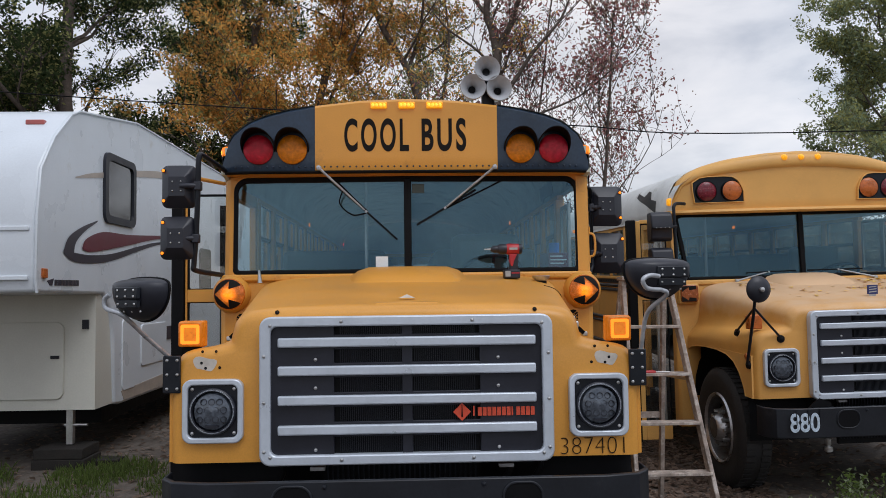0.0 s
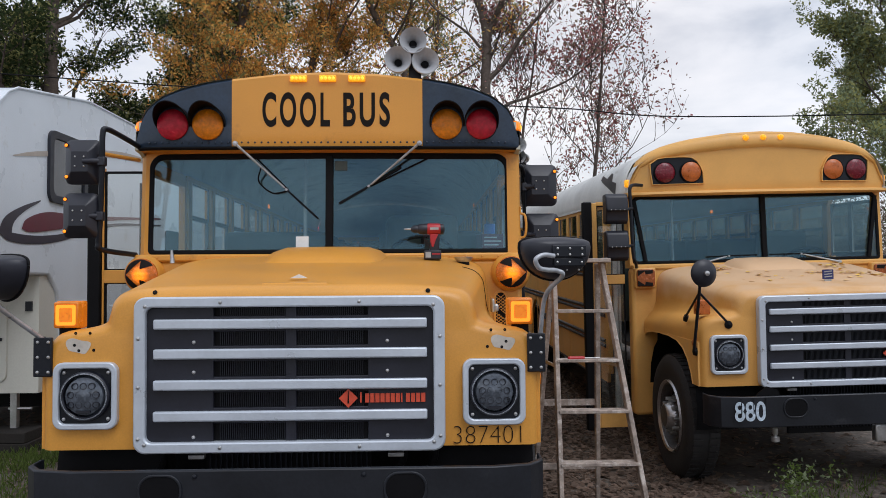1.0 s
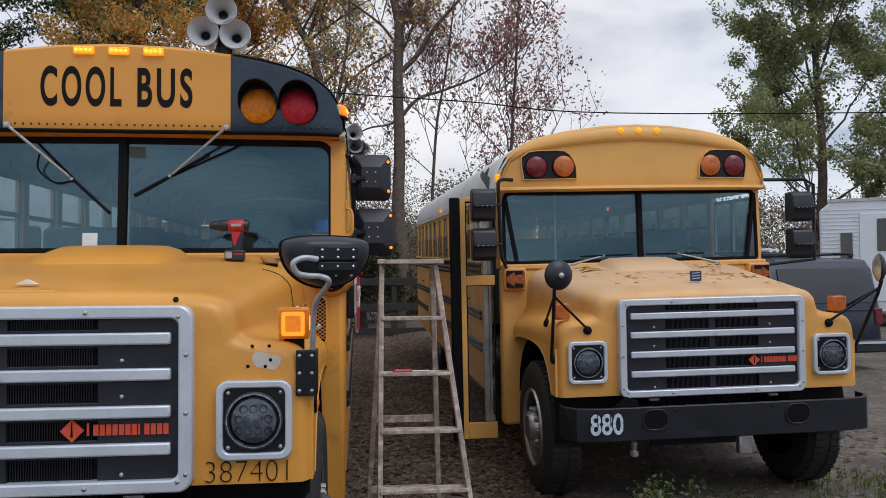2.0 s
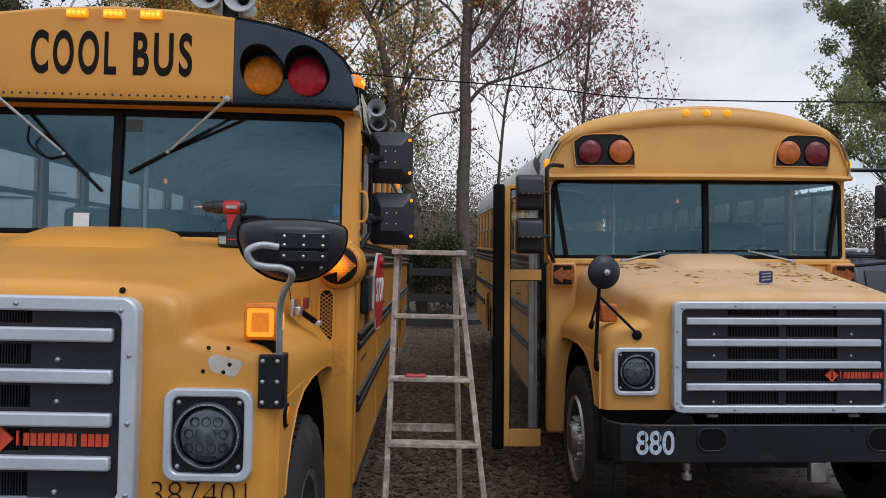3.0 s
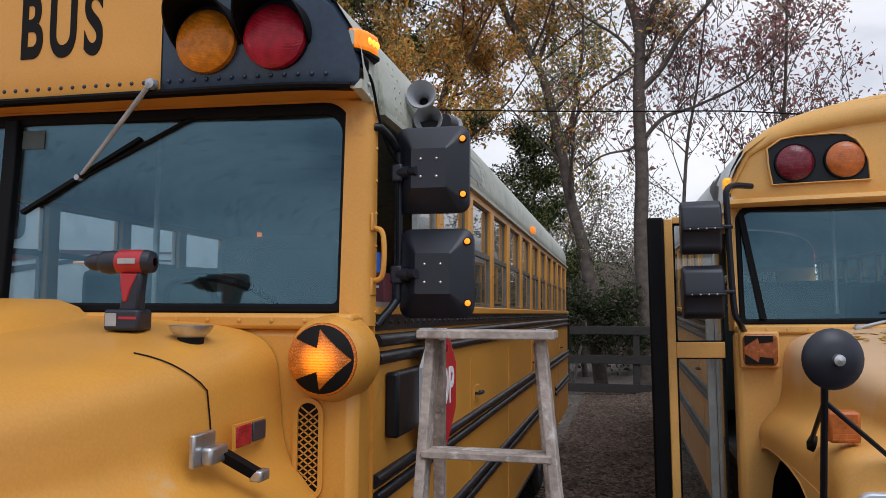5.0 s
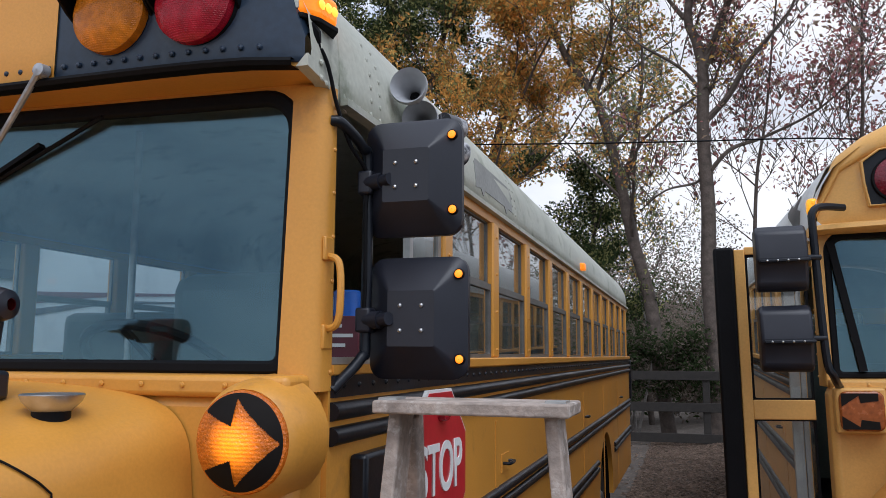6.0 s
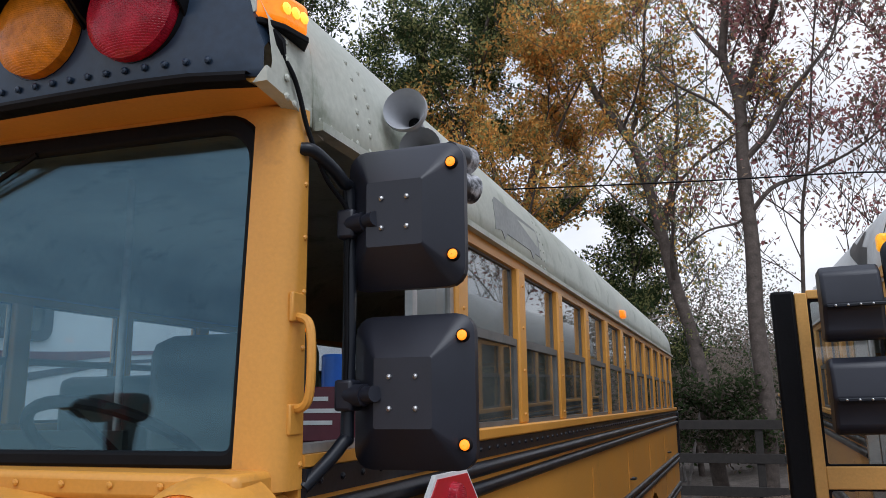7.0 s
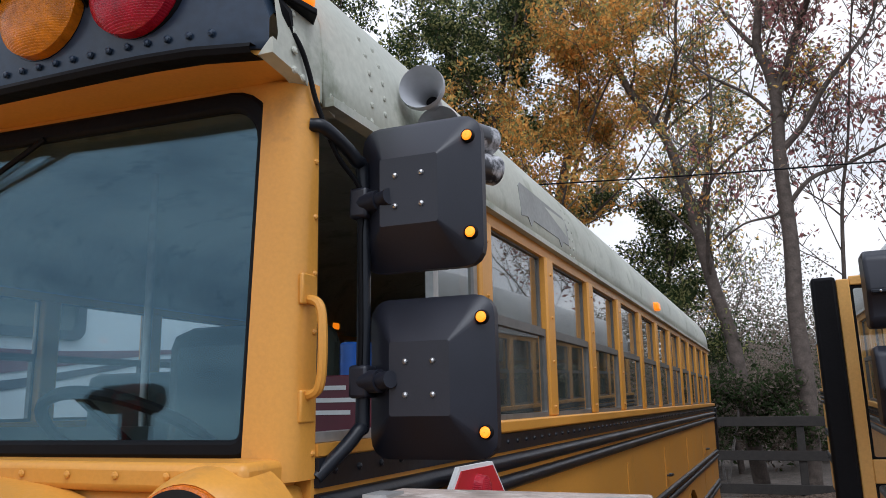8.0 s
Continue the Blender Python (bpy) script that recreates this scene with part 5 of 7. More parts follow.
    # cowl vent and latch
    for s in (1, -1):
        vent = part("cowl_vent", hoop(B(), rrect(*sorted((s * 1.02, s * 1.108)), 1.22, 1.50, 0.042), rrect(*sorted((s * 1.033, s * 1.095)), 1.233, 1.487, 0.03), "y", -0.068, -0.05), YELLOW, b, "oval cowl vent of expanded mesh")
        part("vent_hollow", prism(B(), rrect(*sorted((s * 1.03, s * 1.098)), 1.23, 1.49, 0.03), "y", -0.061, -0.056), RUBBER, vent)
        bm = B()
        for k in range(-1, 12):
            for d in (1, -1):
                u0, u1 = s * 1.064 - 0.03 * d, s * 1.064 + 0.03 * d
                z = 1.235 + 0.02 * k
                if 1.23 < z and z + 0.045 < 1.49:
                    beam(bm, (u0, -0.062, z), (u1, -0.062, z + 0.045), 0.0035, 0.004)
        part("vent_mesh", bm, YELLOW, vent, kind="stuff")
        latch = part("hood_latch", beam(B(), (s * 0.992, -0.43, 1.408), (s * 1.07, -0.37, 1.345), 0.022, 0.03), RUBBER, b, "rubber hood latch with a steel hook")
        part("hook", box(B(), *sorted((s * 0.966, s * 0.982)), -0.53, -0.43, 1.385, 1.462), STEEL, latch, bevel=0.005)
        part("hook_jaw", box(B(), *sorted((s * 0.978, s * 1.008)), -0.50, -0.415, 1.388, 1.43), STEEL, latch, bevel=0.008)
        part("foot_plate", box(B(), *sorted((s * 1.05, s * 1.082)), -0.395, -0.345, 1.335, 1.362), STEEL, latch, bevel=0.005)
    mk = part("fender_marker", turned(B(), [(0, 0.034), (0.014, 0.029), (0.02, 0)], (1.10, -1.335, 1.118), (1, 0, 0), 20), AMBER_SMOOTH, b, "round amber side marker in a black rim")
    part("marker_rim", turned(B(), [(0, 0.042), (0.008, 0.041), (0.011, 0.033)], (1.10, -1.335, 1.118), (1, 0, 0), 20), RUBBER, mk)
    part("hood_badge", prism(B(), [(-0.04, 1.586), (0.04, 1.586), (0.0, 1.604)], "y", -1.28, -1.25), WHITE, b)
    part("hood_handle", box(B(), -0.15, 0.15, -1.40, -1.30, 1.548, 1.566), YELLOW, b, bevel=0.012)
    t = letters("387401", 0.118, BLACK_TEXT, b, Matrix.Translation((0.867, -1.4715, 0.887)) @ FACING, 0.94, name="fleet_number", label="black fleet number 387401", bold=-0.0035)
    part("grab_handle", tube(B(), bend([(1.203, 0.066, 1.99), (1.235, 0.058, 1.975), (1.243, 0.054, 1.91), (1.235, 0.058, 1.845), (1.203, 0.066, 1.83)]), 0.008, 8), YELLOW, b, "yellow grab handle on the pillar")
    for z in (2.005, 1.815):
        part("handle_plate", box(B(), 1.201, 1.210, 0.046, 0.088, z - 0.026, z + 0.026), YELLOW, b, bevel=0.003)
    # sliding driver's window, half open
    w = part("driver_window", hoop(B(), rrect(0.62, 0.92, 1.765, 2.25, 0.01, 2), rrect(0.65, 0.89, 1.80, 2.22, 0.01, 2), "x", 1.175, 1.195), ALU, b, "half-open sliding driver's window")
    p = part("pane", box(B(), 1.183, 1.187, 0.64, 0.90, 1.78, 2.215), GLASS_SIDE, w)
    p.visible_shadow = False
    part("window_track", box(B(), 1.165, 1.20, 0.10, 0.92, 1.756, 1.772), ALU, w)
    # stop arm
    s = part("stop_arm", prism(B(), [(0.238 * math.cos(radians(22.5 + 45 * k)), 0.238 * math.sin(radians(22.5 + 45 * k))) for k in range(8)], "y", -0.006, 0.006), WHITE, b, "red octagonal stop sign on the side")
    s.matrix_basis = Matrix.Translation((1.268, 0.668, 1.462)) @ Matrix.Rotation(radians(87.0), 4, "Z")
    part("sign_face", prism(B(), [(0.229 * math.cos(radians(22.5 + 45 * k)), 0.229 * math.sin(radians(22.5 + 45 * k))) for k in range(8)], "y", -0.009, -0.006), SIGN_RED, s)
    letters("STOP", 0.19, WHITE, s, Matrix.Translation((0, -0.0105, 0)) @ FACING, 0.75, label="white capitals reading STOP", bold=0.003)
    part("sign_lamp", turned(B(), [(0, 0.035), (0.02, 0.03), (0.026, 0)], (0, -0.009, 0.165), (0, -1, 0), 18), RED_LENS, s)
    part("stop_box", box(B(), 1.205, 1.25, 0.20, 0.58, 1.355, 1.555), BLACK_PAINT, b, "black stop arm box", bevel=0.01)
    cap = part("cowl_button", turned(B(), [(0.026, 0), (0.028, 0.04), (0.036, 0.054), (0.034, 0.057), (0.022, 0.052), (0.006, 0.036), (0.002, 0.03)], (0.823, -0.285, 1.668), (0, 0, 1), 32), STEEL, b, "round bright cap on the cowl")
    part("button_foot", cyl(B(), (0.823, -0.285, 1.63), (0.823, -0.285, 1.674), 0.034, n=20), RUBBER, cap)
    part("antenna_stub", tube(B(), [(-0.93, -0.15, 1.68), (-0.935, -0.15, 1.76)], [0.016, 0.007], 10), STEEL, b, "short bright antenna stub")
    part("window_sticker", vee(box(B(), -0.21, -0.13, -0.003, -0.002, 1.775, 1.845)), WHITE, b, "pale sticker inside the windscreen")
    part("window_sticker", vee(box(B(), 0.03, 0.11, -0.003, -0.002, 2.26, 2.32)), SEAT, b)
    refl = part("side_reflector", box(B(), 0.985, 0.993, -0.358, -0.19, 1.40, 1.462), YELLOW, b, "small red reflector plate on the hood side")
    part("reflector_lens", box(B(), 0.988, 0.998, -0.352, -0.276, 1.405, 1.457), RED_LENS, refl, bevel=0.003)
    part("reflector_socket", box(B(), 0.988, 0.999, -0.268, -0.196, 1.408, 1.457), CHARCOAL, refl, bevel=0.003)
    part("name_bar", box(B(), 1.2, 1.2065, 0.36, 0.56, 1.085, 1.105), CHARCOAL, b)
    part("name_bar", box(B(), 1.2, 1.2065, 0.62, 0.70, 1.085, 1.105), CHARCOAL, b)
    # roof details
    decal = B()
    # dark bus-shaped stencil on the roof side
    prism(decal, [(1.32, 2.40), (1.32, 2.50), (1.36, 2.52), (1.92, 2.52), (1.95, 2.49), (1.95, 2.41), (1.86, 2.41), (1.83, 2.385), (1.79, 2.41), (1.46, 2.41), (1.43, 2.385), (1.39, 2.41)], "x", 1.186, 1.1915)
    for v in decal.verts:
        v.co.x = roof_side(v.co.z) + (0.0085 if v.co.x > 1.19 else -0.004)
    part("roof_stencil", decal, material("grey_stencil", (0.25, 0.255, 0.24), 0.6, vary=0.2), b, "grey bus-shaped stencil on the roof side")
    part("roof_rivets", studs(B(), [(roof_side(z) + 0.004, y, z) for y in (0.02, 0.30, 0.36, 1.97, 2.03) for z in (2.375, 2.41, 2.445, 2.48, 2.52, 2.56)] + [(1.199, 0.05 + 0.045 * k, 2.372) for k in range(6)], (1, 0, 0.2), 0.008), ROOF_WHITE, b, kind="stuff")
    return b


TALL = 1.115
SECOND_PLACE = pose(3.725, 2.33, -0.03, 1.4, -1.0, 0.4)


def second_bus():
    b = thing("school_bus", SECOND_PLACE, "faded yellow school bus with its entrance door open, parked on dirt", "school bus")
    bus_body(b, YELLOW_OLD, ROOF_CLEAN, TALL)
    windscreen(b, YELLOW_OLD, 0.05, 1.168)
    cowl(b, YELLOW_OLD, YELLOW_HOOD)
    hood(b, YELLOW_HOOD)
    for s in (1, -1):
        fender_side(b, YELLOW_OLD, s)
        headlamp(b, s * 0.888)
        wheel(b, s * 1.125, -0.77, 0.50, s, RIM, True)
        tripod_mirror(b, s)
    grille(b, 0.30)
    bm = bumper(b)
    letters("880", 0.19, NUMBER_PAINT, bm, Matrix.Translation((-0.83, -1.672 - 0.027, 0.695)) @ FACING, 0.8, name="fleet_number", label="pale stencilled number 880", bold=0.003)
    for k in range(3):
        part("stencil_gap", box(B(), -0.8955 + 0.0875 * k, -0.8895 + 0.0875 * k, -1.7025, -1.699, 0.685, 0.80), BLACK_PAINT, bm)
    entry_door(b, YELLOW_OLD, 0.045, ALU, (-0.04, -0.20, 0.0))
    n = 24
    xs = [-1.19 + 2.38 * k / n for k in range(n + 1)]
    bm = B()
    loft(bm, cap_columns(xs, -0.145, True, TALL, 2.376))
    part("front_cap", bm, YELLOW_OLD, b, "faded yellow front cap")
    bm = B()
    rows = loft(bm, [[(x * 1.02, y + bow(x, True), z) for y, z in ((0.05, 2.36), (-0.17, 2.36), (-0.188, 2.372), (-0.18, 2.392), (-0.14, 2.40), (0.05, 2.40))] for x in xs], True)
    bm.faces.new(rows[0])
    bm.faces.new(rows[-1][::-1])
    part("cap_brow", bm, YELLOW_OLD, b, "rolled ledge over the windscreen")
    bm = B()
    rows = []
    for x in xs:
        zt, thin = max(2.42, roof_height(x, TALL)), 1 - 0.65 * (abs(x) / 1.19) ** 3
        f = -0.145 + bow(x, True)
        rows.append([(x * 1.004, f + y * thin, zt + z * thin) for y, z in ((0.012, -0.155), (-0.022, -0.135), (-0.034, -0.11), (-0.026, -0.055), (0.004, -0.018), (0.055, 0.004), (0.12, 0.01), (0.25, 0.008))])
    loft(bm, rows)
    part("cap_dome", bm, YELLOW_OLD, b, "rounded upper edge of the cap, overhanging its face")
    for s in (1, -1):
        u0, u1 = sorted((s * 0.55, s * 1.01))
        recess = [(s * (0.55 + 0.46 * u), 2.463 + 0.237 * v) for u, v in ((0.0, 0.0), (0.01, 0.4), (0.05, 0.62), (0.12, 0.84), (0.22, 0.97), (0.36, 1.0), (0.7, 1.0), (0.86, 0.96), (1.0, 0.78), (0.99, 0.4), (0.96, 0.0))]
        nest = part("lamp_recess", bowed(prism(B(), recess, "y", -0.157, -0.09), True), BLACK_PAINT, b, "black recess with a red and an amber lamp")
        part("recess_lip", bowed(hoop(B(), [((u - (u0 + u1) / 2) * 1.04 + (u0 + u1) / 2, (v - 2.58) * 1.06 + 2.58) for u, v in recess], recess, "y", -0.172, -0.10), True), YELLOW_OLD, nest, bevel=0.005)
        round_lamp("warning_lamp", b, (s * 0.886, -0.15 + bow(0.886, True), 2.567), 0.092, RED_DARK, "dull red warning lamp")
        round_lamp("warning_lamp", b, (s * 0.656, -0.15 + bow(0.656, True), 2.567), 0.092, AMBER_DULL, "dull amber warning lamp")
        m = part("corner_marker", box(B(), *sorted((s * 1.18, s * 1.225)), 0.0, 0.06, 2.45, 2.52), LED_YELLOW, b, "lit amber corner marker", bevel=0.014)
        al = part("turn_lamp", box(B(), *sorted((s * 1.0, s * 1.19)), -0.125, -0.05, 1.52, 1.705), YELLOW_OLD, b, "square-backed amber turn lamp with a masked arrow", bevel=0.01)
        part("lens", prism(B(), rrect(*sorted((s * 1.012, s * 1.178)), 1.533, 1.693, 0.03), "y", -0.145, -0.12), AMBER_OLD, al, bevel=0.008)
        for up in (1, -1):
            part("mask", prism(B(), [(s * (1.095 + a * 1.2), 1.613 + up * c * 1.2) for a, c in ((0.064, 0.016), (0.064, 0.06), (-0.05, 0.06), (-0.05, 0.035), (0.005, 0.028), (0.01, 0.052))], "y", -0.148, -0.144), BLACK_TEXT, al, "black arrow mask")
        part("fender_signal", box(B(), *sorted((s * 0.975, s * 1.08)), -1.38, -1.30, 1.37, 1.48), AMBER_DULL, b, "square dull amber fender signal", bevel=0.01)
        part("fender_marker", turned(B(), [(0, 0.03), (0.012, 0.025), (0.016, 0)], (s * 1.10, -1.36, 1.16), (s, 0, 0), 16), AMBER_DULL, b)
    for x in (-0.16, 0.0, 0.16):
        part("marker_lamp", turned(B(), [(-0.02, 0.03), (0.02, 0.028), (0.04, 0.015), (0.044, 0)], (x, -0.155, 2.862), (0, -1, 0.1), 14), LED_YELLOW, b, "lit amber bullet marker lamp")
    # box mirrors on the door side and far side
    for s, xx, yy, up in ((-1, -1.37, -0.20, 0.04), (1, 1.56, 0.0, 0.0)):
        for z in (2.20 + up, 1.87 + up):
            shape = [(0.09, z + 0.132), (-0.01, z + 0.136), (-0.045, z + 0.11), (-0.062, z + 0.03), (-0.066, z - 0.012), (-0.05, z - 0.03), (-0.04, z - 0.11), (-0.01, z - 0.136), (0.09, z - 0.132)]
            mir = part("side_mirror", prism(B(), [(yy + a, c) for a, c in shape], "x", xx - 0.1, xx + 0.1), BLACK_PLASTIC, b, "black plastic box mirror with a ridge", bevel=0.014, segments=3)
            strip = part("strip", box(B(), xx - 0.088, xx + 0.105, yy - 0.078, yy - 0.05, z - 0.018, z - 0.004), BLACK_PAINT, mir, bevel=0.004)
            part("strip_bolts", studs(B(), [(xx + u, yy - 0.078, z - 0.011) for u in (-0.06, -0.02, 0.02, 0.06)], (0, -1, 0), 0.005), STEEL, strip, kind="stuff")
            part("mirror_joint", cyl(B(), (xx - s * 0.09, yy - 0.03, z), (xx - s * 0.15 if s < 0 else xx + 0.13, yy - 0.01 if s < 0 else 0.0, z), 0.012, n=10), BLACK_PAINT, mir)
        if s > 0:
            pts = [(1.19, -0.06, 2.44), (xx, -0.06, 2.44), (xx + 0.13, 0.0, 2.40), (xx + 0.13, 0.0, 1.72), (1.18, 0.0, 1.68)]
        else:
            pts = bend([(-1.10, -0.10, 2.455), (-1.19, -0.16, 2.455), (-1.235, -0.20, 2.43), (-1.24, -0.205, 2.34), (-1.225, -0.205, 1.85), (-1.20, -0.19, 1.76), (-1.16, -0.08, 1.70)], 4)
        part("mirror_rack", tube(B(), pts, 0.016, 8), BLACK_PAINT, b, "black tubular mirror rack")
    for s in (1, -1):
        part("corner_bar", beam(B(), (s * 1.14, 0.048, 2.33), (s * 1.05, 0.012, 1.765), 0.03, 0.03), RUBBER, b, "slanted black bar of the corner pane")
    for y0, y1 in ((0.16, 0.53), (0.53, 0.90)):
        w = part("driver_window", hoop(B(), rrect(y0, y1, 1.765, 2.30, 0.01, 2), rrect(y0 + 0.03, y1 - 0.03, 1.80, 2.27, 0.01, 2), "x", 1.17, 1.195), ALU, b, "closed sliding driver's window in a bright frame")
        p = part("pane", box(B(), 1.18, 1.184, y0 + 0.01, y1 - 0.01, 1.78, 2.28), GLASS_SIDE, w)
        p.visible_shadow = False
    wiper(b, Vector((-0.62, -0.09, 1.72)), Vector((-0.28, -0.01, 1.795)), Vector((-0.02, -0.012, 1.80)), 0.8)
    wiper(b, Vector((0.72, -0.09, 1.72)), Vector((0.40, -0.005, 1.80)), Vector((0.10, -0.012, 1.80)), 0.8)
    bdg = part("hood_emblem", prism(B(), rrect(0.0, 0.085, 1.605, 1.68, 0.006), "y", -1.16, -1.15), material("emblem_blue", (0.025, 0.035, 0.14), 0.4), b, "small blue emblem on the hood")
    bm = B()
    for k in range(3):
        prism(bm, [(0.012, 1.618 + 0.02 * k), (0.073, 1.624 + 0.02 * k), (0.073, 1.632 + 0.02 * k), (0.012, 1.626 + 0.02 * k)], "y", -1.163, -1.159)
    part("emblem_bars", bm, ALU, bdg)
    part("emblem_foot", box(B(), 0.015, 0.07, -1.156, -1.15, 1.57, 1.605), STEEL, bdg)
    bm = prism(B(), [(-0.76, 0.775), (-0.56, 0.775), (-0.58, 0.83), (-0.66, 0.86), (-0.72, 0.82)], "y", -1.60, -1.59)
    part("torn_flap", bm, RUBBER, b)
    for x in (-0.62, 0.86):
        part("tow_ball", turned(B(), [(0, 0.02), (0.04, 0.02), (0.05, 0.012), (0.06, 0.03), (0.09, 0.03), (0.105, 0.0)], (x, -1.62, 0.56), (0, 0, -1), 12), STEEL, b)
    part("tow_block", box(B(), 0.12, 0.22, -1.62, -1.56, 0.44, 0.56), STEEL, b, bevel=0.01)
    bm = B()
    left = [(x, z) for x, z in PROFILE if x < -0.5]
    rows = []
    for k in range(9):
        y = 0.45 + 0.1 * k
        lo, hi = 0.10 + 0.05 * k, 0.30 + 0.035 * k + (0.12 if k in (3, 4) else 0.0)
        row = []
        for q in range(5):
            t = (hi + (lo - hi) * q / 4) * (len(left) - 2)
            i = int(t)
            (xa, za), (xb, zb) = left[len(left) - 1 - i], left[len(left) - 2 - i]
            row.append((xa + (xb - xa) * (t - i) - 0.008, y, 2.345 + (za + (zb - za) * (t - i) - 2.345) * TALL + 0.006))
        rows.append(row)
    loft(bm, rows)
    part("roof_graphic", bm, BLACK_PAINT, b, "black swoosh painted on the roof side")
    return b


front_bus()
second_bus()

# ---- leaves lying on the second hood ----
rl = random.Random(77)
bm = B()
heaps = ((-0.42, -0.22, 0.10, 0.06), (-0.55, -0.38, 0.09, 0.06), (0.50, -0.30, 0.10, 0.07), (0.30, -0.75, 0.13, 0.07), (0.55, -0.85, 0.10, 0.06))
for k in range(190):
    cx, cy, rx, ry = heaps[k % 5]
    x, y = (rl.gauss(cx, rx), rl.gauss(cy, ry)) if k < 150 else (rl.uniform(-0.7, 0.7), rl.uniform(-1.2, -0.15))
    if abs(x) > 0.72 or (abs(x) < 0.42 and y > -0.55) or y > -0.12:
        continue
    z = 1.729 - 0.128 * (-0.06 - y) - (0.012 if abs(x) > 0.5 else 0) + 0.004
    a, s = rl.random() * 6.283, rl.uniform(0.02, 0.042)
    u, v = Vector((math.cos(a), math.sin(a), rl.gauss(0, 0.1))) * s, Vector((-math.sin(a), math.cos(a), rl.gauss(0, 0.1))) * s * 0.5
    c = Vector((x, y, z))
    q = [bm.verts.new(p) for p in (c - u, c + v + Vector((0, 0, 0.002)), c + u, c - v + Vector((0, 0, 0.002)))]
    bm.faces.new(q)
ob = part("fallen_leaves", bm, material("yellow_brown_leaf", (0.78, 0.52, 0.11), 0.8, island=0.15), None)
ob.matrix_basis = SECOND_PLACE
tagged(ob, "yellow and brown fallen leaves on the bus hood", "leaves", kind="stuff")


# ---- horns on the first roof ----
h = thing("air_horn_cluster", pose(0.53, 0.02, 2.83), "three grey plastic trumpet horns bolted on the bus roof", "horn")
for c in ((0.0, -0.1, 0.235), (-0.095, -0.1, 0.115), (0.075, -0.1, 0.105)):
    roof_horn(h, c, (0.02, -1, 0.02), 0.083, HORN_GREY)
part("bracket", box(B(), -0.03, 0.05, -0.02, 0.06, -0.02, 0.22), BLACK_PAINT, h)
h = thing("side_horn_cluster", pose(1.238, 0.493, 2.442), "grey and worn chrome trumpet horns beside the roof edge", "horn")
roof_horn(h, (0.015, -0.06, 0.05), (0.12, -1, 0.06), 0.05, HORN_GREY)
roof_horn(h, (0.02, 0.02, -0.018), (0.12, -1, 0.0), 0.05, HORN_GREY)
part("driver_can", cyl(B(), (0.055, 0.12, -0.01), (0.085, 0.19, -0.01), 0.034, n=18), HORN_WORN, h)
part("driver_can", cyl(B(), (0.055, 0.12, -0.082), (0.093, 0.19, -0.084), 0.036, n=18), HORN_WORN, h)
part("bracket", box(B(), -0.08, 0.05, 0.05, 0.08, -0.07, -0.02), BLACK_PAINT, h)

# ---- things behind the driver's window ----
bx = thing("cardboard_box", pose(1.06, 0.50, 1.762, 0, 0, 8), "maroon printed box on the driver's window ledge", "box")
part("carton", box(B(), -0.09, 0.06, -0.10, 0.10, 0.0, 0.115), MAROON, bx, bevel=0.003)
for k, (z, w) in enumerate(((0.085, 0.10), (0.06, 0.13), (0.035, 0.11))):
    part("print_bar", box(B(), -0.085 + 0.01, -0.085 + w, -0.1015, -0.1, z, z + 0.009), WHITE, bx)
can = thing("blue_tin", pose(1.05, 0.52, 1.878), "bright blue tin on the maroon box", "tin")
part("tin_body", turned(B(), [(0, 0.0), (0.001, 0.038), (0.07, 0.038), (0.074, 0.034), (0.075, 0)], (0, 0, 0), (0, 0, 1), 20), material("blue_tin_paint", (0.02, 0.12, 0.5), 0.3), can)
part("ledge", box(B(), 0.94, 1.149, 0.36, 0.66, 1.735, 1.76), BLACK_PAINT, bpy.data.objects["school_bus"])

# ---- cordless drill on the cowl ----
d = thing("cordless_drill", pose(0.653, -0.287, 1.688, 0, 0, 3), "red and black cordless drill standing on the bus cowl", "drill")
part("battery", box(B(), -0.064, 0.036, -0.036, 0.036, 0.0, 0.056), BLACK_PLASTIC, d, "black battery pack", bevel=0.008)
for sy in (1, -1):
    part("battery_stripe", box(B(), -0.02, 0.03, sy * 0.036 - 0.0015, sy * 0.036 + 0.0015, 0.03, 0.037), RED_TOOL, d)
    part("battery_label", box(B(), -0.058, -0.026, sy * 0.036 - 0.0015, sy * 0.036 + 0.0015, 0.012, 0.046), ALU, d)
part("grip", prism(B(), [(-0.034, 0.05), (0.024, 0.05), (0.026, 0.10), (0.032, 0.155), (-0.022, 0.155), (-0.024, 0.10)], "y", -0.019, 0.019), BLACK_PLASTIC, d, bevel=0.008)
part("grip_side", prism(B(), [(-0.02, 0.075), (-0.008, 0.075), (0.002, 0.11), (0.02, 0.15), (-0.03, 0.152), (-0.028, 0.115)], "y", -0.022, 0.022), RED_TOOL, d, bevel=0.004)
part("trigger", box(B(), -0.032, -0.012, -0.009, 0.009, 0.12, 0.148), BLACK_PLASTIC, d, bevel=0.004)
part("housing", turned(B(), [(0, 0.012), (0.006, 0.027), (0.03, 0.033), (0.09, 0.034), (0.10, 0.03)], (0.055, 0, 0.182), (-1, 0, 0), 20), RED_TOOL, d, "red motor housing")
part("tail_cap", turned(B(), [(0, 0.012), (0.006, 0.0285), (0.018, 0.032), (0.026, 0.0335)], (0.058, 0, 0.182), (-1, 0, 0), 20), BLACK_PLASTIC, d)
for s in (1, -1):
    part("brand_plate", box(B(), -0.03, 0.02, s * 0.0335 - 0.002, s * 0.0335 + 0.002, 0.176, 0.19), ALU, d)
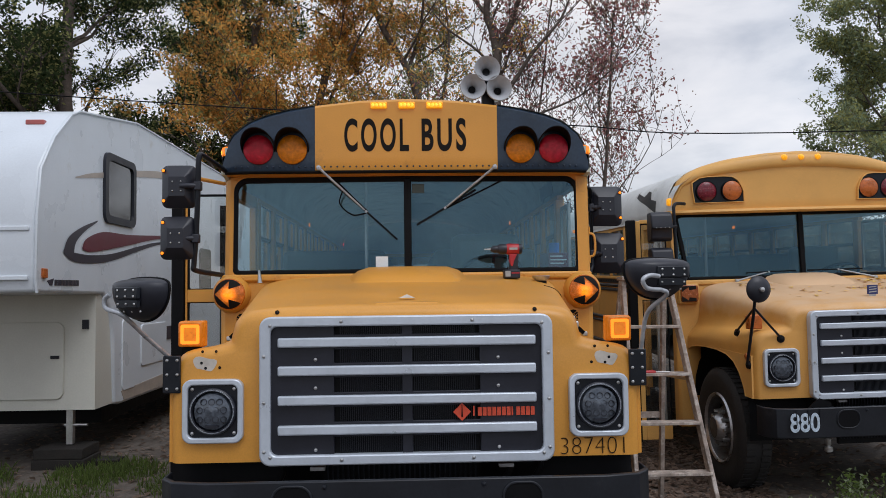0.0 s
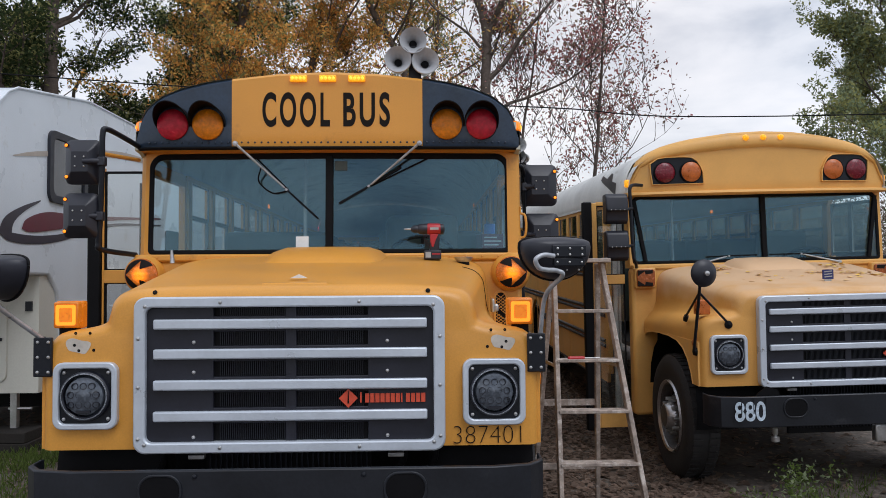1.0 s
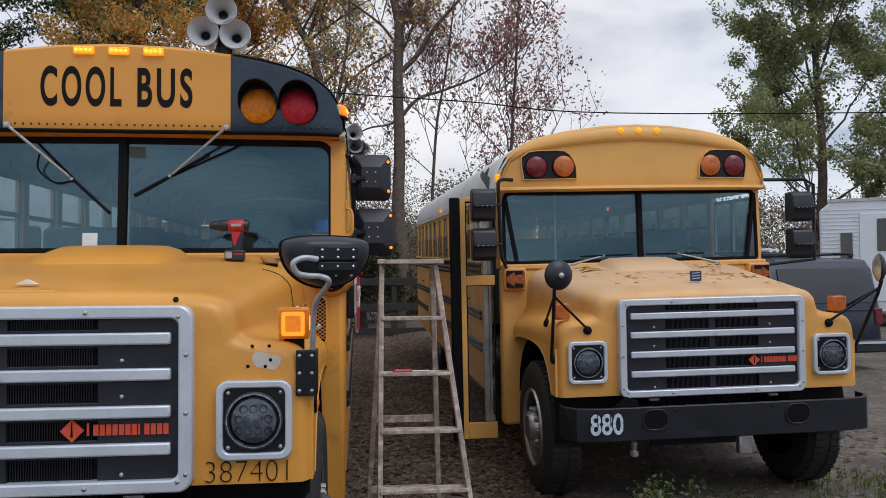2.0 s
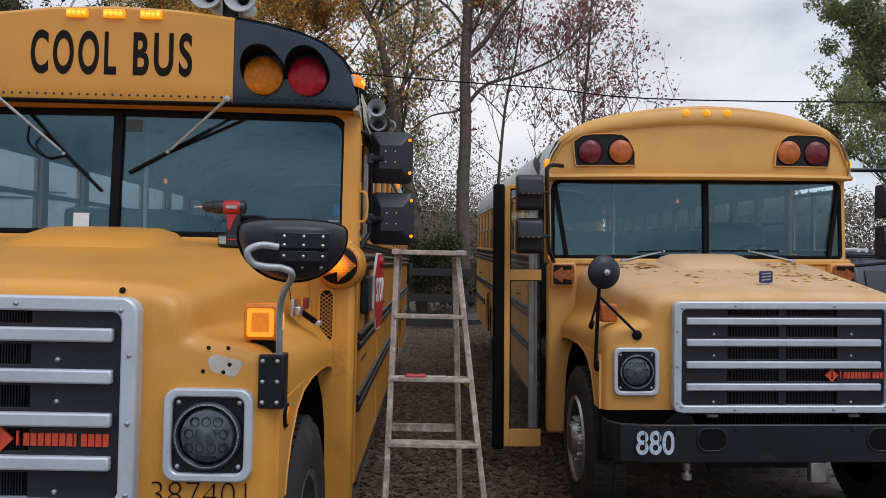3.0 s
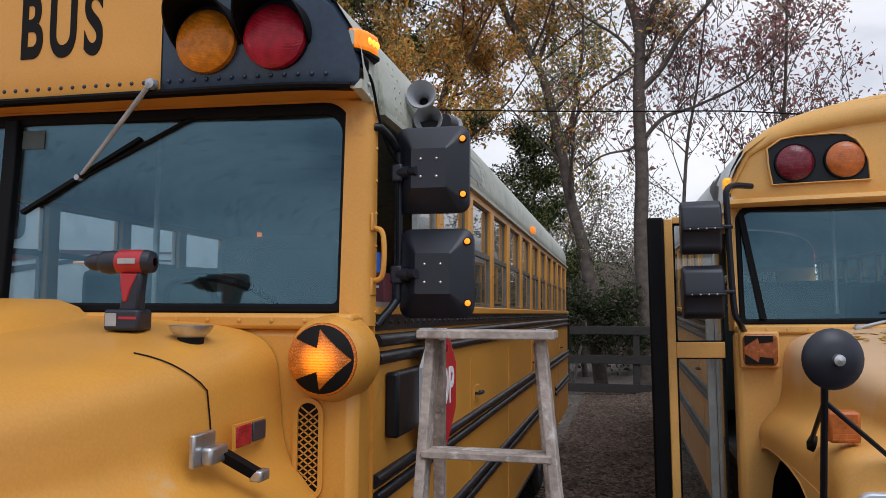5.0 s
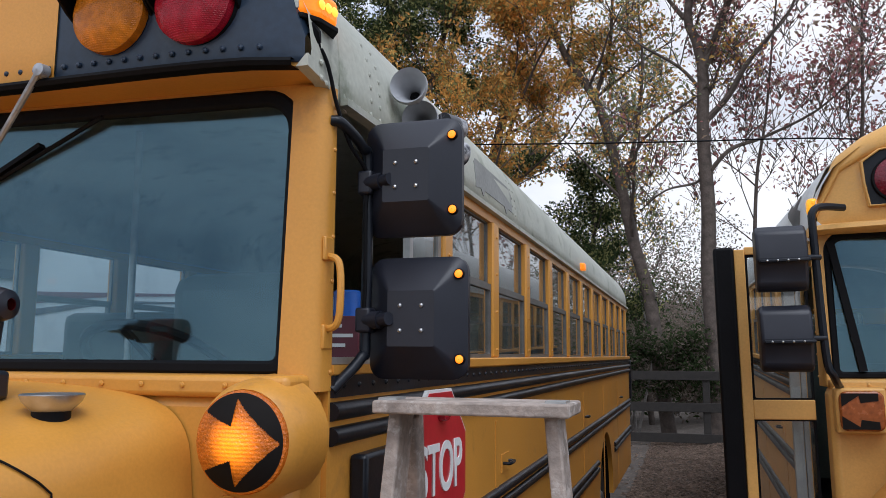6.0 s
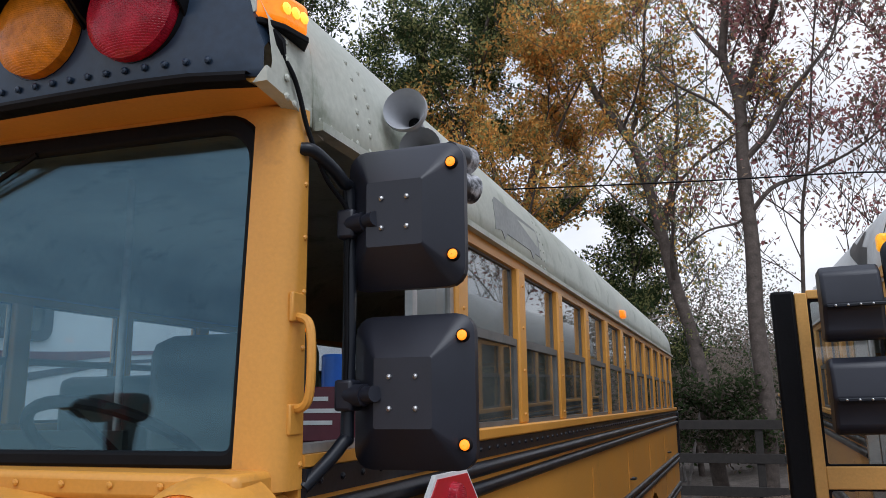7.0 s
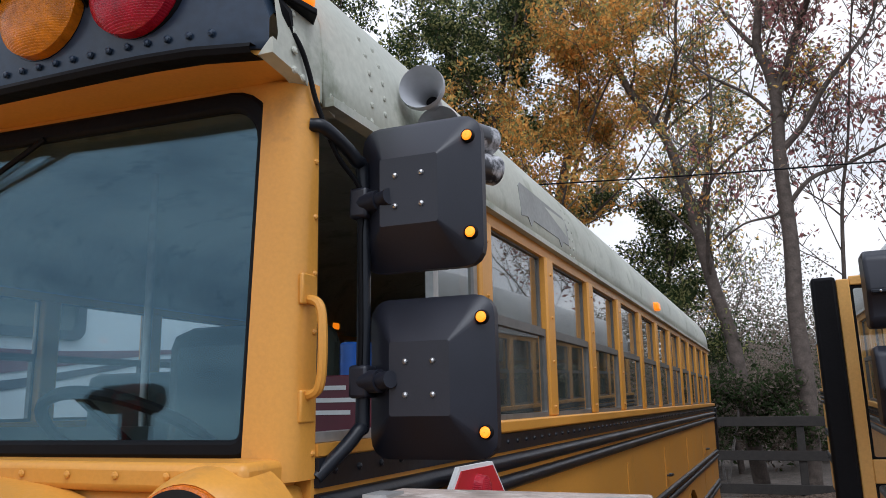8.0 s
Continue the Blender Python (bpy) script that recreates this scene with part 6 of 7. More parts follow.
part("gear_collar", turned(B(), [(0, 0.03), (0.02, 0.032), (0.045, 0.03), (0.055, 0.022)], (-0.045, 0, 0.182), (-1, 0, 0), 20), BLACK_PLASTIC, d)
part("chuck", turned(B(), [(0, 0.021), (0.012, 0.0225), (0.025, 0.0215), (0.042, 0.011), (0.044, 0)], (-0.1, 0, 0.182), (-1, 0, 0), 20), BLACK_PLASTIC, d)
part("bit", cyl(B(), (-0.14, 0, 0.182), (-0.182, 0, 0.182), 0.005, 0.003, 8), STEEL, d, "bright drill bit")

# ---- screwdriver on the ladder ----
sd = thing("screwdriver", pose(1.46, -0.16, 1.085, 0, 0, 6), "red-handled screwdriver lying on a ladder step", "screwdriver")
part("handle", turned(B(), [(0, 0.006), (0.008, 0.013), (0.06, 0.012), (0.09, 0.014), (0.105, 0.008)], (0, 0, 0), (1, 0, 0), 12), RED_TOOL, sd, "red plastic handle")
part("shaft", cyl(B(), (0.1, 0, 0), (0.2, 0, 0), 0.004, n=8), STEEL, sd)

# ---- ladder ----
lad = thing("step_ladder", pose(0, 0, 0), "weathered wooden step ladder standing between the buses", "ladder")
LT, RT, LB, RB = Vector((1.405, 0.0, 1.67)), Vector((1.705, 0.0, 1.67)), Vector((1.375, -0.39, 0.0)), Vector((1.91, -0.39, 0.0))
for a, b in ((LB, LT), (RB, RT)):
    part("front_rail", beam(B(), a, b, 0.027, 0.075), WOOD, lad, bevel=0.004)
for k in range(5):
    t = (0.18 + 0.295 * k) / 1.66
    a, b = LB.lerp(LT, t), RB.lerp(RT, t)
    part("step", beam(B(), a, b, 0.095, 0.019, (0, 0, 1)), WOOD, lad, bevel=0.003)
part("top_plank", box(B(), 1.381, 1.747, -0.10, 0.055, 1.67, 1.694), WOOD, lad, "paint-worn top plank", bevel=0.004)
for x in (1.383, 1.70):
    part("cap_plate", box(B(), x, x + 0.037, -0.072, -0.02, 1.69, 1.698), ALU, lad)
RL0, RL1, RR0, RR1 = Vector((1.412, 0.045, 1.66)), Vector((1.325, 0.50, 0.0)), Vector((1.695, 0.05, 1.66)), Vector((1.775, 0.50, 0.0))
for a, b in ((RL1, RL0), (RR1, RR0)):
    part("rear_rail", beam(B(), a, b, 0.03, 0.045), WOOD, lad, bevel=0.004)
for t in (0.18, 0.45):
    part("rear_brace", beam(B(), RL1.lerp(RL0, t), RR1.lerp(RR0, t), 0.02, 0.04, (0, 0, 1)), WOOD, lad)
for f, r in (((LB, LT), (RL1, RL0)), ((RB, RT), (RR1, RR0))):
    part("spreader", beam(B(), f[0].lerp(f[1], 0.62), r[0].lerp(r[1], 0.62), 0.006, 0.02, (0, 0, 1)), STEEL, lad)

# ---- fifth-wheel trailer ----
rv = thing("travel_trailer", pose(-3.0, 0, -0.04, 0, 0, 0), "white travel trailer with maroon swoosh on a jack", "trailer")
nose = [(1.34, 1.68), (1.31, 1.8), (1.32, 2.3), (1.38, 2.7), (1.62, 3.0), (1.95, 3.26), (2.12, 3.33), (3.65, 3.54), (11.0, 3.54), (11.0, 0.5), (3.2, 0.53), (3.06, 0.55), (3.0, 1.2), (2.93, 1.5), (2.75, 1.66)]
shell = part("shell", prism(B(), nose, "x", 0.0, -2.4), RV_WHITE, rv, "smooth white fibreglass shell", bevel=0.03, segments=3)
part("edge_trim", tube(B(), [(0.004, a, b) for a, b in nose[:9]], 0.012, 6), RV_WHITE, shell)
part("lower_front", box(B(), -2.36, -0.03, 2.62, 3.1, 0.56, 1.66), RV_BEIGE, rv)
door = part("front_hatch", prism(B(), rrect(-1.75, -0.32, 0.66, 1.40, 0.08), "y", 2.60, 2.63), RV_BEIGE, rv, "beige front storage hatch", bevel=0.008)
part("latch", box(B(), -0.44, -0.36, 2.585, 2.60, 1.05, 1.08), BLACK_PAINT, door)
part("outlet", box(B(), -0.15, -0.09, 2.60, 2.625, 1.33, 1.42), BLACK_PAINT, rv)
part("nose_crease", box(B(), -2.3, -0.05, 1.305, 1.34, 2.18, 2.22), RV_WHITE, rv, bevel=0.008)
part("nose_crease", box(B(), -2.3, -0.05, 1.29, 1.32, 1.78, 1.82), RV_WHITE, rv, bevel=0.008)
part("clearance_lamp", box(B(), -0.33, -0.17, 1.80, 1.88, 3.145, 3.19), material("faded_red_lens", (0.42, 0.10, 0.09), 0.35), rv, "faded red clearance lamp", bevel=0.008)
part("side_lamp", box(B(), -0.01, 0.02, 1.42, 1.50, 1.80, 1.88), AMBER_DULL, rv, bevel=0.006)
win = part("side_window_unit", hoop(B(), rrect(2.69, 3.55, 2.37, 3.07, 0.1), rrect(2.77, 3.47, 2.44, 3.0, 0.07), "x", -0.01, 0.03), BLACK_PLASTIC, rv, "dark rounded trailer window")
part("pane", prism(B(), rrect(2.74, 3.5, 2.41, 3.03, 0.08), "x", -0.005, 0.012), DARK_GLASS, win)


def swoosh(name, mat, top, low, lift):
    a, b = bend([(0, *p) for p in top], 8), bend([(0, *p) for p in low], 8)
    bm = B()
    loft(bm, [[(lift, v.y, v.z) for v in a], [(lift, v.y, v.z) for v in b]])
    part(name, bm, mat, rv)


swoosh("charcoal_swoosh", CHARCOAL, [(1.82, 2.05), (1.95, 2.04), (2.4, 2.03), (2.95, 2.07), (3.75, 2.19), (4.5, 2.28), (6.0, 2.36)], [(1.82, 2.02), (2.0, 1.96), (2.4, 1.95), (2.95, 2.0), (3.75, 2.14), (4.5, 2.25), (6.0, 2.34)], 0.006)
swoosh("charcoal_hook", CHARCOAL, [(2.55, 2.37), (2.2, 2.28), (1.92, 2.17), (1.81, 2.04)], [(2.55, 2.355), (2.25, 2.24), (2.06, 2.12), (2.02, 1.97)], 0.007)
swoosh("maroon_swoosh", MAROON, [(2.2, 2.09), (2.3, 2.18), (2.7, 2.27), (3.4, 2.29), (4.4, 2.35), (6.0, 2.45)], [(2.2, 2.08), (2.35, 2.06), (2.7, 2.09), (3.4, 2.18), (4.4, 2.31), (6.0, 2.43)], 0.009)
swoosh("tan_stripe", TAN, [(2.04, 2.72), (2.6, 2.84), (4.4, 3.12), (6.0, 3.2)], [(2.04, 2.71), (2.6, 2.79), (4.4, 3.04), (6.0, 3.14)], 0.006)
bm = B()
for k in range(9):
    box(bm, -0.001, 0.006, 1.66 + 0.055 * k, 1.70 + 0.055 * k, 1.74, 1.79)
prism(bm, [(1.52, 1.78), (1.64, 1.80), (1.61, 1.74), (1.57, 1.74)], "x", -0.001, 0.006)
part("brand_bars", bm, CHARCOAL, rv)
bm = B()
for k in range(2):
    box(bm, -0.001, 0.008, 4.9 + 0.16 * k, 4.72 + 0.16 * k, 1.10, 1.26)
part("model_lettering_bars", bm, CHARCOAL, rv)
for y0, y1, z0, z1 in ((3.23, 3.62, 0.66, 1.40), (3.8, 4.7, 0.86, 1.32)):
    part("side_hatch", prism(B(), rrect(y0, y1, z0, z1, 0.06), "x", -0.01, 0.012), RV_WHITE, rv, bevel=0.005)
part("lower_band", prism(B(), [(3.3, 0.56), (3.22, 0.66), (11.0, 0.86), (11.0, 0.56)], "x", -0.005, 0.005), TAN, rv)
part("second_window", prism(B(), rrect(6.2, 6.8, 1.7, 2.3, 0.08), "x", -0.005, 0.02), DARK_GLASS, rv)
for y in (7.0, 8.0):
    part("trailer_wheel", turned(B(), [(-0.2, 0.2), (-0.2, 0.34), (-0.02, 0.34), (0, 0.28), (-0.02, 0.18), (-0.05, 0)], (-0.05, y, 0.36), (1, 0, 0), 28), TYRE, rv)
part("underframe", box(B(), -2.2, -0.15, 3.1, 10.9, 0.36, 0.5), RUBBER, rv)
jack = part("landing_jack", box(B(), -0.33, -0.27, 2.70, 2.76, 0.22, 0.6), STEEL, rv, "steel landing jack with a cross pin")
part("pin", cyl(B(), (-0.36, 2.73, 0.40), (-0.14, 2.73, 0.40), 0.014, n=8), STEEL, jack)
blk = thing("wooden_block", pose(-3.33, 2.72, -0.03), "dark timber blocks under the trailer jack", "block")
for k, (w, z) in enumerate(((0.50, 0.0), (0.46, 0.10))):
    part("timber", box(B(), -w / 2, w / 2, -0.2, 0.2, z, z + 0.098), OLD_TIMBER, blk, bevel=0.008)
part("timber", box(B(), 0.30, 0.52, -0.1, 0.1, 0.0, 0.07), OLD_TIMBER, blk, bevel=0.008)

# ---- camper and dark pickup on the far side ----
cp = thing("camper", pose(13.6, 15.6, 0, 0, 0, -32), "white ribbed camper with a door and small windows", "camper")
part("shell", prism(B(), [(0, 0.5), (0, 3.2), (0.35, 3.5), (6.5, 3.55), (6.5, 0.5)], "y", 0.0, 2.4), RV_WHITE, cp, bevel=0.05)
part("roof_edge", box(B(), 0.2, 6.5, -0.03, 0.02, 3.42, 3.5), ALU, cp)
bm = B()
for k in range(26):
    box(bm, 0.02, 6.45, -0.012, 0.004, 0.7 + 0.1 * k, 0.708 + 0.1 * k)
part("rib_lines", bm, RV_WHITE, cp)
cd = part("camper_door", prism(B(), rrect(0.95, 1.75, 0.8, 3.1, 0.05), "y", -0.03, 0.01), RV_WHITE, cp, "white camper door with a narrow window", bevel=0.01)
part("door_window", prism(B(), rrect(1.35, 1.62, 2.1, 2.95, 0.04), "y", -0.04, -0.02), DARK_GLASS, cd)
part("louvre_window", prism(B(), rrect(0.5, 0.78, 1.75, 2.6, 0.03), "y", -0.03, 0.01), DARK_GLASS, cp)
part("window_unit", prism(B(), rrect(2.3, 3.3, 1.95, 2.6, 0.06), "y", -0.03, 0.01), DARK_GLASS, cp)

suv = thing("dark_suv", pose(7.55, 7.0, -0.02, 0, 0, 6), "dark navy sport utility vehicle seen from behind", "car")
body = [(0.02, 0.36), (-0.03, 0.55), (0.0, 1.06), (0.16, 1.66), (0.30, 1.80), (0.6, 1.84), (2.9, 1.82), (3.65, 1.22), (4.7, 1.08), (4.75, 0.5), (4.5, 0.34)]
part("body", prism(B(), body, "x", 0.0, 1.9), NAVY, suv, "dark navy painted body", bevel=0.06, segments=3)
part("rear_glass", prism(B(), [(0.0, 1.13), (0.145, 1.66), (0.155, 1.655), (0.012, 1.125)], "x", 0.17, 1.73), DARK_GLASS, suv)
part("gate_crease", box(B(), 0.05, 1.85, -0.03, 0.01, 1.0, 1.03), NAVY, suv, bevel=0.008)
for y0, y1 in ((0.42, 1.3), (1.4, 2.2), (2.3, 3.0)):
    part("side_glass", prism(B(), [(y0, 1.15), (y1, 1.15), (y1 - 0.05, 1.66), (y0 + 0.05, 1.66)], "x", -0.008, 0.02), DARK_GLASS, suv)
for x in (0.14, 1.76):
    part("roof_bar", tube(B(), bend([(x, 0.5, 1.84), (x, 0.62, 1.90), (x, 2.7, 1.89), (x, 2.85, 1.82)]), 0.022, 8), BLACK_PLASTIC, suv)
for y in (0.9, 2.3):
    part("cross_bar", tube(B(), [(0.14, y, 1.90), (1.76, y, 1.90)], 0.018, 8), BLACK_PLASTIC, suv)
for x in (0.0, 1.78):
    part("tail_lamp", box(B(), x - 0.008, x + 0.128, -0.035, 0.1, 0.78, 1.04), RED_DARK, suv, bevel=0.015)
part("rear_bumper", box(B(), -0.01, 1.91, -0.14, 0.06, 0.36, 0.56), BLACK_PLASTIC, suv, bevel=0.03)
part("bumper_strip", box(B(), 0.02, 1.88, -0.15, -0.13, 0.50, 0.535), CHROME, suv)
pl = part("number_plate", box(B(), 0.80, 1.12, -0.045, -0.028, 0.69, 0.85), WHITE, suv)
part("plate_bars", box(B(), 0.84, 1.08, -0.048, -0.044, 0.735, 0.80), CHARCOAL, pl)
for y in (0.95, 3.85):
    for x, s in ((0.0, -1), (1.9, 1)):
        part("wheel", turned(B(), [(-0.22, 0.2), (-0.22, 0.36), (0.0, 0.36), (0.02, 0.3), (0.0, 0.22), (-0.03, 0)], (x, y, 0.36), (s, 0, 0), 28), TYRE, suv)
pipes = thing("pale_pipes", pose(7.55, 7.0, -0.02, 0, 0, 6), "two pale plastic pipes lying on the roof bars", "pipe")
for x, r in ((0.22, 0.035), (0.34, 0.03)):
    part("pipe", tube(B(), [(x, 0.35, 1.918 + r), (x + 0.05, 3.0, 1.905 + r)], r, 12), RV_WHITE, pipes)


# ---- ground ----
def ground_height(x, y):
    h = 0.035 * noise.noise(Vector((x * 0.35, y * 0.35, 0.3))) + 0.012 * noise.noise(Vector((x * 1.7, y * 1.7, 1.3)))
    far = max(0.0, math.hypot(x, y - 5) - 22)
    h += 0.018 * max(0.0, min(y, 12) - 2.5) * min(1.0, max(0.0, (x - 1.8) / 1.2))
    rise = min(1.0, max(0.0, (y - 36) / 26))
    return h - 0.03 + 0.012 * far * (1 if y > 5 else 0.2) + (6.0 if x < 6 else max(2.5, 6.0 - 0.5 * (x - 6))) * rise * rise * (3 - 2 * rise)


def ground_material():
    m = material("leafy_dirt", DIRT, 0.95, vary=0.4, scale=1.4, bump=0.9, fine=24, stain=(0.072, 0.057, 0.045), stain_at=0.5, stain_scale=9)
    n, l = m.node_tree.nodes, m.node_tree.links
    b = n["Principled BSDF"]
    src = b.inputs["Base Color"].links[0].from_socket
    co = n.new("ShaderNodeTexCoord")
    v = n.new("ShaderNodeTexVoronoi")
    v.inputs["Scale"].default_value = 16.0
    l.new(co.outputs["Object"], v.inputs["Vector"])
    leaf = n.new("ShaderNodeMapRange")
    leaf.inputs["From Min"].default_value, leaf.inputs["From Max"].default_value = 0.42, 0.36
    l.new(v.outputs["Distance"], leaf.inputs["Value"])
    sep = n.new("ShaderNodeSeparateColor")
    l.new(v.outputs["Color"], sep.inputs["Color"])
    keep = n.new("ShaderNodeMath")
    keep.operation = "GREATER_THAN"
    keep.inputs[1].default_value = 0.62
    l.new(sep.outputs["Red"], keep.inputs[0])
    mul = n.new("ShaderNodeMath")
    mul.operation = "MULTIPLY"
    l.new(leaf.outputs["Result"], mul.inputs[0])
    l.new(keep.outputs["Value"], mul.inputs[1])
    ramp = n.new("ShaderNodeValToRGB")
    ramp.color_ramp.elements[0].color, ramp.color_ramp.elements[1].color = (0.075, 0.055, 0.042, 1), (0.22, 0.165, 0.128, 1)
    l.new(sep.outputs["Green"], ramp.inputs["Fac"])
    mx = n.new("ShaderNodeMix")
    mx.data_type = "RGBA"
    l.new(mul.outputs["Value"], mx.inputs["Factor"])
    l.new(src, mx.inputs["A"])
    l.new(ramp.outputs["Color"], mx.inputs["B"])
    l.new(mx.outputs["Result"], b.inputs["Base Color"])
    return m


steps = sorted({-400.0, -200.0, -120.0, -70.0, 400.0, 200.0, 120.0, 70.0} | {-45 + 1.0 * k for k in range(91)} | {-8 + 0.25 * k for k in range(65)})
verts = [(x, y + 5, ground_height(x, y + 5)) for y in steps for x in steps]
w = len(steps)
faces = [(j * w + i, j * w + i + 1, (j + 1) * w + i + 1, (j + 1) * w + i) for j in range(w - 1) for i in range(w - 1)]
gm = bpy.data.meshes.new("ground")
gm.from_pydata(verts, [], faces)
gm.polygons.foreach_set("use_smooth", [True] * len(gm.polygons))
gm.materials.append(ground_material())
tagged(new("ground", gm), "bare dirt ground with fallen leaves", "ground", kind="structure")


# ---- plants ----
def leaf_cloud(name, centres, radii, count, size, mats, parent=None, seed=1, flat=0.75, label=""):
    """Many small folded leaves, gathered in clumps."""
    rng = np.random.default_rng(seed)
    centres, radii = np.array(centres, float), np.array(radii, float)
    pick = rng.choice(len(centres), count, p=radii ** 2 / (radii ** 2).sum())
    d = rng.normal(size=(count, 3))
    d /= np.linalg.norm(d, axis=1)[:, None]
    c = centres[pick] + d * (radii[pick] * rng.random(count) ** 0.45)[:, None] * np.array([1, 1, flat])
    a = rng.normal(size=(count, 3))
    a /= np.linalg.norm(a, axis=1)[:, None]
    b = np.cross(a, rng.normal(size=(count, 3)))
    b /= np.linalg.norm(b, axis=1)[:, None]
    nrm = np.cross(a, b)
    s = size * (0.6 + 0.8 * rng.random(count))[:, None]
    v = np.stack([c - a * s, c + b * s * 0.5 + nrm * s * 0.2, c + a * s, c - b * s * 0.5 + nrm * s * 0.2], 1).reshape(-1, 3)
    me = bpy.data.meshes.new(name)
    f = np.arange(count * 4).reshape(-1, 4)
    me.from_pydata(v.tolist(), [], f.tolist())
    for m in mats:
        me.materials.append(m)
    me.polygons.foreach_set("material_index", rng.integers(0, len(mats), count).astype(np.int32))
    ob = new(name, me)
    if parent:
        ob.parent = parent
    if label:
        tagged(ob, label)
    return ob


def leaf_material(name, colour):
    return material(name, colour, 0.8, vary=0.12, scale=0.6, island=0.45, translucent=0.62, spec=0.2)


GREEN = leaf_material("dark_green_leaf", (0.06, 0.088, 0.036))
OLIVE = leaf_material("olive_leaf", (0.33, 0.33, 0.13))
RUST = leaf_material("rust_leaf", (0.70, 0.36, 0.10))
GOLD = leaf_material("golden_brown_leaf", (0.78, 0.51, 0.16))
MAROON_LEAF = leaf_material("maroon_leaf", (0.40, 0.18, 0.17))
PALE_LEAF = leaf_material("pale_brown_leaf", (0.36, 0.27, 0.20))
BRUSH = leaf_material("dead_brush_leaf", (0.23, 0.185, 0.15))
SAGE = leaf_material("grey_green_leaf", (0.26, 0.31, 0.18))


def tree(name, x, y, height, r, lean, levels, spread, leaves, size, mats, label, seed, bark=BARK, first=0.3, limbs=9, clump=0.9, droop=0.0, rise=(0.35, 1.0), course=None, forks=()):
    """A tapered trunk, limbs that branch, and leaves in clumps round the twigs."""
    rnd = random.Random(seed)
    z0 = ground_height(x, y) - 0.1
    t = thing(name, pose(x, y, z0), label, "tree")
    tips, bm = [], B()

    def limb(p, way, length, rad, level, given=None):
        n = 6 if level else 12
        pts, rs = [p.copy()], [rad]
        d = way.normalized()
        if given:
            pts = bend([(a + rnd.gauss(0, 0.03), rnd.gauss(0, 0.15) * k * level, c) for k, (a, c) in enumerate(given)], 4)
            n = len(pts) - 1
            rs = [rad * (1 - 0.72 * k / n) for k in range(n + 1)]
        for k in range(0 if given else n):
            d = (d + Vector((rnd.gauss(0, 0.10), rnd.gauss(0, 0.10), rnd.gauss(0.02, 0.08) - (droop if level else 0))) * (0.5 if level == 0 else 1.3)).normalized()
            pts.append(pts[-1] + d * length / n)
            rs.append(rad * (1 - 0.72 * (k + 1) / n))
        tube(bm, pts, rs, 12 if level == 0 else 6 if level == 1 else 4, False)
        if level >= levels:
            tips.extend(pts[2:])
            return
        for k in range(limbs if level == 0 else rnd.randint(5, 7)):
            u = first + (1 - first) * (k + rnd.random() * 0.6) / limbs if level == 0 else rnd.uniform(0.3, 1.0)
            i = min(n, max(1, round(u * n)))
            side = Vector((rnd.gauss(0, 1), rnd.gauss(0, 1), 0)).normalized()
            up = rnd.uniform(*rise)
            limb(pts[i], side + Vector((0, 0, up)) + d * 0.25, length * (spread if level == 0 else 0.55) * rnd.uniform(0.65, 1.1) * (1.15 - 0.5 * u if level == 0 else 1), max(0.011, rs[i] * rnd.uniform(0.28, 0.5)), level + 1)
        tips.extend(pts[-2:])

    limb(Vector((0, 0, 0)), Vector((lean[0], lean[1], 1)), height, r, 0, course)
    for rad, line in forks:
        limb(Vector((0, 0, 0)), Vector((line[1][0] - line[0][0], 0, line[1][1] - line[0][1])), 3.8, rad, 1, line)
    part("trunk", bm, bark, t)
    if leaves:
        rnd.shuffle(tips)
        tips = tips[:1500]
        leaf_cloud("crown", [tuple(p) for p in tips], [clump * rnd.uniform(0.5, 1.2) for _ in tips], leaves, size, mats, t, seed)
    return t


STEEP = (0.7, 1.6)
tree("bare_tree", 2.37, 16.3, 11.0, 0.19, (0.0, 0.0), 3, 0.24, 5200, 0.062, [MAROON_LEAF, PALE_LEAF, MAROON_LEAF], "tall tree with few maroon autumn leaves", 11, BARK, 0.42, 9, 0.45, rise=STEEP,
     course=[(0.0, 0), (0.0, 2.0), (0.02, 3.5), (0.01, 5.0), (0.01, 6.6), (0.0, 8.0), (-0.14, 8.75), (-0.25, 9.3), (-0.19, 10.45), (-0.1, 12.2), (-0.1, 14.0)],
     forks=((0.105, [(0.0, 7.9), (0.37, 8.77), (0.66, 9.6), (0.93, 10.2), (1.15, 12.0), (1.2, 13.5)]), (0.06, [(-0.25, 9.3), (-0.58, 9.8), (-0.94, 10.5), (-1.3, 12.0)]),
            (0.08, [(0.03, 6.9), (0.47, 7.4), (0.9, 8.0), (1.44, 8.6), (1.87, 9.25), (2.3, 10.5)]), (0.055, [(0.02, 5.65), (0.52, 6.2), (1.19, 6.55), (2.2, 6.9), (3.0, 7.5)]),
            (0.04, [(-0.02, 5.75), (-0.27, 5.55), (-0.86, 5.38), (-1.5, 5.1)]), (0.05, [(-0.02, 7.5), (-0.52, 8.2), (-1.42, 8.8), (-2.0, 9.8)])))
tree("bare_tree", 5.0, 17.4, 9.3, 0.08, (0.0, 0), 3, 0.44, 6500, 0.055, [MAROON_LEAF, MAROON_LEAF, PALE_LEAF], "slender tree with sparse maroon autumn leaves", 23, BARK, 0.2, 14, 0.5, rise=STEEP)
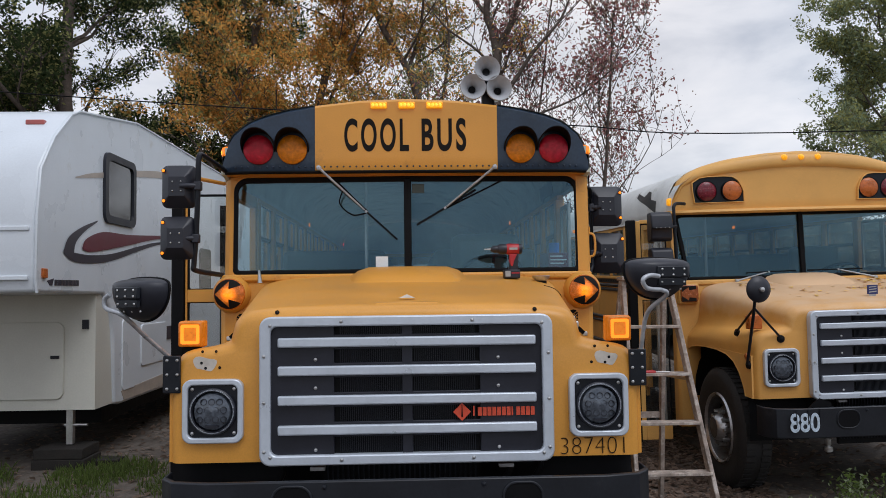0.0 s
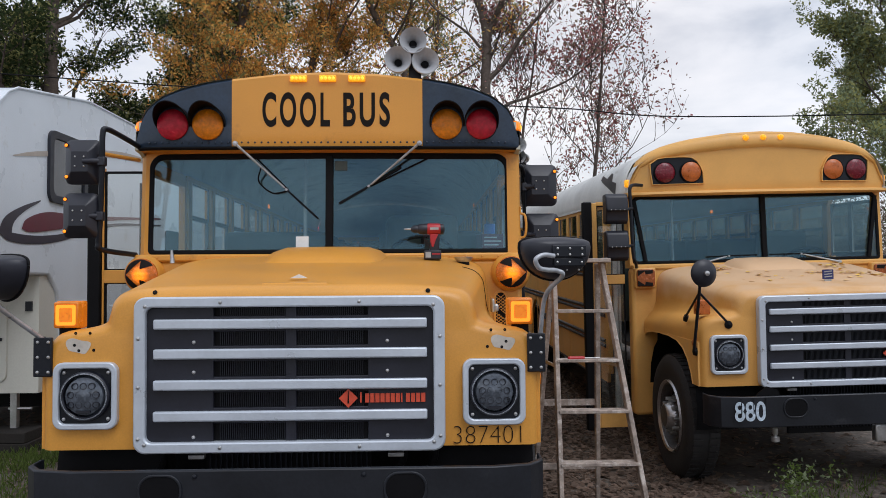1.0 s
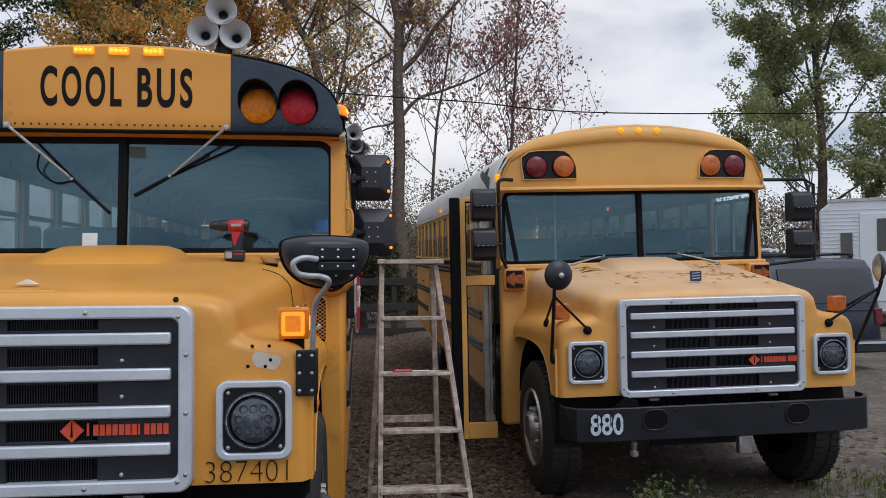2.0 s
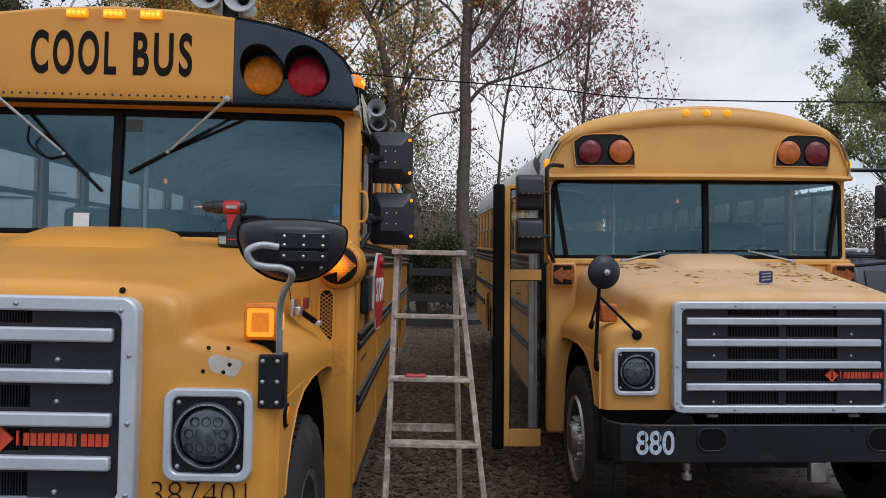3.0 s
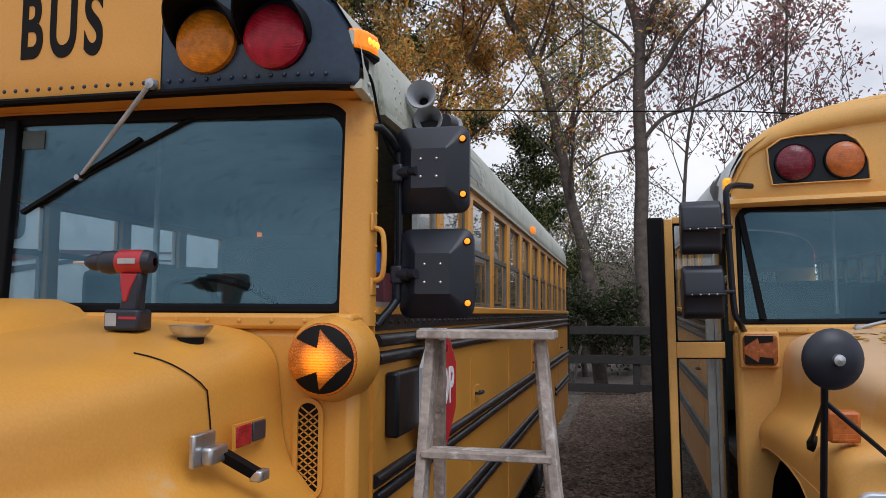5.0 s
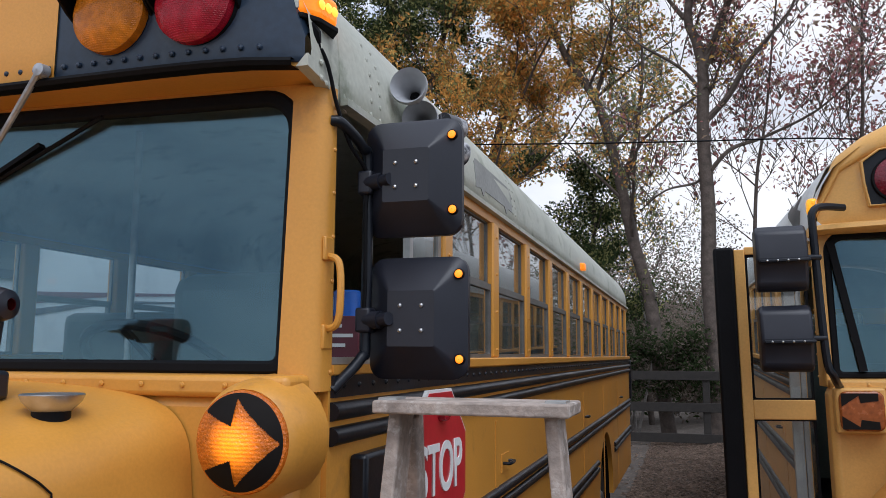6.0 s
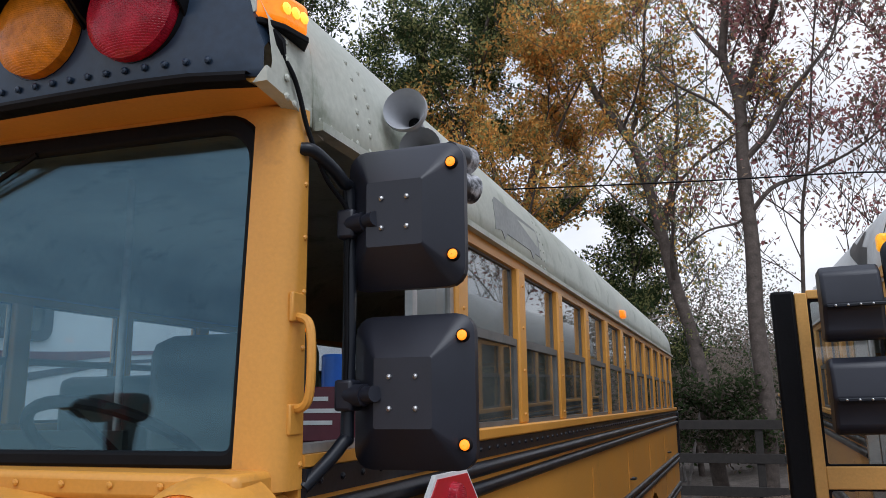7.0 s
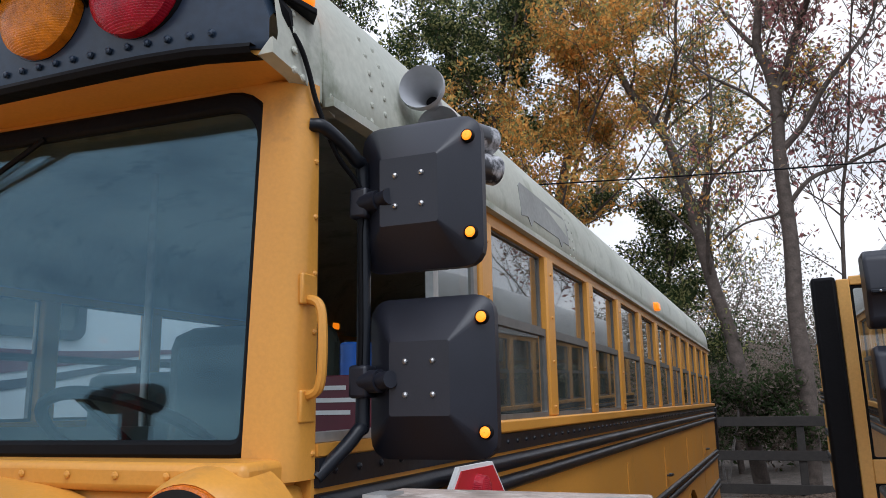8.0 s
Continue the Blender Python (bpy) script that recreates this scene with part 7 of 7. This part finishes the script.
tree("bare_tree", 3.12, 17.0, 9.0, 0.055, (0.0, 0), 3, 0.30, 1700, 0.06, [MAROON_LEAF, MAROON_LEAF, PALE_LEAF], "thin young tree with sparse maroon leaves", 29, BARK, 0.3, 13, 0.5, rise=STEEP,
     course=[(0.0, 0), (0.1, 2.0), (0.25, 4.2), (0.42, 5.8), (0.55, 7.0), (0.82, 9.0), (1.0, 10.5)])
tree("oak_tree", 1.4, 17.0, 11.5, 0.17, (0, 0), 3, 0.26, 10000, 0.05, [GOLD, OLIVE, SAGE, RUST], "leaning oak with thinning golden leaves", 37, BARK, 0.3, 13, 0.36,
     course=[(0.05, 0), (-0.1, 1.6), (-0.34, 3.2), (-0.62, 4.5), (-0.85, 5.7), (-1.14, 7.05), (-1.44, 7.95), (-2.12, 9.1), (-2.75, 10.5), (-3.1, 11.6), (-3.7, 13.2)],
     forks=((0.07, [(-0.85, 5.7), (-0.5, 7.0), (-0.3, 8.5), (-0.4, 10.2)]), (0.06, [(-1.44, 7.95), (-1.15, 9.2), (-0.9, 10.8), (-0.7, 12.4)])))
tree("oak_tree", -3.6, 17.6, 10.0, 0.24, (-0.02, 0), 3, 0.52, 50000, 0.054, [RUST, GOLD, RUST, OLIVE], "broad oak with rust-brown autumn leaves", 31, BARK, 0.14, 16, 0.36)
tree("oak_tree", -9.8, 17.2, 12.8, 0.29, (0.05, 0), 3, 0.43, 62000, 0.06, [GREEN, OLIVE, GREEN, GREEN], "dark green oak behind the trailer", 41, BARK, 0.12, 16, 0.42)
tree("oak_tree", -14.9, 19.0, 12.8, 0.29, (0, 0), 3, 0.43, 66000, 0.062, [GREEN, GREEN, OLIVE], "dark green oak behind the trailer", 43, BARK, 0.12, 15, 0.48)
tree("oak_tree", -6.8, 21.5, 9.6, 0.2, (0, 0), 3, 0.42, 58000, 0.065, [GREEN, OLIVE, GREEN], "dark green oak deep in the wood", 45, BARK, 0.08, 14, 0.5)
tree("oak_tree", 18.8, 24.0, 15.0, 0.22, (0.03, 0), 3, 0.40, 84000, 0.07, [SAGE, OLIVE, SAGE, OLIVE], "grey-green tree beside the camper", 47, BARK, 0.12, 18, 0.45)
tree("oak_tree", 26.0, 25.0, 14.0, 0.3, (0.05, 0), 3, 0.42, 40000, 0.08, [SAGE, OLIVE, GREEN], "grey-green tree beside the camper", 53, BARK, 0.14, 14, 0.6)
tree("oak_tree", -4.5, 16.3, 14.2, 0.17, (0.02, 0), 3, 0.34, 48000, 0.054, [GREEN, GREEN, OLIVE], "tall dark green oak among the brown ones", 71, BARK, 0.58, 11, 0.4)
tree("oak_tree", 0.9, 20.5, 9.4, 0.08, (0.01, 0), 3, 0.30, 4500, 0.058, [OLIVE, GOLD, SAGE, BRUSH], "young oak with thin olive leaves", 83, BARK, 0.3, 13, 0.42, rise=STEEP)
tree("cedar_tree", -0.3, 17.6, 5.9, 0.11, (0, 0), 2, 0.30, 22000, 0.045, [GREEN, OLIVE, GREEN], "dark green cedar behind the fence", 59, BARK, 0.08, 18, 0.42)

rng = np.random.default_rng(3)
cs = [(x, y, 0.4 + 1.5 * rng.random()) for x, y in zip(rng.uniform(-24, 26, 150), rng.uniform(16.8, 26, 150))]
tagged(leaf_cloud("underbrush", cs, [1.3] * len(cs), 80000, 0.085, [GREEN, BRUSH, BRUSH, BRUSH], None, 5), "tangled brown and green underbrush at the wood's edge", "brush", kind="stuff")
cs = [(x, y, ground_height(x, y) + 0.3 + (5.0 if x < 7 else 4.2) * rng.random() ** 1.5) for x, y in zip(rng.uniform(-60, 60, 650), rng.uniform(34, 58, 650))]
tagged(leaf_cloud("far_woods", cs, [2.2] * len(cs), 300000, 0.09, [BRUSH, BRUSH, GREEN, BRUSH], None, 6), "far brown and green woods", "woods", kind="stuff")
bm = B()
for k in range(120):
    x, y, hgt = rng.uniform(-25, 28), rng.uniform(16.3, 28), rng.uniform(1.5, 4.5)
    tube(bm, [(x, y, -0.2), (x + rng.normal(0, 0.25), y, hgt * 0.5), (x + rng.normal(0, 0.6), y, hgt)], [0.04, 0.028, 0.008], 5)
cs = [(x, y, 0.4 + 3.6 * rng.random() ** 1.3) for x, y in zip(rng.uniform(-34, 6, 260), rng.uniform(28, 36, 260))]
tagged(leaf_cloud("thicket", cs, [1.3] * len(cs), 150000, 0.062, [BRUSH, BRUSH, GREEN, BRUSH], None, 14), "dense brown thicket behind the fence", "thicket", kind="stuff")
tagged(part("saplings", bm, BARK_PALE), "thin grey sapling stems in the wood", "saplings", kind="stuff")
cs = [(0.5 + 1.8 * rng.random(), 15.95 + 0.6 * rng.random(), 0.8 + 1.5 * rng.random()) for _ in range(30)]
tagged(leaf_cloud("evergreen_bush", cs, [0.4] * 30, 9000, 0.045, [GREEN, GREEN, BRUSH], None, 8), "dark evergreen bush hanging over the fence", "bush")

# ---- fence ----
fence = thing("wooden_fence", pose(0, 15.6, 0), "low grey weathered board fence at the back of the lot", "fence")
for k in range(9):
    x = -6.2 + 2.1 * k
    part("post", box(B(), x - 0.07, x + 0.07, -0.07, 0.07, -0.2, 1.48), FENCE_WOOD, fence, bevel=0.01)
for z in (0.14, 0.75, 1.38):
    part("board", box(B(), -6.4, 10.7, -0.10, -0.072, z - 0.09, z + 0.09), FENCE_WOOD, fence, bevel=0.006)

# ---- overhead wire ----
tagged(part("overhead_wire", tube(B(), bend([(-60, 12, 10.0), (-20, 11.2, 6.7), (-8.3, 11, 5.73), (-2.6, 11, 5.33), (3.1, 11, 5.0), (9.8, 11, 4.85), (40, 12, 6.0)], 8), 0.013, 5), RUBBER), "thin black overhead wire", "cable")

# ---- weeds and grass ----
def blades(name, spots, count, height, mat, seed, label):
    rng = np.random.default_rng(seed)
    v, f = [], []
    for cx, cy, rad in spots:
        for _ in range(int(count * rad * rad)):
            a, d = rng.random() * 6.283, rad * rng.random() ** 0.6
            x, y = cx + d * math.cos(a), cy + d * math.sin(a)
            z = ground_height(x, y) - 0.01
            h, t, l = height * (0.4 + rng.random()), rng.random() * 6.283, rng.normal(0, 0.4)
            ux, uy = math.cos(t) * 0.005, math.sin(t) * 0.005
            k = len(v)
            v += [(x - ux, y - uy, z), (x + ux, y + uy, z), (x + l * h * math.sin(t) * 0.4 + ux * 0.6, y - l * h * math.cos(t) * 0.4, z + h * 0.6), (x + l * h * math.sin(t), y - l * h * math.cos(t), z + h)]
            f += [(k, k + 1, k + 2), (k, k + 2, k + 3)]
    me = bpy.data.meshes.new(name)
    me.from_pydata(v, [], f)
    me.materials.append(mat)
    return tagged(new(name, me), label, "grass", kind="stuff")


GRASS = leaf_material("grass_blade", (0.12, 0.17, 0.045))
spots = [(-3.4 + 2.0 * random.random() + (0.6 if k % 2 else -1.2), -1.8 + 4.2 * random.random(), 0.5) for k in range(26)]
blades("grass", spots, 3800, 0.075, GRASS, 9, "short thin grass on the dirt beside the bus")
spots = [(3.2 + 3.4 * random.random(), 0.1 + 1.4 * random.random(), 0.3) for k in range(26)]
blades("grass", spots, 1000, 0.07, GRASS, 10, "short thin grass in front of the second bus")
for n_, (x, y, r) in enumerate(((3.0, 0.25, 0.28), (3.3, 0.5, 0.22), (5.6, 1.2, 0.25))):
    cs = [(x + random.gauss(0, r * 0.5), y + random.gauss(0, r * 0.5), 0.03 + 0.22 * random.random()) for _ in range(16)]
    tagged(leaf_cloud("weed", cs, [0.10] * 16, 240, 0.019, [GRASS, SAGE, GRASS], None, 60 + n_), "leafy green weed growing in the dirt", "weed", "weeds by the bus", "stuff")

# ---- fallen leaves ----
rng = np.random.default_rng(21)
N = 40000
xs, ys = np.concatenate([rng.uniform(-4.5, 6.5, 12000), rng.uniform(1.1, 2.9, 28000)]), np.concatenate([rng.uniform(-2.5, 16, 12000), rng.uniform(-1.5, 16.5, 28000)])
cs = np.array([(x, y, ground_height(x, y) + 0.012) for x, y in zip(xs, ys)])
a = rng.random(N) * 6.283
s = 0.02 + 0.03 * rng.random(N)
u = np.stack([np.cos(a), np.sin(a), rng.normal(0, 0.25, N)], 1) * s[:, None]
v = np.stack([-np.sin(a), np.cos(a), rng.normal(0, 0.25, N)], 1) * s[:, None] * 0.6
vv = np.stack([cs - u, cs + v + (0, 0, 0.006), cs + u, cs - v + (0, 0, 0.006)], 1).reshape(-1, 3)
me = bpy.data.meshes.new("fallen_leaves")
me.from_pydata(vv.tolist(), [], np.arange(N * 4).reshape(-1, 4).tolist())
me.materials.append(leaf_material("fallen_brown_leaf", (0.25, 0.185, 0.145)))
tagged(new("fallen_leaves", me), "brown fallen leaves scattered on the dirt", "leaves", kind="stuff")
